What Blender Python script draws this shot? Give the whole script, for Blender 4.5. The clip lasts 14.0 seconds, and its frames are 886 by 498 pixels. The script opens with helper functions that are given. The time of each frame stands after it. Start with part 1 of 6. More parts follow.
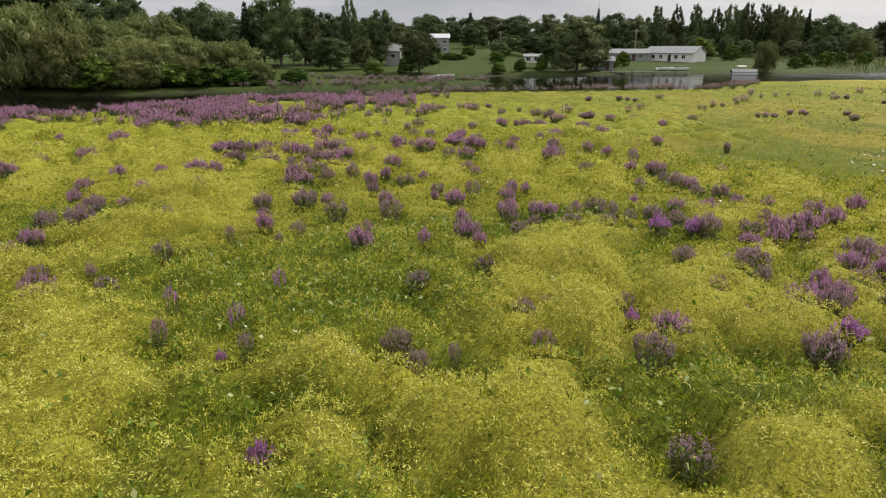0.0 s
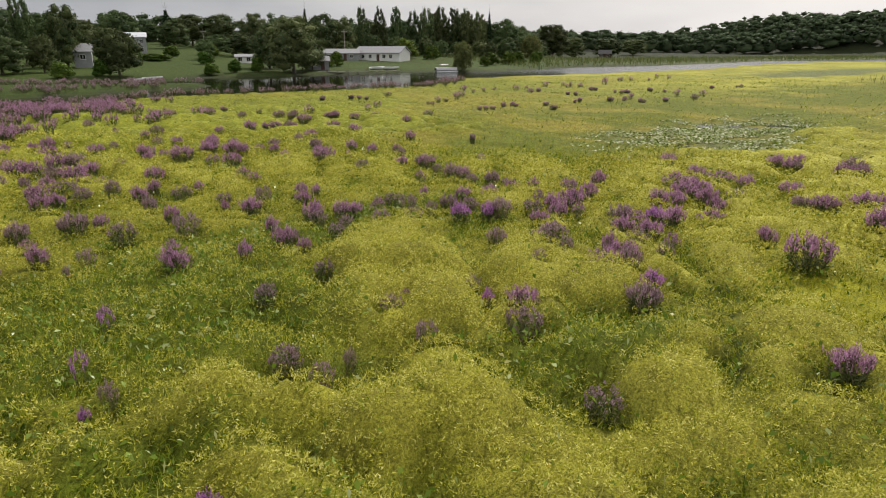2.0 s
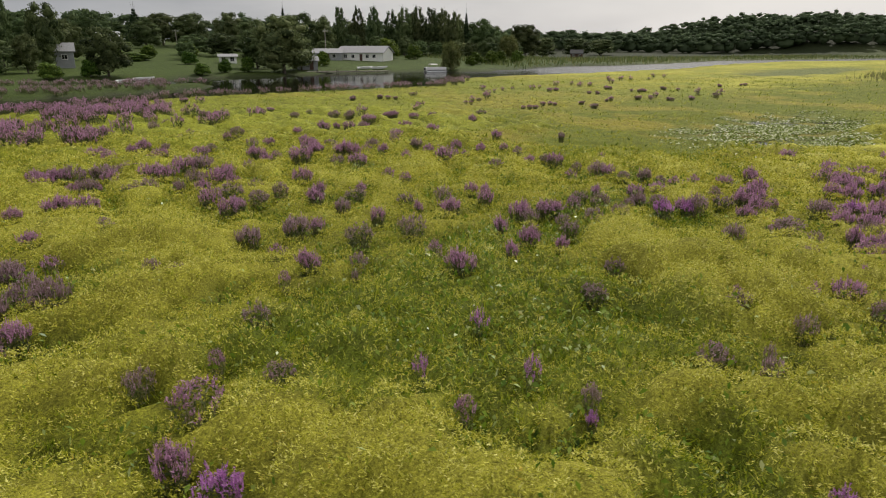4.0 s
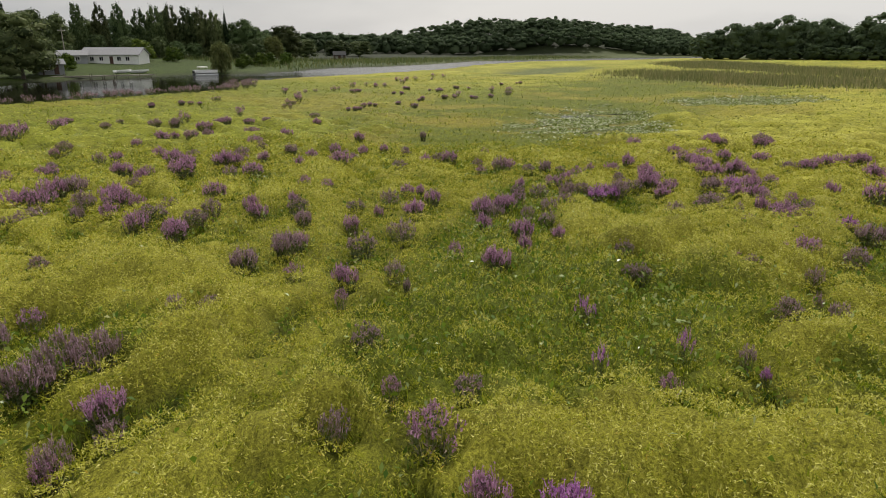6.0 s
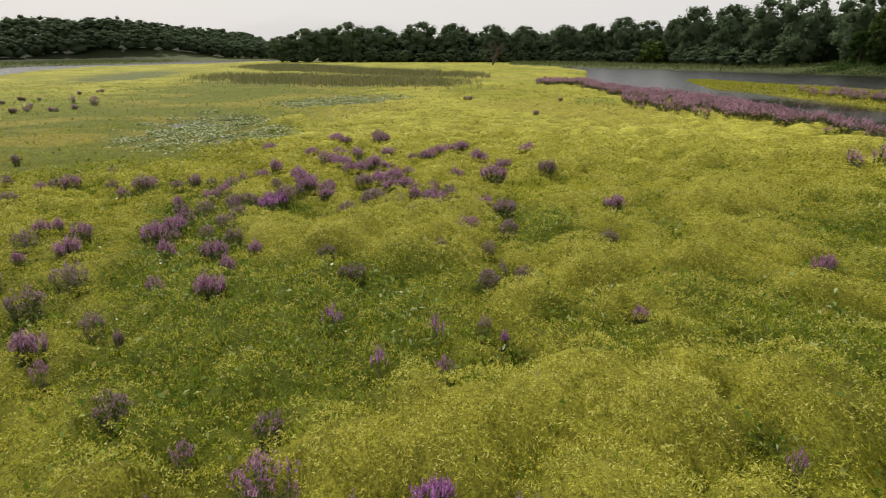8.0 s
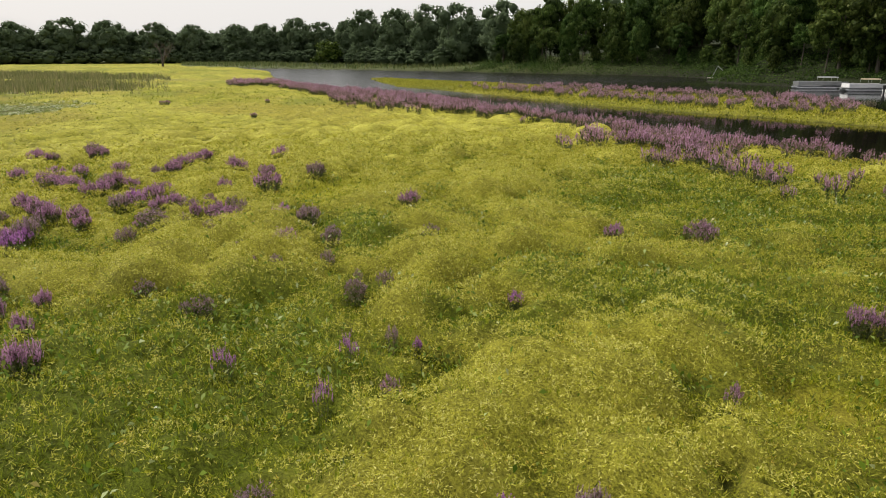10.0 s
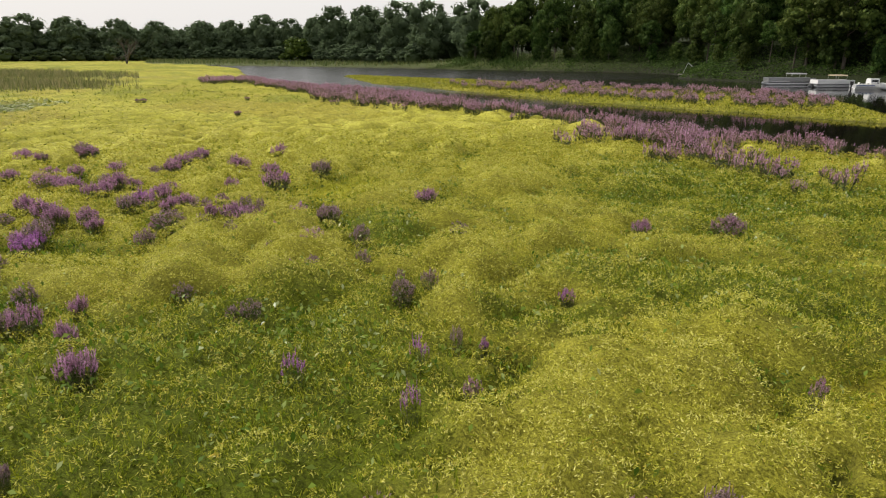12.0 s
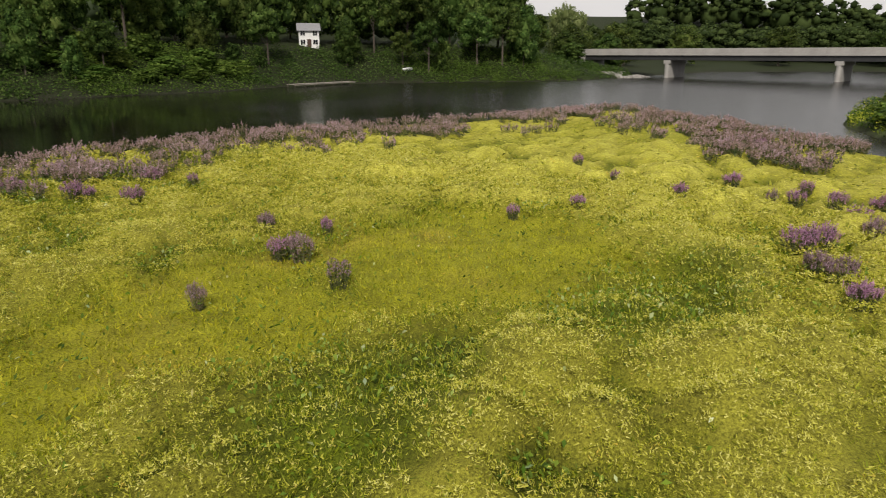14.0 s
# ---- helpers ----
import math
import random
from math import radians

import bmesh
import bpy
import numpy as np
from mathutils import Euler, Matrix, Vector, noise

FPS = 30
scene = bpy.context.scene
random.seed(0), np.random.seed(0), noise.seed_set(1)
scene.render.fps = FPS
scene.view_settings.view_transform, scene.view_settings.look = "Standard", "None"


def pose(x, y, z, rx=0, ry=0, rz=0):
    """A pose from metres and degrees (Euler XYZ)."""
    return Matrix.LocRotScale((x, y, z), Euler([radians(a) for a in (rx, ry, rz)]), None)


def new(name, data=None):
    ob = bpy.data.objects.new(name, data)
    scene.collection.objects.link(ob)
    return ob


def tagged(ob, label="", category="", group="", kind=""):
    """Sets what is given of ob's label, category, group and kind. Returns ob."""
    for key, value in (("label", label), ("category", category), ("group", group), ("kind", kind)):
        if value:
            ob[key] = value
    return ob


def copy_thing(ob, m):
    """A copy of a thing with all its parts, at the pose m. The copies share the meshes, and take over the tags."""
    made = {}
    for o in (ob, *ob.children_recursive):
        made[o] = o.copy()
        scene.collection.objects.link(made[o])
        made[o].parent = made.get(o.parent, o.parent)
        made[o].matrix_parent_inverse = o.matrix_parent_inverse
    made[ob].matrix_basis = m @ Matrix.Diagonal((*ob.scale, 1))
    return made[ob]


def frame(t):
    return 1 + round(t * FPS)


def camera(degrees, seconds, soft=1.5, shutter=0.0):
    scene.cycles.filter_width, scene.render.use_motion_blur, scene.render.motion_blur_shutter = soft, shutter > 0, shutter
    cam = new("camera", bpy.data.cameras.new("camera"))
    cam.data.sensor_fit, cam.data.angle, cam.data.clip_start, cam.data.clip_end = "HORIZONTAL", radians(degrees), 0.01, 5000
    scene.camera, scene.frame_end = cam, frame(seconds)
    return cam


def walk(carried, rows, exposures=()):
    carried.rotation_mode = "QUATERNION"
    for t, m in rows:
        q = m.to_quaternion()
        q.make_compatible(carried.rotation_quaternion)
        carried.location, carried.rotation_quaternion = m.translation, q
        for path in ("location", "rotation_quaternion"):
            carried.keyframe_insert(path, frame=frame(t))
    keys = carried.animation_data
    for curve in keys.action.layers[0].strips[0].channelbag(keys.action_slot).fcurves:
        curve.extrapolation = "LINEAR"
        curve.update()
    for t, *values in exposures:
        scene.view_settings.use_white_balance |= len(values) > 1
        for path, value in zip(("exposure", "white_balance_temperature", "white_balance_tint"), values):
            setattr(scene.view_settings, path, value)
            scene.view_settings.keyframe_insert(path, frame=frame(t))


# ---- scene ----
cam = camera(68.64, 14.0, soft=1.0, shutter=0.12)
PATH = [
    (0.0, pose(0.000, 0.000, 5.452, 72.81, 0.00, -0.00)),
    (0.5, pose(-0.059, -0.009, 5.453, 72.81, 0.00, -0.00)),
    (1.0, pose(-0.491, -0.014, 5.458, 72.79, 0.00, -2.54)),
    (1.5, pose(-1.409, 0.079, 5.467, 72.81, 0.00, -13.79)),
    (2.0, pose(-2.542, 0.425, 5.475, 72.81, 0.00, -24.70)),
    (2.5, pose(-3.863, 1.013, 5.482, 72.81, 0.00, -26.44)),
    (3.0, pose(-5.549, 1.750, 5.472, 72.82, 0.00, -26.57)),
    (3.5, pose(-7.508, 2.710, 5.442, 72.87, 0.00, -26.78)),
    (3.7, pose(-8.324, 3.199, 5.428, 72.85, 0.00, -26.95)),
    (5.8, pose(-14.266, 7.740, 5.425, 72.88, 0.00, -48.15)),
    (6.0, pose(-14.398, 7.901, 5.426, 72.93, 0.00, -49.26)),
    (6.5, pose(-14.689, 8.322, 5.454, 72.98, 0.00, -52.30)),
    (7.0, pose(-14.937, 8.818, 5.494, 73.04, 0.00, -60.55)),
    (7.5, pose(-15.152, 9.441, 5.552, 73.11, 0.00, -72.35)),
    (8.0, pose(-15.224, 10.110, 5.570, 73.18, 0.00, -84.13)),
    (8.5, pose(-15.123, 10.833, 5.569, 73.22, 0.00, -95.31)),
    (8.7, pose(-15.028, 11.139, 5.571, 73.16, 0.00, -99.38)),
    (10.8, pose(-13.562, 14.972, 5.492, 73.13, 0.00, -112.52)),
    (11.0, pose(-13.407, 15.150, 5.484, 72.98, 0.00, -112.48)),
    (11.5, pose(-13.281, 15.325, 5.489, 72.99, 0.00, -112.46)),
    (12.0, pose(-13.282, 15.212, 5.487, 72.99, 0.00, -114.40)),
    (12.2, pose(-13.296, 15.122, 5.513, 72.95, 0.00, -125.15)),
    (12.5, pose(-13.297, 15.085, 5.520, 72.98, 0.00, -143.16)),
    (12.8, pose(-13.234, 15.067, 5.521, 73.05, 0.00, -161.50)),
    (13.2, pose(-13.237, 15.137, 5.500, 73.18, 0.00, -185.69)),
    (13.5, pose(-13.201, 15.180, 5.516, 73.20, 0.00, -203.85)),
    (13.8, pose(-13.173, 15.150, 5.509, 73.24, 0.00, -221.89)),
    (14.0, pose(-13.076, 15.086, 5.502, 73.25, 0.00, -227.58)),
]
walk(cam, PATH, [(0.0, -0.37, 6500, 12), (3.5, -0.62, 6600, 11), (6.0, -0.73, 6550, 9), (8.0, -0.65, 6600, 11), (11.0, -0.44, 6650, 11), (12.0, -0.46, 6650, 11), (12.5, -0.46, 6650, 12), (13.5, -0.46, 6750, 14), (14.0, -0.67, 6650, 13)])

# ---- sky, sun ----
SUN_AZ, SUN_EL = radians(52), radians(43)      # clockwise from +y, height over the horizon
sun_data = bpy.data.lights.new("sun", "SUN")
sun_data.energy, sun_data.angle, sun_data.color = 5.0, radians(2.5), (1.0, 0.95, 0.86)
sun = new("sun", sun_data)
sun_way = Vector((math.sin(SUN_AZ) * math.cos(SUN_EL), math.cos(SUN_AZ) * math.cos(SUN_EL), math.sin(SUN_EL)))
sun.matrix_world = Matrix.Translation((0, 0, 300)) @ sun_way.to_track_quat("Z", "Y").to_matrix().to_4x4()

sky = bpy.data.worlds.new("veiled_sky")
scene.world = sky
sky.use_nodes = True
wn, wl = sky.node_tree.nodes, sky.node_tree.links
air = wn.new("ShaderNodeTexSky")
air.sky_type, air.sun_disc, air.sun_elevation, air.sun_rotation = "NISHITA", False, SUN_EL, SUN_AZ
air.air_density, air.dust_density = 1.3, 3.0
wtc, wmap, wno, wramp, wmix, wsc = (wn.new(k) for k in ("ShaderNodeTexCoord", "ShaderNodeMapping", "ShaderNodeTexNoise", "ShaderNodeValToRGB", "ShaderNodeMix", "ShaderNodeMix"))
wmap.inputs["Scale"].default_value = (1.6, 1.6, 6.0)
wno.inputs["Scale"].default_value, wno.inputs["Detail"].default_value = 1.5, 6
wramp.color_ramp.elements[0].position, wramp.color_ramp.elements[0].color = 0.15, (4.9, 5.2, 5.7, 1)
wramp.color_ramp.elements[1].position, wramp.color_ramp.elements[1].color = 0.75, (11.0, 10.9, 10.8, 1)
wdot, wrng, wadd = wn.new("ShaderNodeVectorMath"), wn.new("ShaderNodeMapRange"), wn.new("ShaderNodeMath")
wdot.operation, wdot.inputs[1].default_value = "DOT_PRODUCT", (.34, -.94, 0)    # the deck is thicker to the north
wrng.inputs[1].default_value, wrng.inputs[2].default_value, wrng.inputs[3].default_value, wrng.inputs[4].default_value = -1, -.3, -.28, .26
wadd.operation = "ADD"
wl.new(wtc.outputs["Generated"], wdot.inputs[0])
wl.new(wdot.outputs["Value"], wrng.inputs[0])
wl.new(wrng.outputs[0], wadd.inputs[0])
wmix.data_type, wmix.inputs[0].default_value = "RGBA", 0.88
wl.new(wtc.outputs["Generated"], wmap.inputs[0])
wl.new(wmap.outputs[0], wno.inputs["Vector"])
wl.new(wno.outputs[0], wadd.inputs[1])
wl.new(wadd.outputs[0], wramp.inputs[0])
wl.new(air.outputs[0], wmix.inputs[6])
wl.new(wramp.outputs[0], wmix.inputs[7])
wl.new(wmix.outputs[2], wn["Background"].inputs[0])
wn["Background"].inputs[1].default_value = 0.115

# ---- materials ----
def nodes_of(name):
    m = bpy.data.materials.new(name)
    m.use_nodes = True
    return m, m.node_tree.nodes, m.node_tree.links, m.node_tree.nodes["Principled BSDF"]


def surface(name, a, b, scale=4.0, rough=0.8, metal=0.0, bump=0.0, bump_scale=30.0, spread=0.25, squeeze=(1, 1, 1)):
    """Two colours mixed by coarse and fine noise, a little different from object to object."""
    m, n, l, p = nodes_of(name)
    tc, mp = n.new("ShaderNodeTexCoord"), n.new("ShaderNodeMapping")
    mp.inputs["Scale"].default_value = squeeze
    l.new(tc.outputs["Object"], mp.inputs[0])
    n1, n2, mx, add = n.new("ShaderNodeTexNoise"), n.new("ShaderNodeTexNoise"), n.new("ShaderNodeMix"), n.new("ShaderNodeMath")
    n1.inputs["Scale"].default_value, n1.inputs["Detail"].default_value = scale, 5
    n2.inputs["Scale"].default_value, n2.inputs["Detail"].default_value = scale * 9, 3
    l.new(mp.outputs[0], n1.inputs["Vector"])
    l.new(mp.outputs[0], n2.inputs["Vector"])
    add.operation, add.use_clamp = "MULTIPLY_ADD", True
    l.new(n1.outputs[0], add.inputs[0])
    add.inputs[1].default_value = 1.4
    sub = n.new("ShaderNodeMath")
    sub.operation = "MULTIPLY_ADD"
    sub.inputs[1].default_value, sub.inputs[2].default_value = 0.8, -0.6
    l.new(n2.outputs[0], sub.inputs[0])
    l.new(sub.outputs[0], add.inputs[2])
    mx.data_type = "RGBA"
    mx.inputs[6].default_value, mx.inputs[7].default_value = (*a, 1), (*b, 1)
    l.new(add.outputs[0], mx.inputs[0])
    oi, hs, vr = n.new("ShaderNodeObjectInfo"), n.new("ShaderNodeHueSaturation"), n.new("ShaderNodeMapRange")
    vr.inputs[3].default_value, vr.inputs[4].default_value = 1 - spread, 1 + spread
    l.new(oi.outputs["Random"], vr.inputs[0])
    l.new(vr.outputs[0], hs.inputs["Value"])
    l.new(mx.outputs[2], hs.inputs["Color"])
    l.new(hs.outputs[0], p.inputs["Base Color"])
    p.inputs["Roughness"].default_value, p.inputs["Metallic"].default_value = rough, metal
    if bump:
        nb, bp = n.new("ShaderNodeTexNoise"), n.new("ShaderNodeBump")
        nb.inputs["Scale"].default_value, nb.inputs["Detail"].default_value = bump_scale, 4
        bp.inputs["Strength"].default_value, bp.inputs["Distance"].default_value = bump, 0.03
        l.new(mp.outputs[0], nb.inputs["Vector"])
        l.new(nb.outputs[0], bp.inputs["Height"])
        l.new(bp.outputs[0], p.inputs["Normal"])
    return m


def leaf(name, stops, through_light=0.3, rough=0.55, patch=0.0, patch_scale=0.35, tree=0.0, gloss=0.25):
    """Leaves: each blade takes its own tint from the ramp, shifted by patches; some light passes through."""
    m, n, l, p = nodes_of(name)
    ge, ramp = n.new("ShaderNodeNewGeometry"), n.new("ShaderNodeValToRGB")
    e = ramp.color_ramp.elements
    while len(e) < len(stops):
        e.new(0.5)
    for k, (at, c) in enumerate(stops):
        e[k].position, e[k].color = at, (*c, 1)
    src = ge.outputs["Random Per Island"]
    if patch:
        no, ma, tc = n.new("ShaderNodeTexNoise"), n.new("ShaderNodeMath"), n.new("ShaderNodeNewGeometry")
        no.inputs["Scale"].default_value, no.inputs["Detail"].default_value = patch_scale, 4
        l.new(tc.outputs["Position"], no.inputs["Vector"])
        ma.operation = "MULTIPLY_ADD"
        ma.inputs[1].default_value = patch
        l.new(no.outputs[0], ma.inputs[0])
        m2 = n.new("ShaderNodeMath")
        m2.operation = "ADD"
        m2.inputs[1].default_value = -0.5 * patch
        l.new(src, m2.inputs[0])
        l.new(m2.outputs[0], ma.inputs[2])
        src = ma.outputs[0]
    l.new(src, ramp.inputs[0])
    col = ramp.outputs[0]
    if tree:
        oi, hs, vr, hr = n.new("ShaderNodeObjectInfo"), n.new("ShaderNodeHueSaturation"), n.new("ShaderNodeMapRange"), n.new("ShaderNodeMapRange")
        vr.inputs[3].default_value, vr.inputs[4].default_value = 1 - tree, 1 + tree
        hr.inputs[3].default_value, hr.inputs[4].default_value = 0.485, 0.525
        l.new(oi.outputs["Random"], vr.inputs[0])
        fl = n.new("ShaderNodeMath")
        fl.operation = "FRACT"
        ml = n.new("ShaderNodeMath")
        ml.operation = "MULTIPLY"
        ml.inputs[1].default_value = 7.31
        l.new(oi.outputs["Random"], ml.inputs[0])
        l.new(ml.outputs[0], fl.inputs[0])
        l.new(fl.outputs[0], hr.inputs[0])
        l.new(vr.outputs[0], hs.inputs["Value"])
        l.new(hr.outputs[0], hs.inputs["Hue"])
        l.new(col, hs.inputs["Color"])
        col = hs.outputs[0]
    l.new(col, p.inputs["Base Color"])
    p.inputs["Roughness"].default_value = rough
    p.inputs["Specular IOR Level"].default_value = gloss if not tree else .04
    tr, mix = n.new("ShaderNodeBsdfTranslucent"), n.new("ShaderNodeMixShader")
    l.new(col, tr.inputs[0])
    mix.inputs[0].default_value = through_light
    l.new(p.outputs[0], mix.inputs[1])
    l.new(tr.outputs[0], mix.inputs[2])
    l.new(mix.outputs[0], n["Material Output"].inputs[0])
    return m


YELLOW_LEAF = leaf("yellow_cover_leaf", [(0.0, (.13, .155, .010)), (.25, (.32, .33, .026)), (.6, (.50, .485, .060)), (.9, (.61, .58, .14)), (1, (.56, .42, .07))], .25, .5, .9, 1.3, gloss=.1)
# pale for crests, olive for dips: leaf tints that also carry hummock shading
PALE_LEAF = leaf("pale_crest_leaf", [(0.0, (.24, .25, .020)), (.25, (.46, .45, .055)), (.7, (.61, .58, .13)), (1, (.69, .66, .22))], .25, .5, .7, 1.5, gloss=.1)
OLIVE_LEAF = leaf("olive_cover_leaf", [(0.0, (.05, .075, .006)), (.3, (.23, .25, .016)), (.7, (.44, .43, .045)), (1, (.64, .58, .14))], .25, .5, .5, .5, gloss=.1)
GREEN_LEAF = leaf("green_marsh_leaf", [(0, (.06, .10, .006)), (.4, (.19, .25, .012)), (.75, (.34, .38, .022)), (1, (.58, .56, .08))], .35, .5, .7, .8)
MEADOW_LEAF = leaf("olive_meadow_leaf", [(0, (.14, .17, .007)), (.5, (.33, .335, .014)), (.9, (.48, .45, .028)), (1, (.54, .42, .045))], .3, .5, .6, .4)
# the pale stop stands for sky sheen on the broad leaves
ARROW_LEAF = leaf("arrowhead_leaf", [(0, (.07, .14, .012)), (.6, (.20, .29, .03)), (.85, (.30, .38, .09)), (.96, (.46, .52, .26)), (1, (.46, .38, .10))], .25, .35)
DOCK_LEAF = leaf("dark_broad_leaf", [(0, (.035, .07, .008)), (.6, (.10, .16, .016)), (1, (.20, .27, .03))], .3, .7)
LOOSE_LEAF = leaf("loosestrife_leaf", [(0, (0.0387, 0.0663, 0.0199)), (.6, (0.111, 0.133, 0.0442)), (1, (0.221, 0.189, 0.111))], .25, .6)
GREY_LEAF = leaf("seed_head_leaf", [(0, (.05, .08, .02)), (.5, (.15, .17, .06)), (.8, (.26, .22, .12)), (1, (.36, .25, .27))], .25, .6)
PURPLE = leaf("loosestrife_flower", [(0, (.15, .11, .08)), (.3, (.32, .18, .26)), (.7, (.52, .27, .45)), (1, (.64, .38, .58))], .4, .6, .5, .3)
DULL = leaf("river_edge_flower", [(0, (.18, .16, .07)), (.35, (.32, .23, .19)), (.75, (.48, .33, .36)), (1, (.62, .46, .53))], .4, .7, .9, .35)
DUSTY = leaf("dusty_pink_flower", [(0, (.16, .14, .06)), (.25, (.32, .20, .22)), (.65, (.54, .30, .44)), (1, (.68, .44, .60))], .4, .7, 1.1, .45)
MAUVE = leaf("faded_flower", [(0, (.15, .12, .07)), (.5, (.32, .21, .24)), (1, (.52, .36, .46))], .4, .7, .5, .3)
BRIGHT = leaf("fresh_flower", [(0, (.26, .10, .28)), (.5, (.48, .19, .50)), (1, (.70, .38, .70))], .4, .6)
# pale stops paint the sky's reflection on the pads
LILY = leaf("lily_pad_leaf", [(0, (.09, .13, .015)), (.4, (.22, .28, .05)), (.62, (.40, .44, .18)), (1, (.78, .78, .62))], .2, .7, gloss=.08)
RUSH = leaf("rush_blade", [(0, (.11, .14, .045)), (.6, (.23, .235, .09)), (1, (.36, .30, .17))], .2, .6, .5, .05)
REED = leaf("green_reed_blade", [(0, (.06, .09, .025)), (.6, (.13, .165, .05)), (1, (.22, .22, .09))], .3, .6, .6, .05)
CROWN = leaf("broadleaf_crown", [(0, (.022, .040, .010)), (.5, (.058, .094, .020)), (.85, (.10, .145, .032)), (1, (.14, .18, .048))], .25, .5, .8, .10, .35)
# crowns darkened in colour, standing in for cloud shade on the western hills
SHADED_CROWN = leaf("shaded_wood_crown", [(0, (.018, .030, .010)), (.5, (.040, .062, .018)), (1, (.075, .105, .032))], .2, .6, .7, .06, gloss=.03)
# northern crowns made paler and greyer: distance haze put into the colour
HAZED_SHORE_CROWN = leaf("hazed_shore_crown", [(0, (.035, .052, .022)), (.5, (.085, .112, .044)), (.85, (.13, .16, .066)), (1, (.17, .20, .088))], .28, .6, .6, .12, .35)
WILLOW = leaf("willow_crown", [(0, (.085, .105, .034)), (.5, (.16, .18, .06)), (1, (.26, .27, .11))], .3, .55, .5, .2, .2)
SPRUCE = leaf("spruce_crown", [(0, (.012, .022, .010)), (.7, (.03, .05, .022)), (1, (.05, .07, .03))], .1, .6, .3, .2, .2)
SHRUB = leaf("bank_shrub_leaf", [(0, (0.0276, 0.0506, 0.0092)), (.5, (0.0736, 0.12, 0.0184)), (1, (0.156, 0.212, 0.0414))], .25, .5, .6, .2, .25)
# far crowns lifted and greyed, so that the colour carries the haze
HAZED_FAR_CROWN = leaf("hazed_far_crown", [(0, (.080, .110, .062)), (.5, (.115, .160, .085)), (1, (.15, .20, .105))], .5, .6, .5, .02, gloss=.03)
BARK = surface("bark", (.05, .04, .03), (.14, .115, .09), 6, .9, 0, .6, 25, .2, (1, 1, .25))
PALE_WOOD = surface("weathered_wood", (.20, .18, .15), (.36, .33, .28), 3, .85, 0, .3, 40, .15, (1, .2, 1))
WHITE_PAINT = surface("white_siding", (.68, .68, .66), (.80, .80, .78), 1.5, .6, 0, .1, 20, .04)
# grey boards darkened in colour for the tree shade over the huts
SHADED_SIDING = surface("shaded_weathered_boards", (.03, .028, .026), (.06, .055, .05), 1.5, .8, 0, .2, 20, .1)
GREY_SIDING = surface("grey_siding", (.22, .23, .24), (.32, .33, .34), 1.5, .7, 0, .1, 20, .08)
BROWN_SIDING = surface("brown_siding", (.05, .025, .018), (.09, .045, .03), 2, .75, 0, .2, 20, .1)
ROOF_GREY = surface("grey_shingles", (.20, .20, .21), (.30, .30, .31), 3, .85, 0, .4, 12, .1)
# shingles darkened for tree shade at the boathouses; a far roof shares them
ROOF_DARK = surface("dark_shingles", (.02, .021, .023), (.038, .039, .041), 3, .9, 0, .4, 12, .1)
ROOF_GREEN = surface("green_shingles", (.015, .032, .026), (.025, .045, .038), 3, .8, 0, .4, 12, .05)
ROOF_RED = surface("red_shingles", (.045, .018, .014), (.07, .028, .022), 3, .85, 0, .4, 12, .05)
ROOF_WHITE = surface("white_metal_roof", (.62, .64, .66), (.76, .77, .78), 1, .35, .3, .1, 10, .03)
CONCRETE = surface("concrete", (.27, .26, .24), (.40, .385, .36), .5, .85, 0, .3, 8, .06)
STEEL_DARK = surface("dark_painted_steel", (.025, .027, .03), (.05, .05, .05), 1, .5, .3, .1, 10, .05)
GELCOAT = surface("boat_gelcoat", (.70, .71, .72), (.82, .82, .81), .8, .25, 0, 0, 10, .07)
BLUE_PAINT = surface("blue_paint", (.03, .07, .22), (.06, .12, .30), 2, .3)
RED_PAINT = surface("red_paint", (.30, .03, .025), (.42, .05, .04), 2, .35)
TAN_CANVAS = surface("tan_canvas", (.30, .24, .16), (.42, .35, .25), 2, .9, 0, .2, 40)
BLUE_CANVAS = surface("blue_canvas", (.04, .08, .20), (.08, .14, .30), 2, .9, 0, .2, 40)
WHITE_CANVAS = surface("white_canvas", (.62, .62, .60), (.75, .75, .72), 2, .8, 0, .2, 40)
BLACK_PLASTIC = surface("black_plastic", (.012, .012, .013), (.03, .03, .03), 2, .4)
ALUMINIUM = surface("dull_aluminium", (.45, .46, .47), (.58, .59, .60), 2, .4, .8)
ORANGE_WOOD = surface("red_stained_planks", (.28, .10, .045), (.42, .17, .08), 2, .7, 0, .2, 30)
STONE = surface("bank_stone", (.20, .19, .17), (.36, .34, .31), 3, .9, 0, .5, 12, .2)
GLASS_DARK, _n, _l, _p = nodes_of("window_glass")
_p.inputs["Base Color"].default_value, _p.inputs["Roughness"].default_value = (.012, .015, .018, 1), .06

WATER, _n, _l, _p = nodes_of("river_water")
_p.inputs["Base Color"].default_value, _p.inputs["IOR"].default_value = (.008, .007, .0055, 1), 1.33
_g, _mp, _a, _b, _bp, _ds, _ad = (_n.new(k) for k in ("ShaderNodeNewGeometry", "ShaderNodeMapping", "ShaderNodeTexNoise", "ShaderNodeTexNoise", "ShaderNodeBump", "ShaderNodeVectorMath", "ShaderNodeMath"))
_mp.inputs["Rotation"].default_value, _mp.inputs["Scale"].default_value = (0, 0, radians(20)), (1, 2.2, 1)
_a.inputs["Scale"].default_value, _a.inputs["Detail"].default_value = 1.3, 4
_l.new(_g.outputs["Position"], _mp.inputs[0])
_l.new(_mp.outputs[0], _a.inputs["Vector"])
_b.inputs["Scale"].default_value, _b.inputs["Detail"].default_value = .05, 4
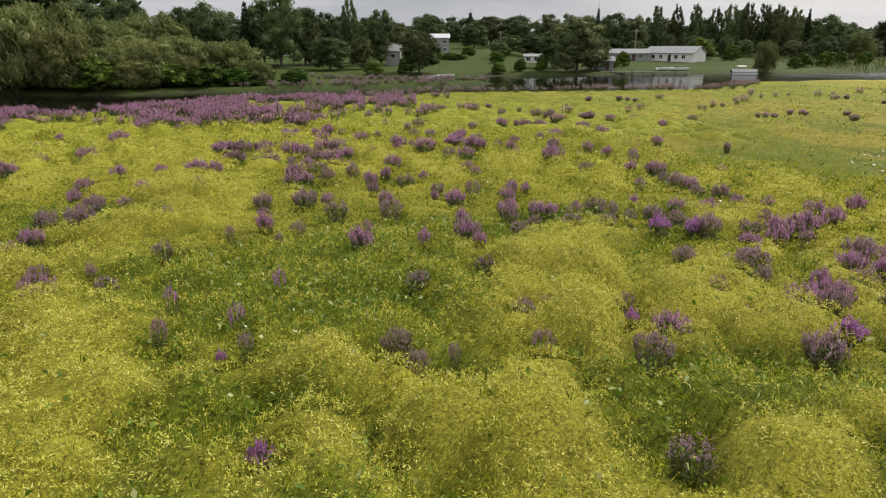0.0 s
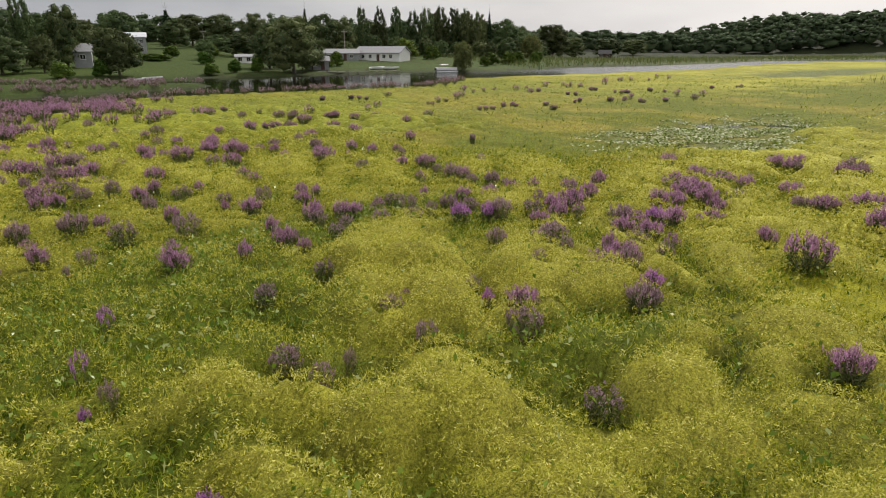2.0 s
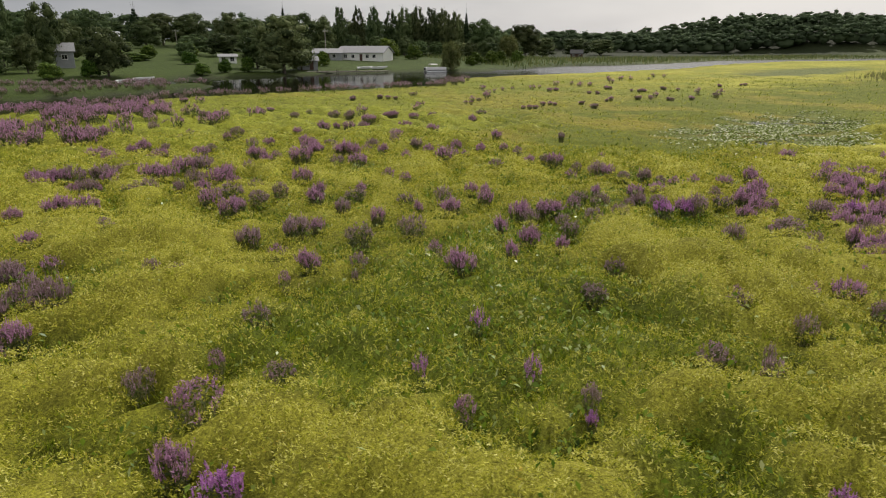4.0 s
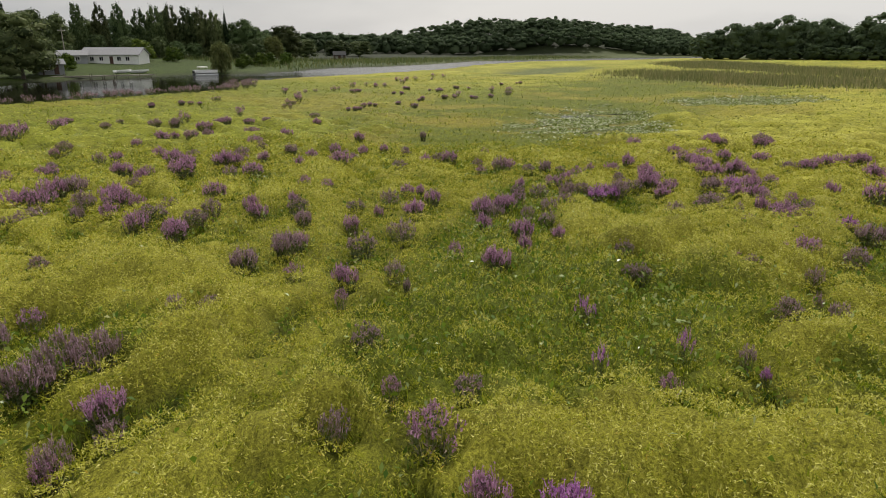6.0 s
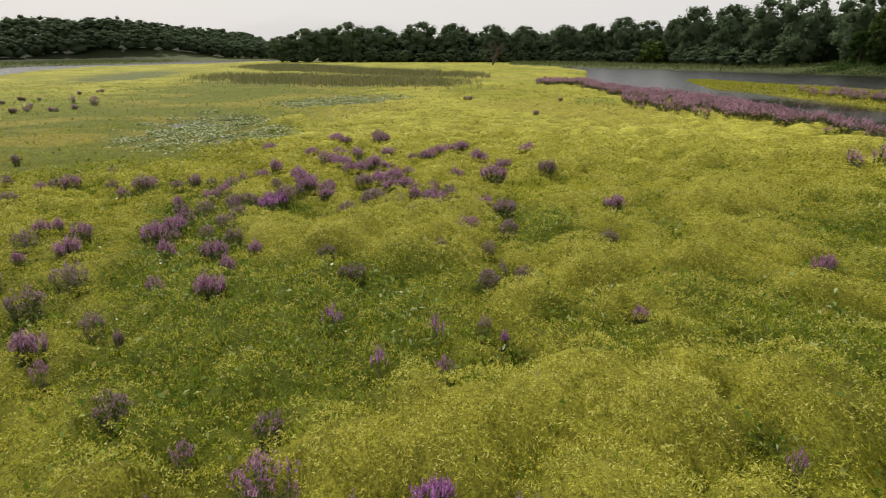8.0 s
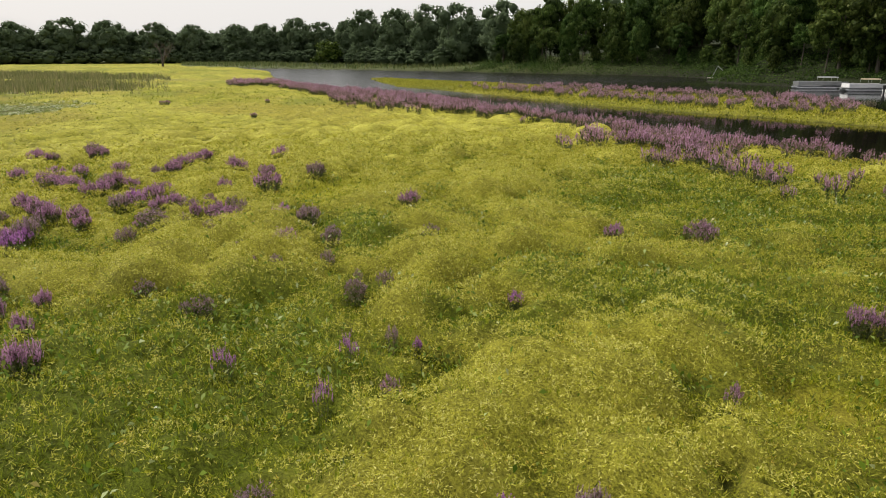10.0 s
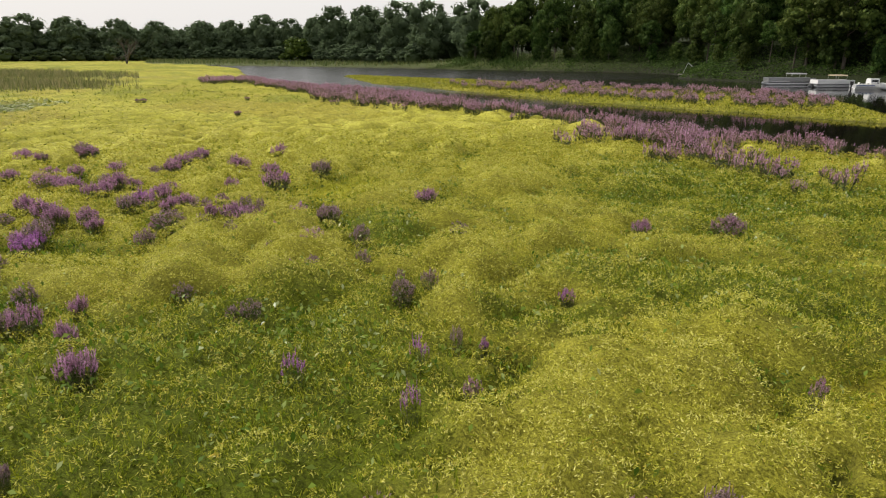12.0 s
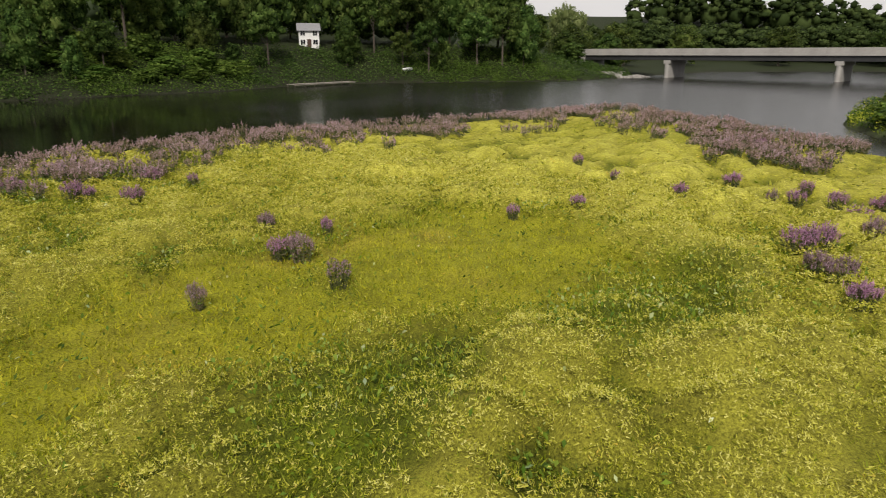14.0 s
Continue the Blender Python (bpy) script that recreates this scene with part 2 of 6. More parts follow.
_l.new(_g.outputs["Position"], _b.inputs["Vector"])
_ds.operation = "DISTANCE"                     # the lee of the bluff lies still, open reaches are ruffled
_ds.inputs[1].default_value = (12, -80, 0)
_l.new(_g.outputs["Position"], _ds.inputs[0])
_d2, _mn = _n.new("ShaderNodeVectorMath"), _n.new("ShaderNodeMath")
_d2.operation, _mn.operation = "DISTANCE", "MINIMUM"
_d2.inputs[1].default_value = (0, 120, 0)
_l.new(_g.outputs["Position"], _d2.inputs[0])
_l.new(_ds.outputs["Value"], _mn.inputs[0])
_l.new(_d2.outputs["Value"], _mn.inputs[1])
_ad.operation = "MULTIPLY_ADD"
_ad.inputs[1].default_value = 110
_l.new(_b.outputs[0], _ad.inputs[0])
_l.new(_mn.outputs[0], _ad.inputs[2])
for _lo, _hi, _to in ((.05, .23, _p.inputs["Roughness"]), (.010, .012, _bp.inputs["Strength"])):
    _mr = _n.new("ShaderNodeMapRange")
    _mr.inputs[1].default_value, _mr.inputs[2].default_value, _mr.inputs[3].default_value, _mr.inputs[4].default_value = 104, 158, _lo, _hi
    _l.new(_ad.outputs[0], _mr.inputs[0])
    _l.new(_mr.outputs[0], _to)
_bp.inputs["Distance"].default_value = .45
_l.new(_a.outputs[0], _bp.inputs["Height"])
_l.new(_bp.outputs[0], _p.inputs["Normal"])

GROUND, _n, _l, _p = nodes_of("marsh_ground")
_at, _g, _a, _b, _mx, _hs, _bp = (_n.new(k) for k in ("ShaderNodeAttribute", "ShaderNodeNewGeometry", "ShaderNodeTexNoise", "ShaderNodeTexNoise", "ShaderNodeMix", "ShaderNodeHueSaturation", "ShaderNodeBump"))
_at.attribute_name = "shaded_cover"
_a.inputs["Scale"].default_value, _a.inputs["Detail"].default_value, _a.inputs["Roughness"].default_value = 1.1, 8, .7
_b.inputs["Scale"].default_value, _b.inputs["Detail"].default_value, _b.inputs["Roughness"].default_value = 22.0, 6, .75
_l.new(_g.outputs["Position"], _a.inputs["Vector"])
_l.new(_g.outputs["Position"], _b.inputs["Vector"])
_mr = _n.new("ShaderNodeMapRange")
_mr.inputs[1].default_value, _mr.inputs[2].default_value, _mr.inputs[3].default_value, _mr.inputs[4].default_value = .25, .75, .55, 1.35
_l.new(_a.outputs[0], _mr.inputs[0])
_m2 = _n.new("ShaderNodeMapRange")
_m2.inputs[1].default_value, _m2.inputs[2].default_value, _m2.inputs[3].default_value, _m2.inputs[4].default_value = .33, .67, .3, 1.6
_l.new(_b.outputs[0], _m2.inputs[0])
_mu = _n.new("ShaderNodeMath")
_mu.operation = "MULTIPLY"
_l.new(_mr.outputs[0], _mu.inputs[0])
_l.new(_m2.outputs[0], _mu.inputs[1])
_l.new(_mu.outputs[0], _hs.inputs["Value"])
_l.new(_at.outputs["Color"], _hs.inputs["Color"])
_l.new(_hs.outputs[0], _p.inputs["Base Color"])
_p.inputs["Roughness"].default_value, _p.inputs["Specular IOR Level"].default_value = .9, .15
_bp.inputs["Strength"].default_value, _bp.inputs["Distance"].default_value = .7, .08
_l.new(_b.outputs[0], _bp.inputs["Height"])
_l.new(_bp.outputs[0], _p.inputs["Normal"])


# ---- helpers of the plan ----
rng = np.random.default_rng(7)


def hashed(i, j, s):
    v = np.sin(i * 127.1 + j * 311.7 + s * 74.7) * 43758.5453
    return v - np.floor(v)


def value_noise(x, y, s=0):
    i, j = np.floor(x), np.floor(y)
    u, v = x - i, y - j
    u, v = u * u * (3 - 2 * u), v * v * (3 - 2 * v)
    return (hashed(i, j, s) * (1 - u) + hashed(i + 1, j, s) * u) * (1 - v) + (hashed(i, j + 1, s) * (1 - u) + hashed(i + 1, j + 1, s) * u) * v


def fbm(x, y, s=0, octaves=4):
    return sum(value_noise(x * 2 ** k, y * 2 ** k, s + k) / 2 ** (k + 1) for k in range(octaves))


def inside_distance(x, y, poly):
    """Distance to the polygon's edge, positive inside."""
    best, odd = np.full(x.shape, 1e9), np.zeros(x.shape, bool)
    for (ax, ay), (bx, by) in zip(poly, poly[1:] + poly[:1]):
        ex, ey = bx - ax, by - ay
        t = np.clip(((x - ax) * ex + (y - ay) * ey) / (ex * ex + ey * ey), 0, 1)
        best = np.minimum(best, (x - ax - t * ex) ** 2 + (y - ay - t * ey) ** 2)
        if ay != by:
            odd ^= ((ay > y) != (by > y)) & (x < ax + (y - ay) / (by - ay) * ex)
    return np.where(odd, 1, -1) * np.sqrt(best)


def step(a, b, v):
    t = np.clip((v - a) / (b - a), 0, 1)
    return t * t * (3 - 2 * t)


def spots(x, y, ellipses, soft=0.35):
    """How far points lie in any of the ellipses (x, y, rx, ry, turn), with ragged edges."""
    wob = 1.1 * (fbm(x * .4, y * .4, 31, 5) - .47)
    out = np.zeros(x.shape)
    for cx, cy, rx, ry, a in ellipses:
        c, s = math.cos(radians(a)), math.sin(radians(a))
        u, v = ((x - cx) * c + (y - cy) * s) / rx, (-(x - cx) * s + (y - cy) * c) / ry
        out = np.maximum(out, 1 - step(1 - soft, 1 + soft, np.hypot(u, v) + wob))
    return out


MARSH = [(-77, -17), (-70, -20), (-60, -20), (-52, -22), (-43, -24.5), (-33, -24.5), (-25, -23.5), (-20, -21.5), (-12, -22), (-5, -21), (3, -19), (12, -18.5), (21, -17), (33, -16),
         (41, -15), (54, -15), (65, -14), (79, -11), (88, -7), (115, -5), (140, -7), (214, -15), (300, -5), (385, -4), (420, 20), (440, 60), (450, 165), (430, 185), (350, 180), (260, 190),
         (190, 167), (136, 138), (107, 129), (84, 123), (66, 119), (52, 114), (44, 104), (36, 93), (28, 92), (13, 89), (5, 87), (-4, 83), (-12, 76), (-19, 71), (-25, 65), (-30, 60), (-37, 56)]
MARSH += [(-46, 50), (-52, 35), (-55, 20), (-57, 9), (-60, 4), (-67, -3), (-72, -10)]
ISLAND = [(139, -28), (99, -23), (88, -26), (69, -29), (54, -30), (41, -34), (30, -37.5), (22, -39.5), (19.5, -42), (24, -46), (40, -60), (52, -59), (60, -56), (74, -52), (86, -50), (111, -41), (135, -32)]
SOUTH_LAND = [(-420, 50), (-300, 5), (-262, -45), (-228, -70), (-190, -68), (-174, -66), (-143, -64), (-128, -71), (-102, -88), (-81, -88), (-69, -83), (-55, -83), (-41, -82), (-29, -88), (-16, -94), (2, -97), (22, -98), (40, -93), (62, -91), (80, -92),
              (96, -90), (109, -105), (129, -106), (151, -93), (188, -72), (229, -44), (270, -8), (306, 11), (345, 12), (425, 6), (445, 60), (455, 168), (520, 190), (760, 215), (1300, 320), (3200, 700), (3200, -3200), (-3200, -3200), (-3200, 300)]
NORTH_LAND = [(-3200, 420), (-420, 110), (-300, 60), (-225, 10), (-200, -4), (-150, 3), (-110, 2), (-90, 1), (-76, 3), (-64, 9), (-66, 25), (-68, 45), (-68, 66), (-57, 84), (-48, 83), (-41, 84), (-34, 89), (-24, 91), (-14, 94), (-4, 100), (6, 108), (8, 112),
              (2, 117), (-12, 118), (-20, 123), (-14, 132), (-4, 138), (8, 142), (26, 145), (34, 152), (48, 155), (62, 157), (70, 156), (75, 148), (80, 147), (85, 153), (97, 159), (124, 176), (145, 175), (186, 189), (251, 218),
              (310, 216), (390, 222), (450, 226), (500, 215), (620, 215), (900, 260), (3200, 720), (3200, 3200), (-3200, 3200)]
GREEN_BEDS = [(-3, 13.8, 3.9, 3.5, 20), (-4.5, 15, 4, 2.6, 0), (5, 9.3, 2.4, 1.3, 10), (-3.5, 8, 1.4, 1, 0), (-3, 8.9, 1.4, .9, 0), (4, -5, 5.5, 6, 30), (-4, 3.5, 4, 2.6, 60), (-26, 9.5, 3.4, 2.2, 0), (-19, 8, 2.6, 1.6, 0),
              (-25, -15.5, 7, 1.8, 5), (-6, -1.5, 2.4, 1.6, 0), (-13, 20, 4, 2, 0), (3, 20, 5, 1.4, 20)]
MEADOWS = [(20, 34, 11, 8, 15), (46, 44, 32, 13, 12), (95, 52, 45, 18, 10), (11.2, 8.6, 2.8, 1.9, -30), (-10.5, .4, 4.2, 4.2, 0), (-26.5, 3.6, 5.2, 4.6, 0), (-19, 2.5, 5, 3, 20)]
PADS = [(33.5, 33.8, 12, 5.2, 22), (63, 31, 10, 5, -20), (150, 108, 45, 9, 20)]
RUSHES = [(122, 50, 34, 16, 55), (190, 60, 60, 14, 40), (230, 90, 60, 16, 30)]


HUMMOCKS = (
    [(-33.9, -6.2, 2.7), (-30.5, 7.3, 1.3), (-29.5, 10.0, 1.0), (-29.4, 8.6, 1.1), (-29.4, 5.1, 1.0), (-24.3, 11.6, 0.9), (-22.4, 12.9, 0.9), (-20.2, -3.2, 0.8), (-20.2, -0.2, 0.7), (-18.8, -1.1, 0.7), (-18.7, 10.7, 0.5), (-18.5, 2.0, 0.8), (-18.0, 8.1, 0.7), (-17.5, -1.8, 0.8), (-15.1, 6.2, 0.7), (-11.3, 14.6, 0.5), (-11.3, 7.2, 0.8), (-10.8, -3.9, 1.1), (-10.5, 22.2, 0.7), (-10.3, 5.9, 0.7), (-10.2, 14.7, 0.6), (-9.4, 7.6, 0.5), (-9.3, 18.7, 0.9), (-9.1, 22.7, 1.1), (-8.7, 14.9, 0.8), (-8.4, 7.1, 0.6), (-8.3, 8.8, 1.0), (-8.2, 22.8, 1.4), (-8.1, 12.4, 1.1), (-8.0, 19.4, 1.1)],
    [(-7.5, 10.9, 0.8), (-7.3, 13.5, 0.7), (-7.2, 15.3, 0.6), (-6.6, 10.5, 0.8), (-6.4, 7.8, 1.0), (-6.4, 11.5, 0.7), (-6.2, 9.6, 0.7), (-5.8, 14.4, 0.7), (-5.5, 8.8, 0.9), (-5.5, 5.2, 1.3), (-5.2, 12.4, 0.4), (-5.0, 7.1, 0.6), (-4.2, 3.4, 1.2), (-4.0, 9.0, 0.7), (-3.7, 0.1, 0.7), (-3.6, 11.5, 0.5), (-3.2, 7.4, 0.5), (-3.1, 5.5, 0.7), (-2.6, 12.5, 0.5), (-2.2, 9.0, 0.4), (-2.2, 10.0, 0.8), (-1.9, 14.4, 0.6), (-1.8, 7.4, 0.4), (-0.9, 9.5, 0.7), (-0.9, 3.3, 0.9), (-0.7, 10.8, 0.6), (0.1, 8.1, 1.0), (1.1, 12.3, 1.3), (1.4, 8.1, 1.1), (1.6, 5.0, 0.8)],
    [(1.9, 15.0, 1.2), (2.5, 2.3, 0.8), (2.7, 11.8, 1.2), (3.1, 14.5, 1.3), (3.3, 16.9, 1.2), (4.2, 3.5, 0.9), (4.4, 7.1, 0.9), (4.4, 8.7, 0.7), (5.0, 13.0, 0.9), (6.5, -1.8, 1.2), (8.7, 3.2, 1.3)],
)


def mounds(x, y):
    """Billowing hummocks: the highest of the domes near each point."""
    wx, wy = x + 1.3 * (fbm(x * .6, y * .6, 3) - .47), y + 1.3 * (fbm(x * .6, y * .6, 9) - .47)
    out = np.zeros(x.shape)
    for cell, seed, tall in ((2.5, 1, 1.0), (1.3, 2, .6)):
        ci, cj = np.floor(wx / cell), np.floor(wy / cell)
        for di in (-1, 0, 1):
            for dj in (-1, 0, 1):
                i, j = ci + di, cj + dj
                px, py = (i + .15 + .7 * hashed(i, j, seed)) * cell, (j + .15 + .7 * hashed(i, j, seed + 5)) * cell
                r, h = cell * (.26 + .30 * hashed(i, j, seed + 8)), tall * (.26 + .56 * hashed(i, j, seed + 3) ** 1.3)
                t = 6.28 * hashed(i, j, seed + 11)
                u, v = (wx - px) * np.cos(t) + (wy - py) * np.sin(t), (wy - py) * np.cos(t) - (wx - px) * np.sin(t)
                d = np.hypot(u / 1.35, v) / r
                out = np.maximum(out, h * np.clip(1 - d * d, 0, 1) ** .55)
    inner = (np.abs(x + 8) < 27) & (np.abs(y - 7) < 22)
    out = np.where(inner, out * .95, out * (1.1 - .7 * step(35, 75, np.hypot(x + 8, y - 8))))
    near_ones = np.nonzero(inner)[0]
    for k, (px, py, r) in enumerate(h for row in HUMMOCKS for h in row):
        at = near_ones[(np.abs(x[near_ones] - px) < 4) & (np.abs(y[near_ones] - py) < 4)]
        d = np.hypot(wx[at] - px, wy[at] - py) / (r * 1.05)
        out[at] = np.maximum(out[at], (.58 + .30 * min(r, 1.6)) * np.clip(1 - d * d, 0, 1) ** .5)
    return out


PURPLE_PLANTS = (
    [(-39.2, 8.9, 0.84), (-41.3, 8.7, 0.54), (-9.0, 9.8, 0.56), (-38.3, 8.3, 0.50), (-41.1, 5.9, 0.86), (-51.1, 3.9, 0.62), (-37.0, 5.4, 0.73), (-50.1, 2.9, 0.62), (-14.0, 8.4, 0.56), (-33.3, 3.2, 0.70), (-39.0, 1.7, 0.50), (-30.9, 2.1, 0.47), (-40.4, -1.1, 0.55), (-23.0, 0.7, 0.78), (-25.1, -0.8, 0.49), (-22.8, 0.1, 0.79), (-19.4, 1.8, 0.46), (-23.9, -2.3, 0.60), (-25.9, -10.9, 0.48), (-22.6, -9.0, 0.91), (-25.0, -12.8, 0.88), (-21.9, -11.2, 0.52), (-21.5, -11.7, 0.86), (-20.3, -14.6, 1.03), (-6.5, 1.2, 0.56), (-6.1, 1.5, 0.62), (1.3, 2.1, 0.61), (7.6, 6.4, 0.79), (64.0, 4.4, 0.94), (14.7, 8.4, 1.05), (45.9, 7.8, 0.83), (20.0, 9.2, 0.91)],
    [(15.8, 10.4, 0.81), (12.4, 10.8, 1.20), (16.6, 11.6, 1.12), (64.4, 15.2, 1.59), (21.5, 12.5, 1.31), (19.9, 13.3, 1.11), (12.9, 12.4, 0.58), (19.4, 14.0, 1.03), (18.2, 14.2, 1.33), (17.6, 15.0, 0.71), (25.2, 18.0, 0.84), (24.5, 18.1, 1.06), (19.2, 16.6, 0.86), (25.2, 18.3, 1.14), (-12.0, 27.4, 0.68), (-11.4, 24.3, 0.61), (-18.5, 37.3, 1.16), (-13.6, 26.9, 0.67), (-17.3, 31.5, 0.99), (-11.6, 21.1, 0.64), (-13.7, 24.4, 0.78), (-22.2, 37.8, 0.59), (-13.0, 22.4, 0.56), (-21.9, 35.2, 0.68), (-19.0, 30.5, 0.80), (-18.7, 27.5, 0.97), (-12.4, 16.1, 0.43), (-29.0, 12.9, 0.74), (-30.7, 12.2, 0.83), (-35.2, 12.1, 0.83), (-30.7, 11.6, 0.71), (-39.4, 11.5, 0.78)],
    [(-33.2, 11.1, 0.96), (-37.5, 11.2, 0.93), (-32.5, 10.7, 0.94), (-39.4, 10.2, 0.81), (-0.7, 75.2, 1.07), (-3.3, 74.8, 0.85), (-5.6, 68.8, 0.86), (-10.2, 71.1, 0.81), (-1.3, 59.6, 1.18), (-0.1, 59.4, 1.08), (2.7, 57.6, 1.15), (4.1, 59.9, 0.86), (5.0, 55.8, 0.96), (7.6, 53.8, 1.10), (15.7, 70.9, 2.12), (18.9, 71.2, 1.29), (19.8, 70.7, 1.72), (4.1, 45.8, 1.00), (5.2, 46.4, 0.59), (5.7, 45.4, 0.85), (6.7, 44.9, 1.45), (8.8, 52.2, 1.54), (8.4, 48.5, 1.14), (10.9, 51.1, 1.53), (11.3, 50.9, 1.22), (12.6, 49.7, 0.90), (9.5, 44.8, 0.94), (6.9, 40.5, 0.91), (10.2, 42.0, 0.81), (14.5, 50.3, 0.93), (-5.8, 51.2, 0.80), (-2.4, 44.2, 0.54)],
    [(-0.8, 40.7, 0.68), (2.0, 44.6, 0.63), (1.1, 40.2, 0.80), (4.1, 37.4, 0.78), (3.6, 34.8, 0.57), (5.6, 37.9, 0.56), (-4.8, 38.1, 0.95), (-4.8, 45.0, 0.50), (-2.5, 36.3, 0.91), (-2.4, 34.7, 0.67), (-0.9, 34.2, 1.15), (0.9, 36.2, 1.23), (1.5, 34.9, 1.19), (2.0, 34.7, 0.79), (0.8, 38.2, 1.08), (1.1, 32.0, 0.91), (3.6, 32.0, 0.56), (6.1, 36.0, 0.85), (5.7, 33.8, 0.70), (5.3, 31.1, 1.11), (7.6, 34.3, 0.62), (6.7, 31.7, 0.48), (-7.0, 37.3, 1.33), (-7.2, 40.8, 0.90), (-7.8, 40.0, 0.66), (-6.2, 40.2, 0.56), (-9.5, 40.1, 0.78), (-9.1, 40.7, 0.56), (-8.8, 32.9, 1.26), (-9.3, 33.7, 1.11), (-8.3, 34.6, 0.95), (-8.9, 37.6, 0.83)],
    [(-7.6, 32.5, 1.07), (-7.0, 32.1, 1.05), (-6.2, 33.6, 1.10), (-6.1, 31.1, 0.85), (-5.4, 33.7, 1.11), (-4.8, 31.9, 1.05), (-4.9, 29.7, 0.65), (-5.3, 30.3, 0.99), (-6.2, 27.0, 0.88), (-5.9, 25.3, 0.75), (-5.5, 26.0, 0.56), (-6.1, 29.1, 0.63), (-6.9, 29.5, 0.48), (-8.0, 30.1, 0.98), (-9.6, 31.0, 0.42), (-3.6, 32.8, 0.63), (-2.3, 29.3, 0.81), (-2.9, 25.7, 0.78), (-2.4, 26.8, 0.59), (-0.8, 26.6, 0.45), (-11.4, 33.0, 0.91), (-10.9, 33.6, 1.11), (-10.4, 33.8, 1.11), (-11.7, 34.4, 0.76), (-10.8, 28.1, 1.07), (-10.0, 28.0, 0.91), (-9.9, 30.7, 0.84), (-10.3, 31.3, 0.68), (-6.1, 21.5, 0.75), (-4.7, 21.7, 0.87), (-4.0, 22.0, 0.54), (-2.6, 23.7, 0.58)],
    [(-2.0, 22.2, 0.55), (-0.3, 22.8, 0.32), (0.4, 21.9, 0.75), (2.6, 24.3, 0.57), (2.3, 22.8, 0.60), (0.6, 19.2, 0.50), (3.1, 24.1, 0.36), (-5.3, 18.7, 0.60), (-4.6, 17.4, 0.20), (-2.2, 16.7, 0.74), (-0.5, 17.0, 0.39), (12.4, 37.7, 0.76), (8.3, 32.9, 0.61), (9.6, 32.7, 0.51), (8.3, 28.6, 0.63), (9.3, 27.9, 0.81), (15.4, 35.2, 0.47), (15.1, 45.1, 0.71), (12.1, 27.9, 0.42), (43.8, 73.6, 3.09), (45.2, 66.3, 2.91), (51.9, 71.4, 2.13), (52.7, 66.6, 3.61), (58.9, 67.8, 3.28), (26.2, 53.6, 2.16), (30.0, 55.5, 2.29), (34.1, 56.0, 1.79), (32.4, 51.9, 1.12), (38.6, 56.4, 1.67), (42.9, 57.2, 1.75), (45.3, 54.2, 1.73), (48.3, 54.5, 1.12)],
    [(54.0, 56.1, 1.20), (69.1, 67.5, 1.47), (75.7, 69.4, 1.88), (9.0, 24.7, 0.82), (9.5, 24.6, 0.66), (10.0, 23.0, 0.64), (12.3, 21.0, 0.68), (13.6, 20.8, 0.75), (11.9, 19.2, 0.68), (10.7, 18.5, 1.01), (9.7, 18.1, 0.83), (8.4, 17.0, 0.65), (9.2, 17.2, 0.67), (6.6, 22.0, 0.40), (3.4, 20.4, 0.75), (3.0, 20.3, 0.62), (2.1, 20.4, 0.73), (7.9, 21.3, 0.65), (6.6, 19.9, 0.67), (8.9, 21.2, 0.74), (7.6, 18.8, 0.67), (7.8, 18.4, 0.79), (6.1, 15.6, 0.63), (19.5, 23.3, 0.73), (18.5, 20.6, 0.84), (16.5, 18.9, 0.86), (13.5, 17.4, 0.61), (15.5, 18.2, 0.99), (13.8, 16.9, 0.77), (16.6, 18.4, 0.69), (18.6, 18.2, 0.81), (14.8, 16.5, 0.94)],
    [(14.7, 15.9, 0.77), (10.8, 16.1, 0.89), (9.8, 14.8, 0.77), (11.9, 15.0, 0.83), (10.4, 14.3, 0.77), (23.4, 20.2, 1.47), (23.9, 20.0, 0.64), (25.2, 21.0, 0.89), (0.6, 17.8, 0.63), (0.9, 18.2, 0.59), (1.0, 16.9, 0.46), (7.5, 12.6, 0.88), (7.9, 12.2, 0.66), (8.4, 13.6, 0.47), (8.3, 12.9, 0.92), (6.6, 10.2, 0.79), (4.3, 11.3, 0.77), (-9.2, 11.7, 0.64), (-11.7, 21.2, 0.73), (-11.8, 18.7, 0.84), (-11.1, 19.2, 0.79), (-10.7, 18.7, 0.81), (-11.3, 17.1, 0.70)],
)
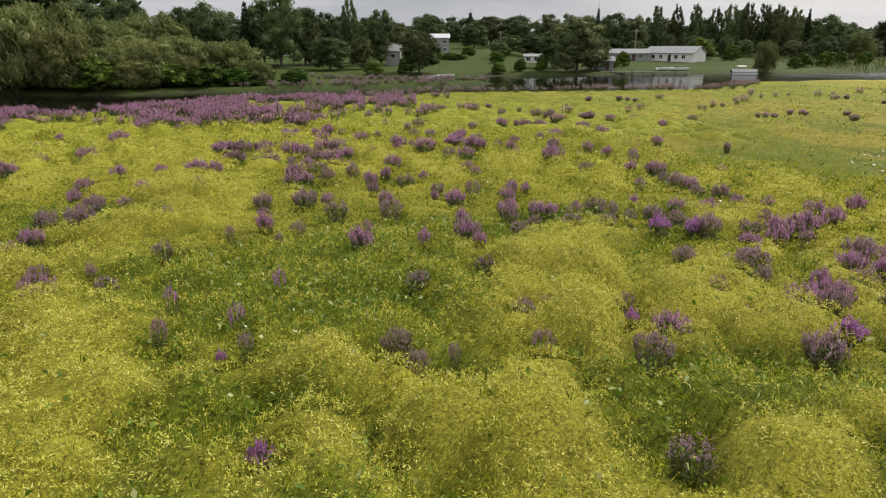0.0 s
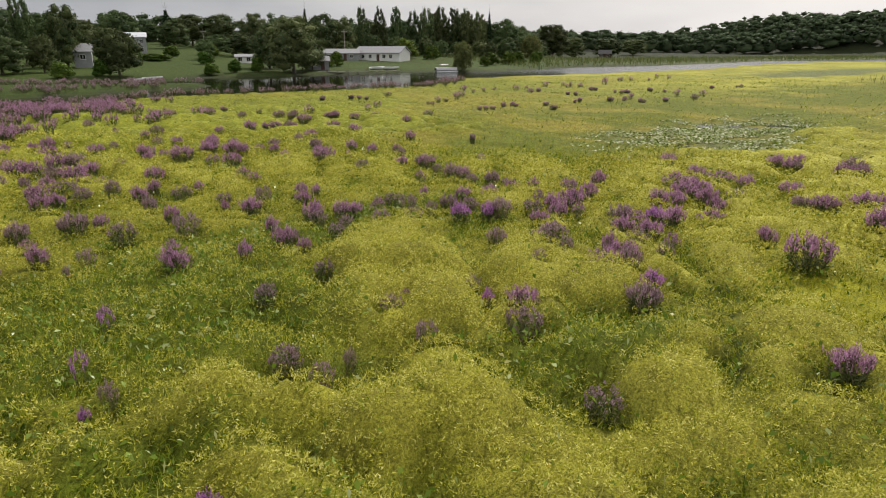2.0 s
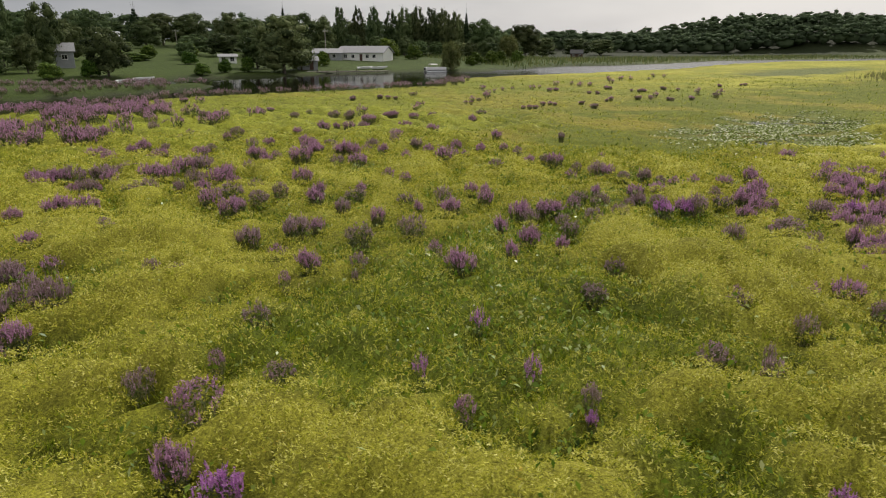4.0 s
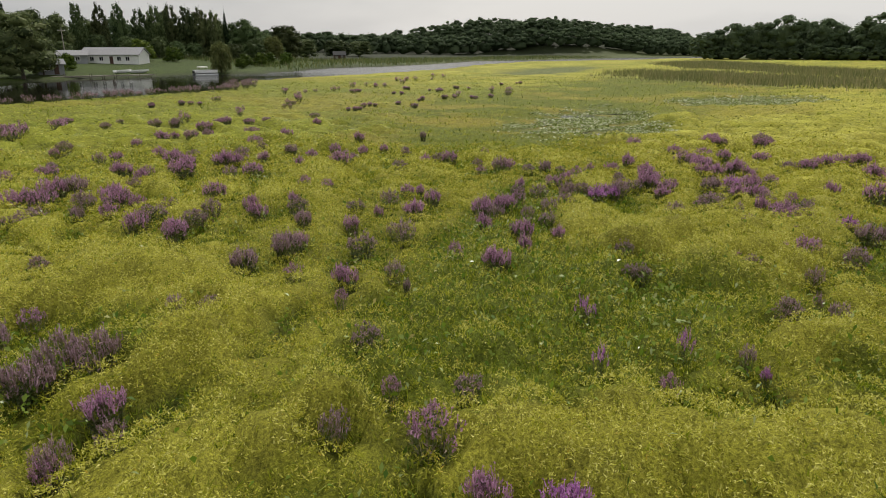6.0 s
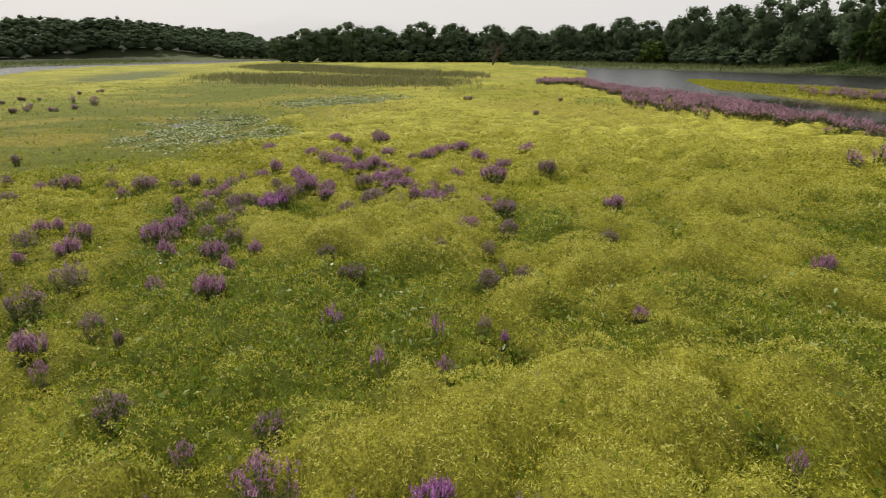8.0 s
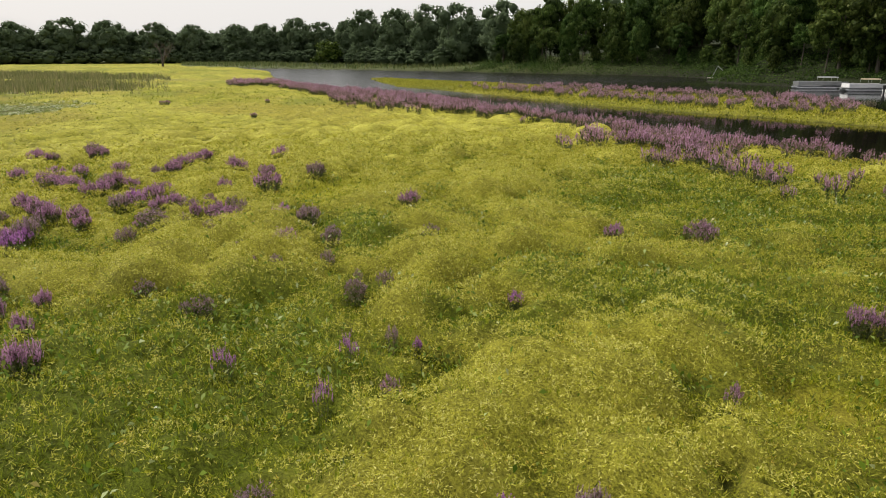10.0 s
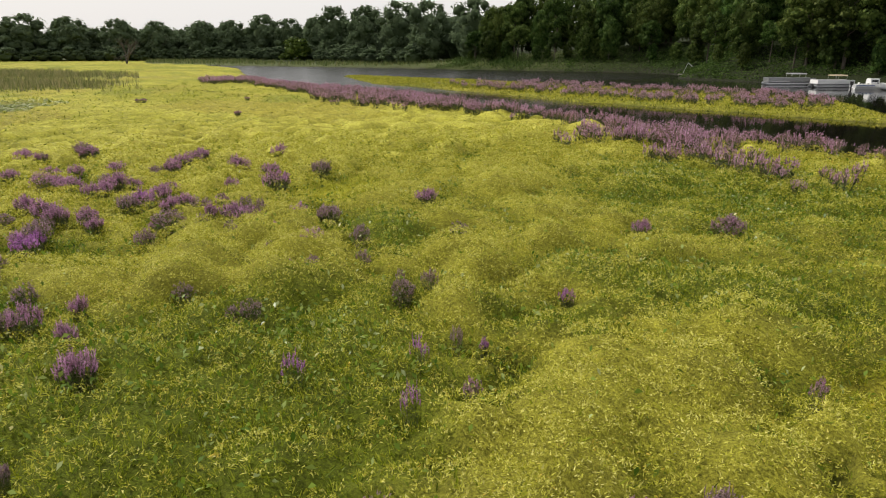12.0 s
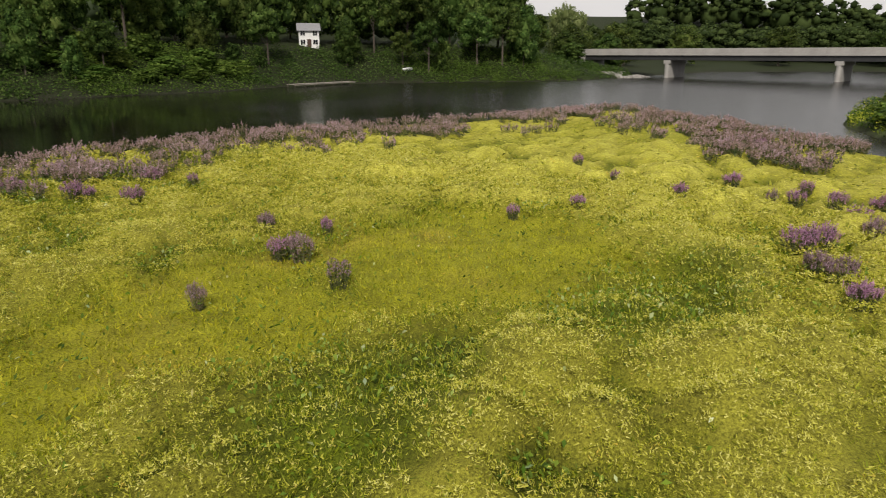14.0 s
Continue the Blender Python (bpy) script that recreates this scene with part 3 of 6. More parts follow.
GREY_PLANTS = (
    [(-22.4, 3.1, 0.64), (-7.6, -1.0, 0.60), (6.6, 57.1, 0.66), (-1.7, 44.8, 0.88), (2.1, 38.7, 0.62), (-4.0, 39.9, 0.62), (-5.4, 27.7, 0.90), (-4.7, 26.3, 0.71), (-8.6, 30.0, 0.57), (-3.8, 26.9, 0.66), (-1.5, 25.4, 0.70), (-0.2, 24.0, 0.61), (-9.5, 25.0, 0.54), (-3.4, 20.2, 0.88), (-8.2, 19.5, 0.57), (26.8, 63.5, 0.74), (9.0, 30.5, 0.58), (9.2, 28.5, 0.73), (8.9, 25.9, 0.51), (19.1, 50.4, 0.97), (9.3, 23.4, 0.64), (10.3, 22.4, 0.40), (9.0, 18.4, 0.69), (10.0, 19.5, 0.58), (5.0, 21.0, 0.67), (7.3, 19.6, 0.68), (7.4, 14.9, 1.05), (9.2, 12.4, 0.47), (2.2, 18.0, 0.55), (1.0, 14.9, 0.46), (-0.5, 14.0, 0.42), (-7.2, 15.9, 0.56)],
    [(-7.4, 13.4, 0.52), (-0.8, 10.5, 0.59), (3.6, 10.1, 0.69), (1.6, 11.9, 0.55), (-0.6, 13.7, 0.51), (3.2, 7.2, 0.58)],
)
BRIGHT_PLANTS = (
    [(6.4, 18.5, 0.77), (7.3, 18.4, 0.52), (11.8, 15.6, 0.84), (6.1, 12.0, 0.30), (7.5, 11.0, 0.74), (3.7, 11.7, 0.31), (-8.8, 10.9, 0.77), (-3.8, 10.1, 0.20), (-2.4, 7.3, 0.41)],
)
FADED_PLANTS = (
    [(24.0, 73.3, 1.36), (-4.7, 54.0, 0.76), (-4.1, 47.0, 0.53), (-1.8, 40.3, 0.68), (-1.7, 35.6, 0.63), (3.0, 35.6, 0.61), (0.3, 32.4, 0.73), (-4.2, 29.0, 0.63), (1.1, 28.4, 0.57), (1.4, 27.4, 0.55), (-5.7, 20.1, 0.48), (-1.7, 20.4, 0.91), (1.1, 23.7, 0.68), (-4.2, 18.2, 0.44), (-2.2, 18.0, 0.50), (-6.1, 17.9, 0.36), (-8.7, 19.9, 0.40), (23.4, 59.8, 1.34), (6.3, 28.3, 0.69), (7.6, 24.7, 0.48), (45.5, 57.7, 2.25), (10.0, 21.4, 0.61), (10.9, 21.3, 0.47), (10.1, 17.3, 0.55), (5.3, 20.3, 0.66), (3.9, 19.0, 0.66), (4.3, 20.5, 0.58), (2.1, 19.9, 0.60), (5.8, 19.5, 0.52), (5.0, 19.0, 0.62), (7.5, 15.3, 0.48), (16.0, 19.2, 1.03)],
    [(18.4, 19.2, 1.10), (16.7, 16.9, 0.67), (10.9, 15.5, 0.67), (9.5, 13.8, 0.74), (10.1, 13.1, 0.50), (13.1, 14.6, 0.86), (2.8, 19.1, 0.47), (7.3, 14.0, 0.40), (6.0, 13.3, 0.42), (3.8, 12.6, 0.37), (2.1, 12.4, 0.26), (-8.7, 13.0, 0.89), (-9.4, 14.2, 0.50), (-8.2, 14.3, 0.33), (-5.3, 11.1, 0.37), (-3.5, 10.5, 0.29), (-0.4, 9.7, 0.44), (0.2, 10.2, 0.23), (1.8, 10.6, 0.44), (-11.5, 16.4, 0.46), (-10.8, 21.5, 0.62), (-12.3, 16.2, 0.51), (-7.6, 6.3, 0.27)],
)
SLENDER_PLANTS = (
    [(-5.5, 12.2, 0.37), (-3.6, 13.5, 0.46), (-3.9, 11.4, 0.42)],
)

HOLLOWS = np.array([(x, y, w) for drift in (*PURPLE_PLANTS, *GREY_PLANTS, *BRIGHT_PLANTS, *FADED_PLANTS, *SLENDER_PLANTS) for x, y, w in drift])


def hollows(x, y):
    """1, falling to 0 where a bush stands."""
    out = np.ones(x.shape)
    close = np.nonzero((np.abs(x) < 75) & (y > -30) & (y < 80))[0]
    for px, py, w in HOLLOWS:
        at = close[(np.abs(x[close] - px) < 1.6) & (np.abs(y[close] - py) < 1.6)]
        out[at] = np.minimum(out[at], step(.2, .9, np.hypot(x[at] - px, y[at] - py) / (.35 + .6 * w)))
    return out


def terrain(x, y):
    """Height, and the kinds of cover, of the one sheet of ground."""
    x, y = np.asarray(x, float), np.asarray(y, float)
    jag = 1.6 * (fbm(x * .35, y * .35, 50) - .47)
    marsh, isle = inside_distance(x, y, MARSH) + jag, inside_distance(x, y, ISLAND) + jag
    south, north = inside_distance(x, y, SOUTH_LAND) + jag, inside_distance(x, y, NORTH_LAND) + jag
    wet = np.maximum(marsh, isle)
    green, meadow, pads, rush = spots(x, y, GREEN_BEDS), spots(x, y, MEADOWS), spots(x, y, PADS), spots(x, y, RUSHES)
    swell = .6 + .4 * step(.3, .6, fbm(x * .09, y * .09, 21))
    m = mounds(x, y) * hollows(x, y) * swell * (1 - .2 * green) * (1 - .75 * meadow) * (1 - pads) * (1 - rush)
    z_marsh = -.9 + .95 * step(-1.8, 1.2, wet) + m * step(.5, 3, wet) + .12 * (fbm(x * .3, y * .3, 12) - .47) - .08 * meadow - .22 * pads
    # banks: wooded bluff in the south, lawns in the north, flat reeds in the east
    east = step(130, 230, x)
    bluff = np.where(south < 4, .25 * south, np.where(south < 16, 1 + .5 * (south - 4), 7 + .08 * (south - 16)))
    flat = .004 * south + 22 * step(110, 420, south)
    west = step(-130, -200, x)
    rise_s = bluff * (1 - east) * (1 - west) + flat * east + west * (.05 * south + 17 * step(50, 190, south))
    lawn = np.where(north < 200, .046 * north, 9.2 + .012 * (north - 200))
    reed = .004 * north + (4 + 14 * step(380, 470, x)) * step(70 - 62 * step(380, 470, x), 220 - 110 * step(380, 470, x), north)
    rise_n = lawn * (1 - step(110, 190, x)) + reed * step(110, 190, x)
    rise_n = rise_n * (1 - .85 * step(-30, -10, -np.hypot(x + 12, y - 104)))
    z_s = -.9 + 1.15 * step(-2.5, 1.2, south) + np.clip(rise_s, 0, None)
    z_n = -.9 + 1.15 * step(-2.5, 1.2, north) + np.clip(rise_n, 0, None)
    z = np.maximum(np.maximum(z_marsh, z_s), z_n)
    return z, dict(m=m, wet=wet, south=south, north=north, green=green, meadow=meadow, pads=pads, rush=rush, east=east, marsh=marsh, isle=isle)


def sampled(x, y):
    """Height and kinds of cover, read off the ground sheet between its corners."""
    i, j = np.clip(np.searchsorted(gx, x) - 1, 0, nx - 2), np.clip(np.searchsorted(gy, y) - 1, 0, ny - 2)
    u, v = (x - gx[i]) / (gx[i + 1] - gx[i]), (y - gy[j]) / (gy[j + 1] - gy[j])
    q = j * nx + i
    w = ((q, (1 - u) * (1 - v)), (q + 1, u * (1 - v)), (q + nx, (1 - u) * v), (q + nx + 1, u * v))
    return sum(Z[a] * b for a, b in w), {name: sum(field[a] * b for a, b in w) for name, field in K.items()}


def ground_at(x, y):
    return float(sampled(np.array([x]), np.array([y]))[0][0])


def mesh_from(name, verts, faces, material, smooth=False, per=4):
    """A mesh from arrays of vertices and of faces with the same number of corners."""
    me = bpy.data.meshes.new(name)
    verts, faces = np.ascontiguousarray(verts, np.float32), np.ascontiguousarray(faces, np.int32)
    me.vertices.add(len(verts))
    me.vertices.foreach_set("co", verts.ravel())
    me.loops.add(faces.size)
    me.loops.foreach_set("vertex_index", faces.ravel())
    me.polygons.add(len(faces))
    me.polygons.foreach_set("loop_start", np.arange(0, faces.size, per, dtype=np.int32))
    me.update(calc_edges=True)
    if smooth:
        me.polygons.foreach_set("use_smooth", np.ones(len(faces), bool))
    me.materials.append(material)
    return me


def blades(base, way, side, fold=None):
    """Pointed leaves: base to tip along way, half as wide as side on each hand. Arrays of n x 3; gives vertices and faces."""
    mid = base + way * .45 if fold is None else base + way * .45 + fold
    v = np.stack([base, mid + side * .5, base + way, mid - side * .5], 1).reshape(-1, 3)
    return v, np.arange(len(v)).reshape(-1, 4)


def slips(base, way, side):
    """Narrow leaves of one triangle each."""
    v = np.stack([base + side * .5, base + way, base - side * .5], 1).reshape(-1, 3)
    return v, np.arange(len(v)).reshape(-1, 3)


def unit(v):
    return v / np.maximum(np.linalg.norm(v, axis=1, keepdims=True), 1e-9)


def ways(n, low, high, r=rng):
    """Random directions between two heights over the horizon, in degrees."""
    a, e = r.uniform(0, 2 * np.pi, n), np.radians(r.uniform(low, high, n))
    return np.stack([np.cos(a) * np.cos(e), np.sin(a) * np.cos(e), np.sin(e)], 1)


def across(w, r=rng):
    return unit(np.cross(w, r.normal(size=w.shape)))


def part(name, bm, material, parent, label=""):
    """Links a bmesh, or a finished mesh, as one part under its thing."""
    me = bm
    if isinstance(bm, bmesh.types.BMesh):
        me = bpy.data.meshes.new(name)
        bm.to_mesh(me)
        bm.free()
        me.materials.append(material)
    ob = new(name, me)
    ob.parent = parent
    return tagged(ob, label=label)


def thing(name, label, category, group="", m=None):
    ob = new(name)
    ob.empty_display_size = .2
    if m is not None:
        ob.matrix_basis = m
    return tagged(ob, label, category, group)


def add_box(bm, x0, y0, z0, x1, y1, z1, bevel=0.0):
    m = Matrix.Translation(((x0 + x1) / 2, (y0 + y1) / 2, (z0 + z1) / 2)) @ Matrix.Diagonal((abs(x1 - x0), abs(y1 - y0), abs(z1 - z0), 1))
    made = bmesh.ops.create_cube(bm, size=1, matrix=m)
    if bevel:
        edges = list({e for v in made["verts"] for e in v.link_edges})
        bmesh.ops.bevel(bm, geom=edges, offset=bevel, segments=2, affect="EDGES", profile=.6)
    return bm


def box(*a, bevel=0.0):
    return add_box(bmesh.new(), *a, bevel=bevel)


def add_rod(bm, a, b, r0, r1=None, sides=8):
    a, b = Vector(a), Vector(b)
    m = Matrix.Translation((a + b) / 2) @ (b - a).to_track_quat("Z", "Y").to_matrix().to_4x4()
    bmesh.ops.create_cone(bm, cap_ends=True, segments=sides, radius1=r0, radius2=r0 if r1 is None else r1, depth=(b - a).length, matrix=m)
    return bm


def rod(*a, **k):
    return add_rod(bmesh.new(), *a, **k)


def prism(outline, x0, x1):
    """A solid whose cross-section (y, z) runs from x0 to x1."""
    bm = bmesh.new()
    f = bm.faces.new([bm.verts.new((x0, y, z)) for y, z in outline])
    made = bmesh.ops.extrude_face_region(bm, geom=[f])
    bmesh.ops.translate(bm, verts=[v for v in made["geom"] if isinstance(v, bmesh.types.BMVert)], vec=(x1 - x0, 0, 0))
    bmesh.ops.recalc_face_normals(bm, faces=bm.faces)
    return bm


# ---- ground and water ----
def axis(lo, hi, fine, far, grow):
    inner, out, d, p = np.arange(lo, hi + fine, fine), [], fine, 0.0
    while p < far:
        d *= grow
        p += d
        out.append(p)
    out = np.array(out)
    return np.concatenate([lo - out[::-1], inner, inner[-1] + out])


gx, gy = axis(-36, 32, .34, 3000, 1.055), axis(-22, 42, .34, 3000, 1.055)
X, Y = np.meshgrid(gx, gy)
Z, K = terrain(X.ravel(), Y.ravel())
nx, ny = len(gx), len(gy)
ij = np.arange(nx * ny).reshape(ny, nx)
quads = np.stack([ij[:-1, :-1], ij[:-1, 1:], ij[1:, 1:], ij[1:, :-1]], -1).reshape(-1, 4)
ground_mesh = mesh_from("ground", np.stack([X.ravel(), Y.ravel(), Z], 1), quads, GROUND, True)


def north_dimness(x, y):
    """1 in the northern marsh, coloured greener and darker in place of duller light."""
    return step(22, 40, y + 5 * (fbm(x * .1, y * .1, 160) - .47)) * step(85, 45, x)


def cover_colour(x, y, k):
    """Albedo of what grows there, with hummock shading mixed in: dark dips, pale crests."""
    def c(r, g, b):
        return np.array([r, g, b])[None, :]
    big = fbm(x * .12, y * .12, 40)[:, None]
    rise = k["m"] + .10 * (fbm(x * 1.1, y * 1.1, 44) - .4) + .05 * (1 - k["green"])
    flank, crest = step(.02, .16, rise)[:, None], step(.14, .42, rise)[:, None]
    stems = step(27, 12, np.hypot(x + 8, y - 8))[:, None]    # gaps between the leaves close by are painted dark, for shaded stems
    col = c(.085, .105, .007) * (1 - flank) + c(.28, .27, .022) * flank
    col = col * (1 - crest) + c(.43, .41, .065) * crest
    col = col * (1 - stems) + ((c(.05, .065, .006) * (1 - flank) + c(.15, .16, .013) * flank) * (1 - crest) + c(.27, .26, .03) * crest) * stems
    far = step(28, 60, np.hypot(x + 8, y - 8))[:, None]
    broad = c(.28, .28, .022) * (1 - step(.35, .6, big)) + c(.41, .39, .055) * step(.35, .6, big)
    col = col * (1 - .65 * far) + broad * .65 * far
    # greener, darker tone painted over the north for the weaker light there
    north_tint = .8 * north_dimness(x, y)[:, None]
    col = col * (1 - north_tint) + c(.165, .185, .011) * (.75 + .5 * step(.02, .4, rise)[:, None]) * north_tint
    dry, lush = step(.50, .66, fbm(x * .07, y * .11, 140))[:, None], step(.52, .66, fbm(x * .09, y * .13, 150))[:, None]
    col = col * (1 - .55 * dry * far) + c(.26, .215, .03) * .55 * dry * far
    col = col * (1 - .6 * lush * far) + c(.15, .185, .015) * .6 * lush * far
    for key, tone in (("green", c(.10, .125, .008)), ("meadow", np.where(np.hypot(x + 8, y - 8)[:, None] < 30, c(.25, .25, .014), c(.12, .14, .006))), ("pads", c(.13, .145, .04)), ("rush", c(.20, .195, .06))):
        col = col * (1 - k[key][:, None]) + tone * k[key][:, None]
    col = np.where((k["isle"] > 0)[:, None], col * .72, col)
    streak = (k["meadow"] * step(.45, .6, fbm(x * .2, y * .2, 60)))[:, None]
    col = col * (1 - .6 * streak) + c(.30, .24, .035) * .6 * streak
    mud = step(.5, -.6, k["wet"])[:, None]
    col = col * (1 - mud) + c(.03, .028, .02) * mud
    land = step(-1.0, .6, np.maximum(k["south"], k["north"]))[:, None]
    wood = c(.022, .03, .010)
    lawn = c(.048, .074, .010) * (.7 + .5 * fbm(x * .06, y * .06, 71)[:, None])
    reed = c(.09, .11, .035) * (.7 + .6 * fbm(x * .03, y * .03, 73)[:, None])
    e = step(120, 190, x)[:, None]
    is_n = (k["north"] > k["south"])[:, None]
    west_flat = ((x < -55) & (y < 60))[:, None]
    lawn = np.where(west_flat, c(.06, .085, .02), lawn)
    main = np.where(is_n, lawn * (1 - e) + reed * e, wood * (1 - e) + reed * e)
    hill = step(15, 60, np.maximum(k["south"], k["north"]))[:, None] * e
    main = main * (1 - hill) + wood * hill
    return col * (1 - land) + main * land


attr = ground_mesh.color_attributes.new("shaded_cover", "FLOAT_COLOR", "POINT")
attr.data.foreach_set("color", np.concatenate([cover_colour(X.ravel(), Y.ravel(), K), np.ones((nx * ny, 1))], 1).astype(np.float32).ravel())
tagged(new("ground", ground_mesh), "hummocky marsh ground under low green and yellow plants", "ground", kind="structure")

bm = bmesh.new()
bmesh.ops.create_grid(bm, x_segments=8, y_segments=8, size=3000)
bmesh.ops.translate(bm, verts=bm.verts, vec=(0, 0, -.25))
me = bpy.data.meshes.new("water")
bm.to_mesh(me)
bm.free()
me.materials.append(WATER)
tagged(new("water", me), "dark still river water with faint ripples", "river", kind="structure")


# ---- low cover of the marsh ----
def stuff(name, v, f, material, label, category):
    return tagged(new(name, mesh_from(name, v, f, material, per=f.shape[1])), label, category, kind="stuff")


def scatter(n, keep, lo, hi, reach=None):
    """n points of the plan, thinned by keep(x, y, kinds); gives places on the ground and the kinds."""
    x, y = rng.uniform(lo[0], hi[0], n), rng.uniform(lo[1], hi[1], n)
    if reach is not None:
        ok = np.hypot(x + 8, y - 9) < reach
        x, y = x[ok], y[ok]
    z, k = sampled(x, y)
    ok = rng.random(len(x)) < keep(x, y, k)
    return np.stack([x, y, z], 1)[ok], {a: b[ok] for a, b in k.items()}


def normals(P):
    """Upward normals of the ground under the points."""
    e = .22
    dx = sampled(P[:, 0] + e, P[:, 1])[0] - sampled(P[:, 0] - e, P[:, 1])[0]
    dy = sampled(P[:, 0], P[:, 1] + e)[0] - sampled(P[:, 0], P[:, 1] - e)[0]
    return unit(np.stack([-dx, -dy, np.full(len(P), 2 * e)], 1))


def draped(P, low, high, ragged):
    """Blade directions that lean along the slope, and their sides, so that a hummock takes the light as a whole."""
    up, w = normals(P), ways(len(P), low, high)
    w = unit(w - up * (w * up).sum(1, keepdims=True) * .75)
    return w, unit(np.cross(w, up) + rng.normal(size=w.shape) * ragged)


def yellowness(x, y, k):
    return (.10 + .90 * step(.01, .12, k["m"] + .10 * (fbm(x * 1.1, y * 1.1, 44) - .4))) * (1 - .5 * k["green"]) * (1 - k["meadow"]) * (1 - k["pads"]) * (1 - k["rush"]) * (k["wet"] > .4)


def near(x, y):
    """Density falls with the distance from the flown stretch."""
    d = np.hypot(x - np.clip(x, -15, 0), y - np.clip(y, 0, 16))
    return np.clip(1.25 - d / 22, .14, 1)


def tufts(P, each, low, high, length, wide, lift, lean=.35):
    """Sprays of narrow leaves round each point; gives blades, and the spray that each belongs to."""
    n = len(P)
    up = unit(normals(P) + rng.normal(size=P.shape) * lean)
    of = np.repeat(np.arange(n), each)
    a = unit(np.cross(up, rng.normal(size=up.shape)))
    b = np.cross(up, a)
    q, e = rng.uniform(0, 2 * np.pi, (n * each, 1)), np.radians(rng.uniform(low, high, (n * each, 1)))
    w = (a[of] * np.cos(q) + b[of] * np.sin(q)) * np.cos(e) + up[of] * np.sin(e)
    far = np.clip(np.hypot(P[:, 0] + 8, P[:, 1] - 9) / 17, .85, 2.2)[of][:, None]
    L = rng.uniform(*length, (n * each, 1)) * far ** .6
    base = P[of] + rng.normal(size=(n * each, 3)) * .025
    base[:, 2] += np.repeat(rng.uniform(*lift, n), each)
    side = unit(np.cross(w, up[of]) + rng.normal(size=w.shape) * .5)
    return slips(base, w * L, side * wide * far * rng.uniform(.7, 1.3, (n * each, 1))), of


def clumps(x, y, cell, seed):
    """Rounded heads of single plants, 0 to 1, with creases between them."""
    wx, wy = x + .5 * cell * (fbm(x / cell, y / cell, seed) - .47), y + .5 * cell * (fbm(x / cell, y / cell, seed + 4) - .47)
    ci, cj, out = np.floor(wx / cell), np.floor(wy / cell), np.zeros(x.shape)
    for di in (-1, 0, 1):
        for dj in (-1, 0, 1):
            i, j = ci + di, cj + dj
            d = np.hypot(wx - (i + .1 + .8 * hashed(i, j, seed)) * cell, wy - (j + .1 + .8 * hashed(i, j, seed + 5)) * cell) / (cell * (.45 + .4 * hashed(i, j, seed + 8)))
            out = np.maximum(out, (.45 + .55 * hashed(i, j, seed + 3)) * np.sqrt(np.clip(1 - d * d, 0, 1)))
    return out


def yellow_cover():
    P, k = scatter(960000, lambda x, y, k: yellowness(x, y, k) * near(x, y), (-38, -24), (32, 45), 36)
    heads = .7 * clumps(P[:, 0], P[:, 1], .75, 61) + .3 * clumps(P[:, 0], P[:, 1], .3, 67)
    some = rng.random(len(P)) < .10 + .90 * step(.12, .42, heads)
    P, heads, k = P[some], heads[some], {a: b[some] for a, b in k.items()}
    P[:, 2] += .34 * heads - .06
    (v, f), of = tufts(P, 4, 4, 70, (.032, .088), .027, (-.02, .10), .5)
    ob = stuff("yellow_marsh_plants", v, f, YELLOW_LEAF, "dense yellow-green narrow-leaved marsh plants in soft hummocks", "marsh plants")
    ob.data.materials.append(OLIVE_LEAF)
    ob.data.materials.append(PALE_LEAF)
    # tint follows height, so part of the hummock shading is painted on leaves
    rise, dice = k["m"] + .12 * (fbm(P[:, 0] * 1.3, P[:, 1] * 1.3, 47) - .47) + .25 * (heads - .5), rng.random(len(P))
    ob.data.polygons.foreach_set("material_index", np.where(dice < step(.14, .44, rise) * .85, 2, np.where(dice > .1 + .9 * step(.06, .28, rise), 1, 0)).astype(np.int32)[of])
    return len(f)


def green_cover():
    P, k = scatter(900000, lambda x, y, k: (1 - .92 * yellowness(x, y, k)) * (1 - k["meadow"]) * (1 - k["pads"]) * (k["wet"] > 0) * (1 - .7 * k["rush"]) * near(x, y) * .55, (-38, -24), (32, 45), 36)
    (v, f), of = tufts(P, 5, 25, 85, (.09, .22), .025, (-.03, .05), .25)
    stuff("green_marsh_plants", v, f, GREEN_LEAF, "mixed green leafy plants between the hummocks", "marsh plants")
    return len(f)


def meadow_cover():
    P, k = scatter(420000, lambda x, y, k: k["meadow"] * (1 - k["pads"]) * (k["wet"] > 0) * near(x, y), (-38, -12), (40, 45))
    n = len(P)
    w = ways(n, 25, 80)
    L = rng.uniform(.06, .16, (n, 1))
    v, f = slips(P, w * L, across(w) * L * .26)
    stuff("olive_meadow_grass", v, f, MEADOW_LEAF, "short olive-yellow grassy growth in the low hollows", "grass")
    return n


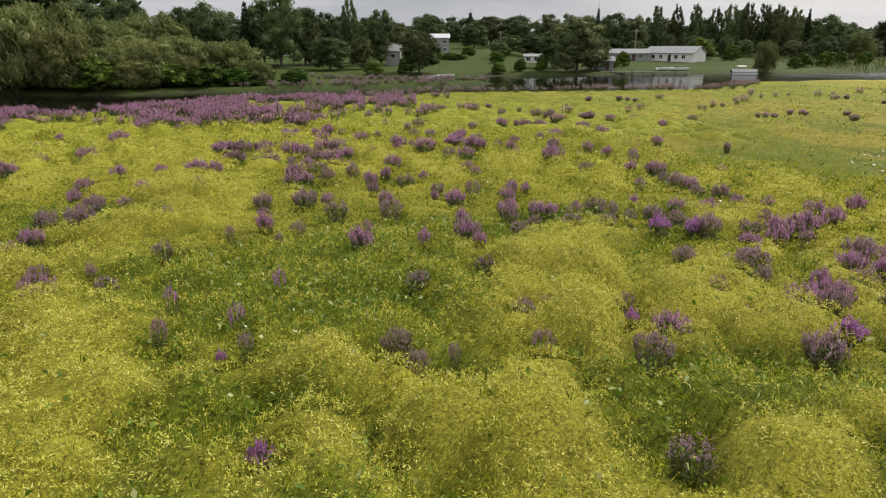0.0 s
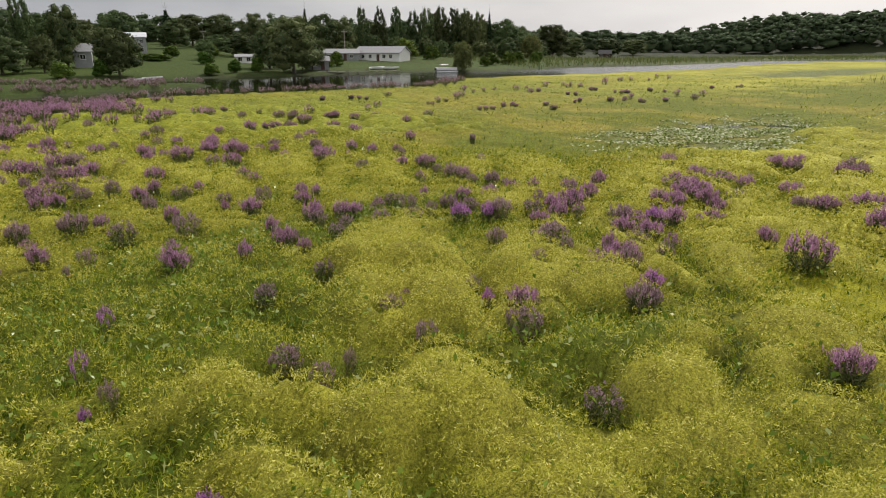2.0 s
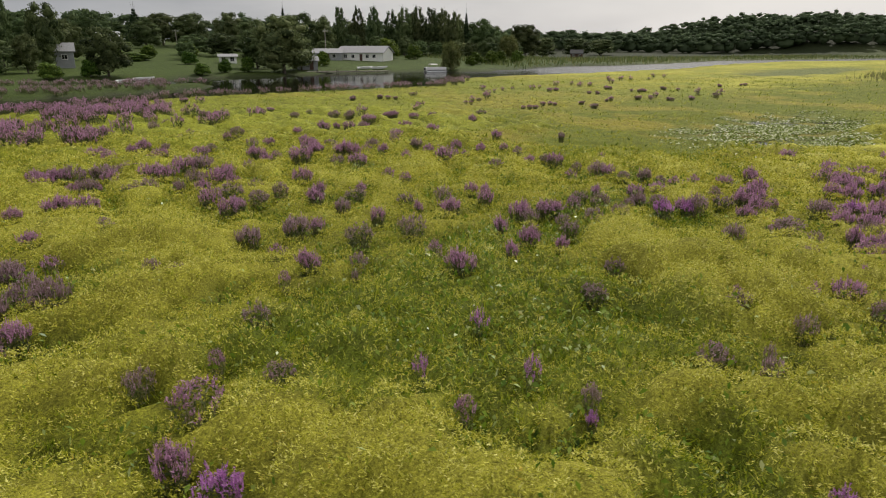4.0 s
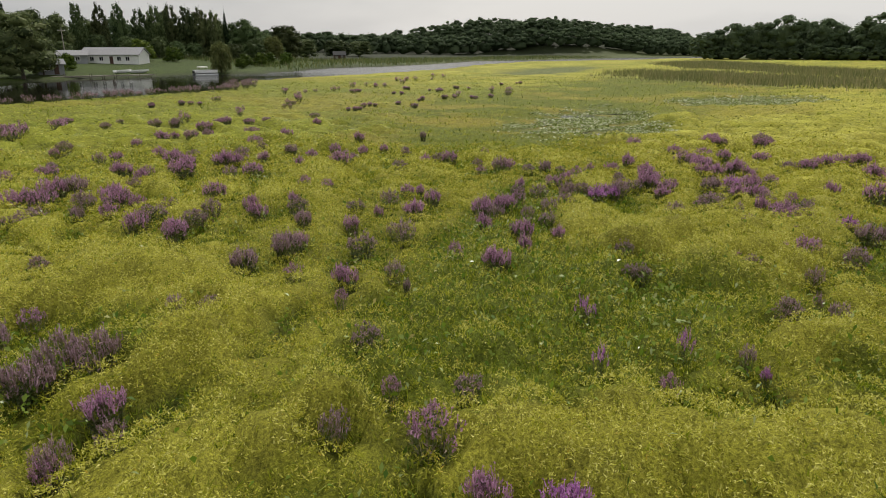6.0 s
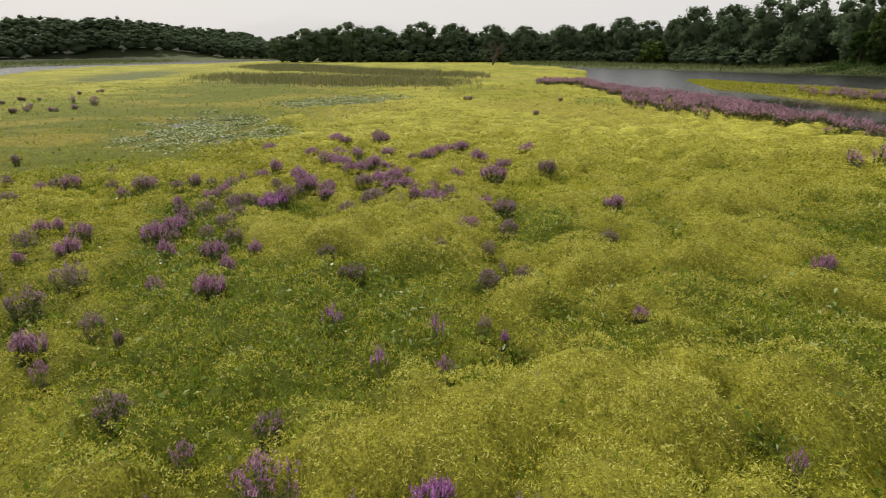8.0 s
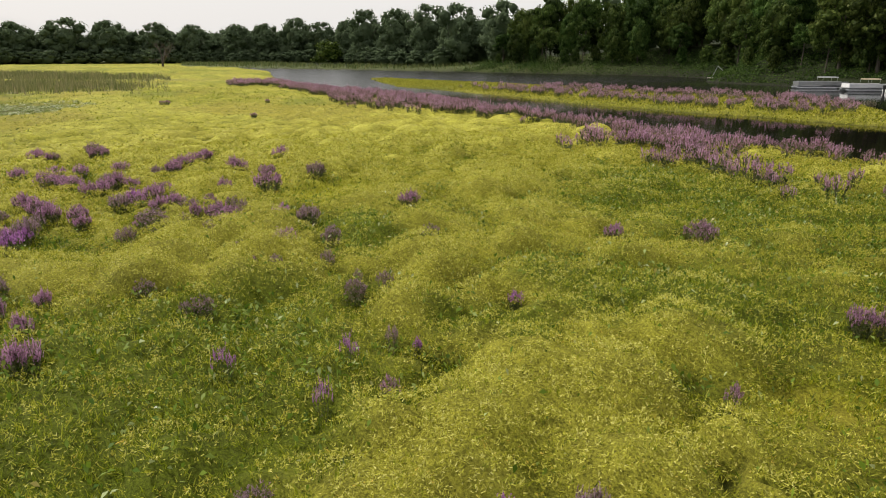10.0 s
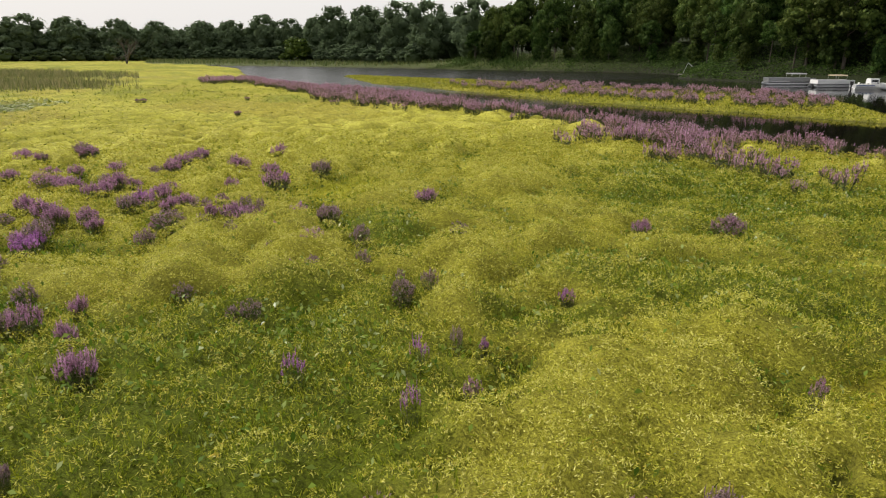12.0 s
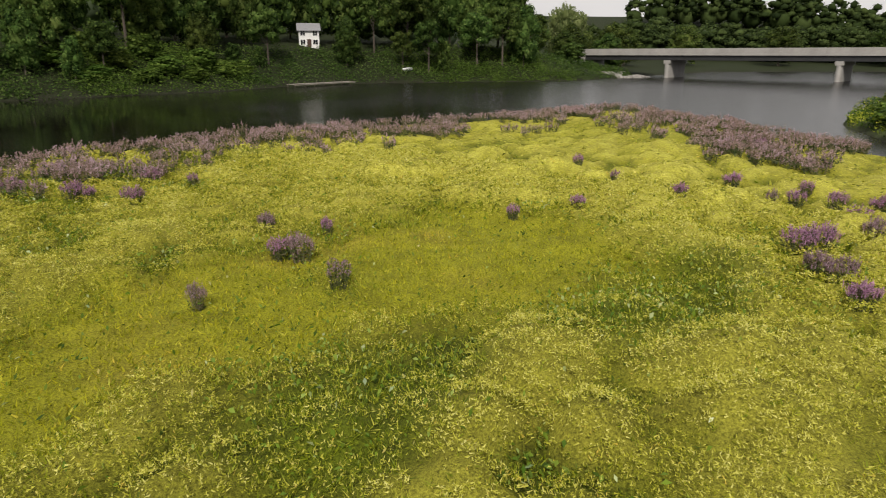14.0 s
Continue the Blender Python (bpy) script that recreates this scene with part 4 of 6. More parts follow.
def far_cover():
    """Coarser tufts further off, where single leaves can't be told apart."""
    def keep(x, y, k):
        d = np.hypot(x + 8, y - 9)
        return (d > 23) * yellowness(x, y, k) * np.clip(1.3 - d / 90, .1, 1)
    P, k = scatter(800000, keep, (-75, -24), (110, 112))
    n = len(P)
    w, side = draped(P, 5, 60, .35)
    L = rng.uniform(.10, .22, (n, 1))
    P[:, 2] += rng.uniform(-.06, .05, n)
    v, f = slips(P, w * L, side * L * .45)
    ob = stuff("distant_yellow_plants", v, f, YELLOW_LEAF, "yellow-green marsh plants in tufts farther out", "marsh plants")
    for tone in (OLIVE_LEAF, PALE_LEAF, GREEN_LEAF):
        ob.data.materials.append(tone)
    # height picks the tint here too, with broad patches on top
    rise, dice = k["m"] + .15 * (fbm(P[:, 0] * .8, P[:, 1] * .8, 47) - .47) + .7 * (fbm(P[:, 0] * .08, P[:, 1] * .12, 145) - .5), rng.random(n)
    # northern tufts shift to green leaves, as part of that painted dimming
    ob.data.polygons.foreach_set("material_index", np.where(rng.random(n) < .7 * north_dimness(P[:, 0], P[:, 1]), 3, np.where(dice < step(.45, .9, rise) * .35, 2, np.where(dice > step(.2, .6, rise), 1, 0))).astype(np.int32))
    P, k = scatter(150000, lambda x, y, k: (np.hypot(x + 8, y - 9) > 26) * (1 - yellowness(x, y, k)) * (1 - .8 * k["meadow"]) * (1 - k["pads"]) * (k["wet"] > 0) * .5, (-75, -24), (110, 112))
    n2 = len(P)
    w = ways(n2, 25, 80)
    L = rng.uniform(.14, .3, (n2, 1))
    v, f = slips(P, w * L, across(w) * L * .4)
    stuff("distant_green_plants", v, f, GREEN_LEAF, "green marsh plants in tufts farther out", "marsh plants")
    P, k = scatter(110000, lambda x, y, k: (k["isle"] > 0) * 1.0, (18, -62), (140, -20))
    n3 = len(P)
    w = ways(n3, 15, 75)
    L = rng.uniform(.14, .34, (n3, 1))
    v, f = slips(P, w * L, across(w) * L * .35)
    stuff("island_plants", v, f, OLIVE_LEAF, "yellow-green plants covering the low river island", "marsh plants")
    return n + n2 + n3


def arrowheads():
    """Broad upright leaves on stalks, some tinted pale to stand for sky sheen."""
    def keep(x, y, k):
        low = step(.20, .04, k["m"])
        return (.04 + .5 * low + .46 * k["green"]) * (.25 + .75 * step(.42, .6, fbm(x * .5, y * .5, 90))) * (1 - .9 * k["meadow"]) * (k["wet"] > 1) * (1 - k["pads"])
    P, k = scatter(260000, keep, (-34, -20), (24, 34), 31)
    n = len(P)
    P[:, 2] += rng.uniform(.08, .34, n)
    w = ways(n, 0, 80)
    L = rng.uniform(.06, .16, (n, 1))
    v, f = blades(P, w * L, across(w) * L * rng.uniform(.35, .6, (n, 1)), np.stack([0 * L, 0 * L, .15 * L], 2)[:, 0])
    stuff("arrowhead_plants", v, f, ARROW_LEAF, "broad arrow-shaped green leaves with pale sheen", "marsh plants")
    P, k = scatter(200000, lambda x, y, k: step(.16, .02, k["m"]) * (.15 + .85 * step(.48, .62, fbm(x * .55, y * .55, 95))) * (k["wet"] > 1) * (1 - k["meadow"] * .8) * (1 - k["pads"]), (-34, -20), (24, 34), 30)
    m = len(P)
    w = ways(m, 5, 70)
    L = rng.uniform(.07, .17, (m, 1))
    P[:, 2] += rng.uniform(0, .14, m)
    v, f = blades(P, w * L, across(w) * L * .42)
    stuff("dark_leafy_plants", v, f, DOCK_LEAF, "dark green broad-leaved plants in gaps of the cover", "marsh plants")
    return n + m


def western_flat():
    """Rank growth on the low point by the bridge."""
    P, k = scatter(260000, lambda x, y, k: (k["north"] > -.3) * (k["north"] < 22) * (.3 + .7 * step(.36, .56, fbm(x * .3, y * .3, 130))), (-150, -6), (-58, 40))
    P[:, 2] += rng.uniform(0, .9, len(P)) ** 1.5 * (.4 + 1.6 * fbm(P[:, 0] * .25, P[:, 1] * .25, 131))
    w = ways(len(P), 0, 75)
    L = rng.uniform(.1, .28, (len(P), 1))
    v, f = slips(P, w * L, across(w) * L * .5)
    ob = stuff("western_bank_plants", v, f, GREEN_LEAF, "rank green and olive growth on a low river point", "marsh plants")
    ob.data.materials.append(SHRUB)
    ob.data.polygons.foreach_set("material_index", (fbm(P[:, 0] * .2, P[:, 1] * .2, 132) + rng.normal(size=len(P)) * .06 > .36).astype(np.int32))
    return len(P)


def lily_pads():
    P, k = scatter(300000, lambda x, y, k: np.clip(k["pads"] * 1.2 - .05, 0, 1) * step(.34, .6, fbm(x * .7, y * .9, 81)) * .8, (15, 20), (80, 45))
    n = len(P)
    r = rng.uniform(.04, .09, (n, 1))
    up = unit(rng.normal(size=(n, 3)) * .4 + np.array([0, 0, 1]))
    a = unit(np.cross(up, rng.normal(size=(n, 3)))) * r
    b = np.cross(up, a)
    P[:, 2] = np.maximum(P[:, 2], -.24) + rng.uniform(.02, .14, n)
    ring = [P + a * math.cos(q) + b * math.sin(q) for q in np.linspace(.35, 2 * math.pi - .35, 5)]
    v = np.stack(ring, 1).reshape(-1, 3)
    f = np.arange(len(v)).reshape(-1, 5)
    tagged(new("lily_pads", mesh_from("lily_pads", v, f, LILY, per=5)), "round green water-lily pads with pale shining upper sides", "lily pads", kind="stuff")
    return 3 * n


def rushes():
    P, k = scatter(130000, lambda x, y, k: k["rush"] * (k["wet"] > 0), (70, 15), (300, 120))
    n = len(P)
    w = ways(n, 68, 90)
    L = rng.uniform(.7, 1.5, (n, 1))
    v, f = slips(P, w * L, across(w) * .12)
    stuff("rush_bed", v, f, RUSH, "grey-brown rushes standing in a flooded hollow", "rushes")
    # tall reeds along the eastern flats
    P, k = scatter(60000, lambda x, y, k: ((k["north"] > 0) & (k["north"] < 60) & (x > 95)) * .8 + ((k["south"] > 0) & (k["south"] < 50) & (x > 150)) * .8, (95, -100), (420, 330))
    m = len(P)
    w = ways(m, 78, 90)
    L = rng.uniform(.8, 1.9, (m, 1))
    v, f = slips(P, w * L, across(w) * .3)
    stuff("reed_belt", v, f, REED, "green reeds along the far flat shore", "reeds")
    return n + m


counts = [yellow_cover(), green_cover(), meadow_cover(), far_cover(), arrowheads(), lily_pads(), rushes(), western_flat()]
print("leaves", counts, sum(counts))


# ---- purple loosestrife ----
def loosestrife_parts(seed, stems, bloom, spread, leaves, spikes, size=1.0):
    """A bushy plant 1 m high and 1 m wide: leafy stems below, upright flower spikes above. Gives arrays for leaves and flowers."""
    r = np.random.default_rng(seed)
    a = r.uniform(0, 2 * np.pi, stems)
    rad = np.sqrt(r.uniform(0, 1, stems)) * .5 * spread
    top = np.stack([np.cos(a) * rad, np.sin(a) * rad, r.uniform(.72, 1.0, stems) * np.sqrt(1 - 2.2 * rad ** 2)], 1)
    foot = np.stack([np.cos(a) * rad * .55, np.sin(a) * rad * .55, np.full(stems, -.08)], 1)
    way = top - foot
    sv, _ = slips(foot, way, across(way, r) * .016 * size)
    t = r.uniform(.10, 1 - bloom * .6, (stems, leaves, 1))
    w = ways(stems * leaves, 5, 70, r)
    L = r.uniform(.08, .17, (stems * leaves, 1)) * size
    lv, _ = slips((foot[:, None] + way[:, None] * t).reshape(-1, 3), w * L, across(w, r) * L * .3)
    # each stem carries a few spikes, long and narrow, set with small florets
    n = stems * spikes
    t = 1 - bloom * r.uniform(.25, 1, (stems, spikes, 1)) ** .8
    base = (foot[:, None] + way[:, None] * t).reshape(-1, 3) + r.normal(size=(n, 3)) * np.array([.035, .035, .02]) * size ** .5
    w = unit(ways(n, 55, 90, r) + unit(way).repeat(spikes, 0) * .6)
    L = bloom * r.uniform(.25, .62, (n, 1))
    s = across(w, r)
    fv, _ = slips(base, w * L, s * .030 * size)
    u = r.uniform(.0, .95, (n, 2, 1))
    e = ways(2 * n, 0, 70, r)
    hv, _ = slips((base[:, None] + (w * L)[:, None] * u).reshape(-1, 3), e * .05 * size, across(e, r) * .032 * size)
    return np.concatenate([sv, lv]), np.concatenate([fv, hv])


def threes(v):
    return np.arange(len(v)).reshape(-1, 3)


def loosestrife(name, seed, stems, bloom, spread, flower, green, label, size=1.0):
    v, fv = loosestrife_parts(seed, int(stems * 1.55), bloom, spread, 12, 6, size)
    ob = thing(name, label, "flowering plant", "loosestrife plants")
    for name, arr, material in (("foliage", v, green), ("bloom", fv, flower)):
        tagged(part(name, mesh_from(name, arr, threes(arr), material, per=3), None, ob), kind="stuff")
    return ob



KINDS = [loosestrife("loosestrife_plant", 11, 34, .34, 1, PURPLE, LOOSE_LEAF, "bushy purple loosestrife in bloom above dark leaves"),
         loosestrife("loosestrife_plant", 12, 30, .30, 1, PURPLE, LOOSE_LEAF, "bushy purple loosestrife in bloom above dark leaves"),
         loosestrife("loosestrife_plant", 13, 36, .34, 1, MAUVE, LOOSE_LEAF, "loosestrife with fading mauve spikes going to seed"),
         loosestrife("loosestrife_plant", 14, 26, .30, .9, BRIGHT, LOOSE_LEAF, "loosestrife with fresh bright purple flower spikes"),
         loosestrife("loosestrife_plant", 15, 30, .30, 1, MAUVE, GREY_LEAF, "loosestrife with fading mauve spikes going to seed")]
GREYS = [loosestrife("loosestrife_plant", 21, 34, .14, 1, MAUVE, GREY_LEAF, "grey-green loosestrife bush with very few flowers"),
         loosestrife("loosestrife_plant", 22, 30, .10, 1, MAUVE, LOOSE_LEAF, "dark green loosestrife bush with very few flowers")]
SPIKE = loosestrife("loosestrife_plant", 31, 9, .34, .8, BRIGHT, LOOSE_LEAF, "slender upright loosestrife with a bright purple tip", .8)
THIN = [loosestrife("loosestrife_plant", 41, 20, .24, 1, MAUVE, GREY_LEAF, "thin grey-green loosestrife with faded mauve tips"),
        loosestrife("loosestrife_plant", 42, 18, .20, 1, PURPLE, GREY_LEAF, "thin grey-green loosestrife with few purple tips")]
THIN = [loosestrife("loosestrife_plant", 41, 20, .24, 1, MAUVE, GREY_LEAF, "thin grey-green loosestrife with faded mauve tips"),
        loosestrife("loosestrife_plant", 42, 18, .20, 1, PURPLE, GREY_LEAF, "thin grey-green loosestrife with few purple tips")]
used = set()


def plant(kind, x, y, w, h):
    m = pose(x, y, ground_at(x, y), 0, 0, rng.uniform(0, 360)) @ Matrix.Diagonal((w * rng.uniform(.9, 1.12), w * rng.uniform(.9, 1.12), h, 1))
    if kind not in used:
        used.add(kind)
        kind.matrix_basis = m
        kind["first"] = 1
        return kind
    return copy_from(kind, m)


def clump(kinds, x, y, w, low, rise):
    """One plant, or where the growth is wide several side by side."""
    n = max(1, round(w / .8))
    for i in range(n):
        a, q = rng.uniform(0, 6.28), (0 if n == 1 else w * .42 * math.sqrt(rng.random()))
        each = w if n == 1 else rng.uniform(.6, .95)
        small = 1 - .42 * float(step(36, 58, math.hypot(x + 8, y - 9)))     # stunted plants on the open flats
        plant(kinds[int(rng.integers(len(kinds)))], x + q * math.cos(a), y + q * math.sin(a), each * (1 - .5 * (1 - small)), min(1.2, low + rise * each) * small * rng.uniform(.85, 1.15))


def copy_from(kind, m):
    """copy_thing keeps the first one's scale, so it is taken out here."""
    s = kind.scale
    return copy_thing(kind, m @ Matrix.Diagonal((1 / s[0], 1 / s[1], 1 / s[2], 1)))


for drifts, kinds, low, rise in ((PURPLE_PLANTS, [KINDS[k] for k in (0, 0, 0, 1, 1, 2, 4)], .54, .44), (GREY_PLANTS, GREYS, .52, .40), (BRIGHT_PLANTS, KINDS[3:4], .45, .45), (FADED_PLANTS, THIN, .50, .45)):
    for drift in drifts:
        for x, y, w in drift:
            clump(kinds, x, y, w, low, rise)
for drift in SLENDER_PLANTS:
    for x, y, w in drift:
        plant(SPIKE, x, y, w * 1.1, rng.uniform(.8, .95))

# denser drifts farther off: along the river's edge, in the north-west, on the island
def drift_of(name, flower, count, keep, tall, label, lo, hi, stems=12):
    lib = [loosestrife_parts(100 + s, stems, .45, 1, 4, 3, 1.9) for s in range(5)]
    P, k = scatter(count, keep, lo, hi)
    gv, fv = [], []
    for p, which, turn, s in zip(P, rng.integers(0, 5, len(P)), rng.uniform(0, 6.28, len(P)), rng.uniform(.5, 1.2, len(P))):
        c, q = math.cos(turn), math.sin(turn)
        m = np.array([[c, -q, 0], [q, c, 0], [0, 0, 1]]).T * np.array([s, s, s ** .7 * tall])
        gv.append(lib[which][0] @ m + p)
        fv.append(lib[which][1] @ m + p)
    gv, fv = np.concatenate(gv), np.concatenate(fv)
    stuff(name + "_leaves", gv, threes(gv), LOOSE_LEAF, label + ", the dark leafy stems", "flowering plants")
    stuff(name + "_flowers", fv, threes(fv), flower, label + ", the purple spikes", "flowering plants")
    return len(P)


def strip(lo, hi):
    return lambda d: step(lo - .8, lo + .8, d) * step(hi + 1, hi - 1, d)


def belt_of(inner, extra):
    """Dense at the water, thinning raggedly inland."""
    def density(x, y, k):
        d = k["marsh"]
        hi = inner + extra * step(.34, .62, fbm(x * .13, y * .13, 33))
        clumps = np.maximum(.40 + .60 * step(.40, .54, fbm(x * .35, y * .35, 36)), .85 * step(4.5, 2.5, d))
        return step(.0, .6, d) * np.clip((hi - d) / 3.2 + .35 * clumps, 0, 1) * (d < hi + 2) * clumps * (y < 12) * (y < 4 + .25 * np.abs(x + 30))
    return density


east_belt, west_belt = belt_of(4.5, 7), belt_of(2.6, 9)
n1 = drift_of("river_edge_loosestrife", DUSTY, 8000, lambda x, y, k: east_belt(x, y, k) * step(-22, -8, x), 1.2, "dense belt of purple loosestrife along the river edge", (-25, -26), (118, 8))
n1 += drift_of("western_river_loosestrife", DULL, 4600, lambda x, y, k: west_belt(x, y, k) * step(-8, -22, x), .95, "belt of dusty mauve loosestrife going over at the river edge", (-78, -28), (-6, 8))
n2 = drift_of("north_west_loosestrife", PURPLE, 6400, lambda x, y, k: spots(x, y, [(-18, 62, 16, 12, 40), (-30, 50, 11, 6, 30), (-8, 54, 8, 5, 10), (-45, 47, 10, 6, 20), (-21, 47, 9, 4, 0), (-12, 48, 6, 3, 10)]) * (k["marsh"] > .5) * (.06 + .94 * step(.40, .54, fbm(x * .2, y * .2, 35))), 1.0,
              "broad drift of purple loosestrife", (-60, 38), (8, 86))
n3 = drift_of("north_shore_loosestrife", MAUVE, 3000, lambda x, y, k: strip(.3, 4.5)(k["marsh"]) * (y > 76) * (x < 48) * .8 + strip(.2, 6)(k["north"]) * (x > -30) * (x < 8) * (y > 88) * (y < 121) * .55, 1.05,
              "belt of purple loosestrife along the northern shore", (-30, 74), (50, 122))
n4 = drift_of("middle_loosestrife", PURPLE, 700, lambda x, y, k: spots(x, y, [(13, 55, 9, 2.6, 20), (30, 66, 10, 3, 15), (50, 78, 16, 4, 20), (72, 90, 14, 4, 15), (58, 60, 10, 2.2, 10), (4, 66, 7, 2, 0)]) * (k["marsh"] > 1) * .55, .95,
              "loose drifts of purple loosestrife in the open marsh", (-10, 45), (95, 105))
n5 = drift_of("island_loosestrife", DUSTY, 3400, lambda x, y, k: strip(2.0, 11)(k["isle"]) * step(92, 70, x) * step(27, 34, x) * .8, 1.1, "purple loosestrife on the low river island", (18, -64), (140, -20))
print("drifts", n1, n2, n3, n4, n5)


# ---- trees ----
def ball_of(subdivisions):
    bm = bmesh.new()
    bmesh.ops.create_icosphere(bm, subdivisions=subdivisions, radius=1)
    bm.verts.ensure_lookup_table()
    v, f = np.array([p.co[:] for p in bm.verts]), np.array([[p.index for p in q.verts] for q in bm.faces])
    bm.free()
    return v, f


KNOB_V, KNOB_F = ball_of(1)


def knobs(r, lobes, shrink):
    """Rough inner masses of foliage, one to each lobe (x, y, z, rx, rz), that close the crown behind its leaves."""
    lb = np.array(lobes)
    n = len(KNOB_V)
    v = KNOB_V[None] * r.uniform(.62, 1.15, (len(lb), n, 1)) * lb[:, None, [3, 3, 4]] * shrink + lb[:, None, :3]
    f = KNOB_F[None] + np.arange(len(lb))[:, None, None] * n
    return v.reshape(-1, 3), f.reshape(-1, 3)


def lobe_leaves(r, lb, s, hang, ragged=.42):
    """Leaf clumps on the outside of lobes, one to each row of lb, turned mostly outward."""
    n = len(lb)
    u = unit(r.normal(size=(n, 3)) + np.array([0, 0, .25]))
    p = lb[:, :3] + u * r.uniform(.8, 1.22, (n, 1)) * lb[:, [3, 3, 4]]
    face = unit(u + r.normal(size=u.shape) * ragged)
    w = unit(unit(np.cross(face, r.normal(size=u.shape))) - np.array([0, 0, hang]))
    L = r.uniform(.5, 1.4, (n, 1)) * s
    return p, w * L, unit(np.cross(w, face)) * L * (.85 if hang < 1 else .34)


def crown_mesh(name, r, n, lobes, s, material, hang=0.0):
    lb = np.array(lobes)
    size = lb[:, 3] * (lb[:, 3] + lb[:, 4])
    pick = r.choice(len(lb), 3 * n, p=size / size.sum())
    p, w, side = lobe_leaves(r, lb[pick], s, hang)
    buried = (((p[:, None] - lb[None, :, :3]) / lb[None][:, :, [3, 3, 4]]) ** 2).sum(2).min(1) < .62
    keep = np.nonzero(~buried)[0][:n]
    p, w, side = p[keep], w[keep], side[keep]
    v, f = slips(p - w * .5, w, side)
    kv, kf = knobs(r, lobes, .86)
    return mesh_from(name, np.concatenate([v, kv]), np.concatenate([f, kf + len(v)]), material, per=3)


def trunk_mesh(r, h, rad, fork, limbs, reach):
    bm = bmesh.new()
    lean = Vector((r.uniform(-.03, .03), r.uniform(-.03, .03), 0))
    top = Vector((0, 0, h * fork)) + lean * h
    add_rod(bm, (0, 0, -.04), Vector((0, 0, h * fork * .5)) + lean * h * .4, rad * 1.25, rad * .85, 8)
    add_rod(bm, Vector((0, 0, h * fork * .5)) + lean * h * .4, top, rad * .85, rad * .6, 8)
    for _ in range(limbs):
        a, z = r.uniform(0, 6.28), r.uniform(.55, 1.0)
        start = top * z
        end = start + Vector((math.cos(a) * reach, math.sin(a) * reach, h * r.uniform(.15, .4)))
        add_rod(bm, start, end, rad * .42, rad * .08, 5)
    add_rod(bm, top, top + Vector((0, 0, h * .35)), rad * .6, rad * .1, 6)
    return bm


def tree_model(kind, seed, leaves):
    """A tree 1 unit high whose crown is 1 unit wide, to be stretched to its size."""
    r = np.random.default_rng(seed)
    if kind == "round":
        lobes = [(0, 0, .56, .30, .34), (0, 0, .3, .28, .2)]
        for i in range(22):
            a, z = 2.4 * i + r.uniform(-.5, .5), .14 + .74 * (i + r.uniform(-.4, .4)) / 22
            q = .36 * math.sqrt(max(0.05, 1 - ((z - .46) / .5) ** 2)) * r.uniform(.75, 1.05)
            lobes.append((math.cos(a) * q, math.sin(a) * q, z, r.uniform(.10, .17), r.uniform(.08, .12)))
        for i in range(4):
            lobes.append((r.uniform(-.14, .14), r.uniform(-.14, .14), r.uniform(.84, .93), r.uniform(.07, .12), r.uniform(.05, .08)))
        return lobes, trunk_mesh(r, 1, .022, .45, 6, .3), .040, CROWN, 0.0
    if kind == "willow":
        lobes = [(0, 0, .56, .28, .34), (0, 0, .25, .34, .24)]
        for i in range(24):
            a, z = 2.4 * i + r.uniform(-.5, .5), .12 + .78 * i / 24
            q = .38 * math.sqrt(max(.08, 1 - ((z - .40) / .55) ** 2)) * r.uniform(.7, 1.05)
            lobes.append((math.cos(a) * q, math.sin(a) * q, z, r.uniform(.09, .15), r.uniform(.10, .17)))
        return lobes, trunk_mesh(r, 1, .03, .4, 6, .28), .062, WILLOW, 1.4
    if kind == "poplar":
        lobes = []
        for i in range(34):
            z = .08 + .88 * i / 34
            q = .30 * math.sin(math.pi * min(.97, z * .8 + .16)) ** .8
            a = 2.4 * i + r.uniform(-.6, .6)
            lobes.append((math.cos(a) * q, math.sin(a) * q, z, r.uniform(.10, .20) * (1.2 - .85 * z), r.uniform(.05, .09)))
        lobes.append((0, 0, .45, .2, .38))
        return lobes, trunk_mesh(r, 1, .016, .7, 5, .12), .042, HAZED_SHORE_CROWN, 0.0
    if kind == "spruce":
        lobes = [(0, 0, .4, .16, .34)]
        for i in range(13):
            z = .10 + .86 * i / 13
            for j in range(5):
                a, q = 1.257 * j + 2 * i + r.uniform(-.3, .3), .34 * (1.02 - z) * r.uniform(.8, 1.1)
                lobes.append((math.cos(a) * q, math.sin(a) * q, z, .16 * (1.12 - z), .035))
        return lobes, trunk_mesh(r, 1, .016, .8, 3, .1), .040, SPRUCE, .6
    if kind == "tall":
        lobes = [(0, 0, .72, .26, .2)]
        for i in range(17):
            a, z = 2.4 * i + r.uniform(-.5, .5), .46 + .48 * i / 17
            q = .38 * math.sqrt(max(.08, 1 - ((z - .66) / .36) ** 2)) * r.uniform(.7, 1.05)
            lobes.append((math.cos(a) * q, math.sin(a) * q, z, r.uniform(.10, .17), r.uniform(.05, .085)))
        return lobes, trunk_mesh(r, 1, .022, .6, 7, .3), .040, CROWN, 0.0
    lobes = [(0, 0, .36, .32, .34)]
    for i in range(11):
        a, z = 2.4 * i + r.uniform(-.4, .4), .15 + .66 * i / 11
        q = .36 * (1.15 - z)
        lobes.append((math.cos(a) * q, math.sin(a) * q, z, r.uniform(.12, .19), r.uniform(.10, .16)))
    return lobes, trunk_mesh(r, 1, .025, .35, 5, .3), .075, SHRUB, 0.0


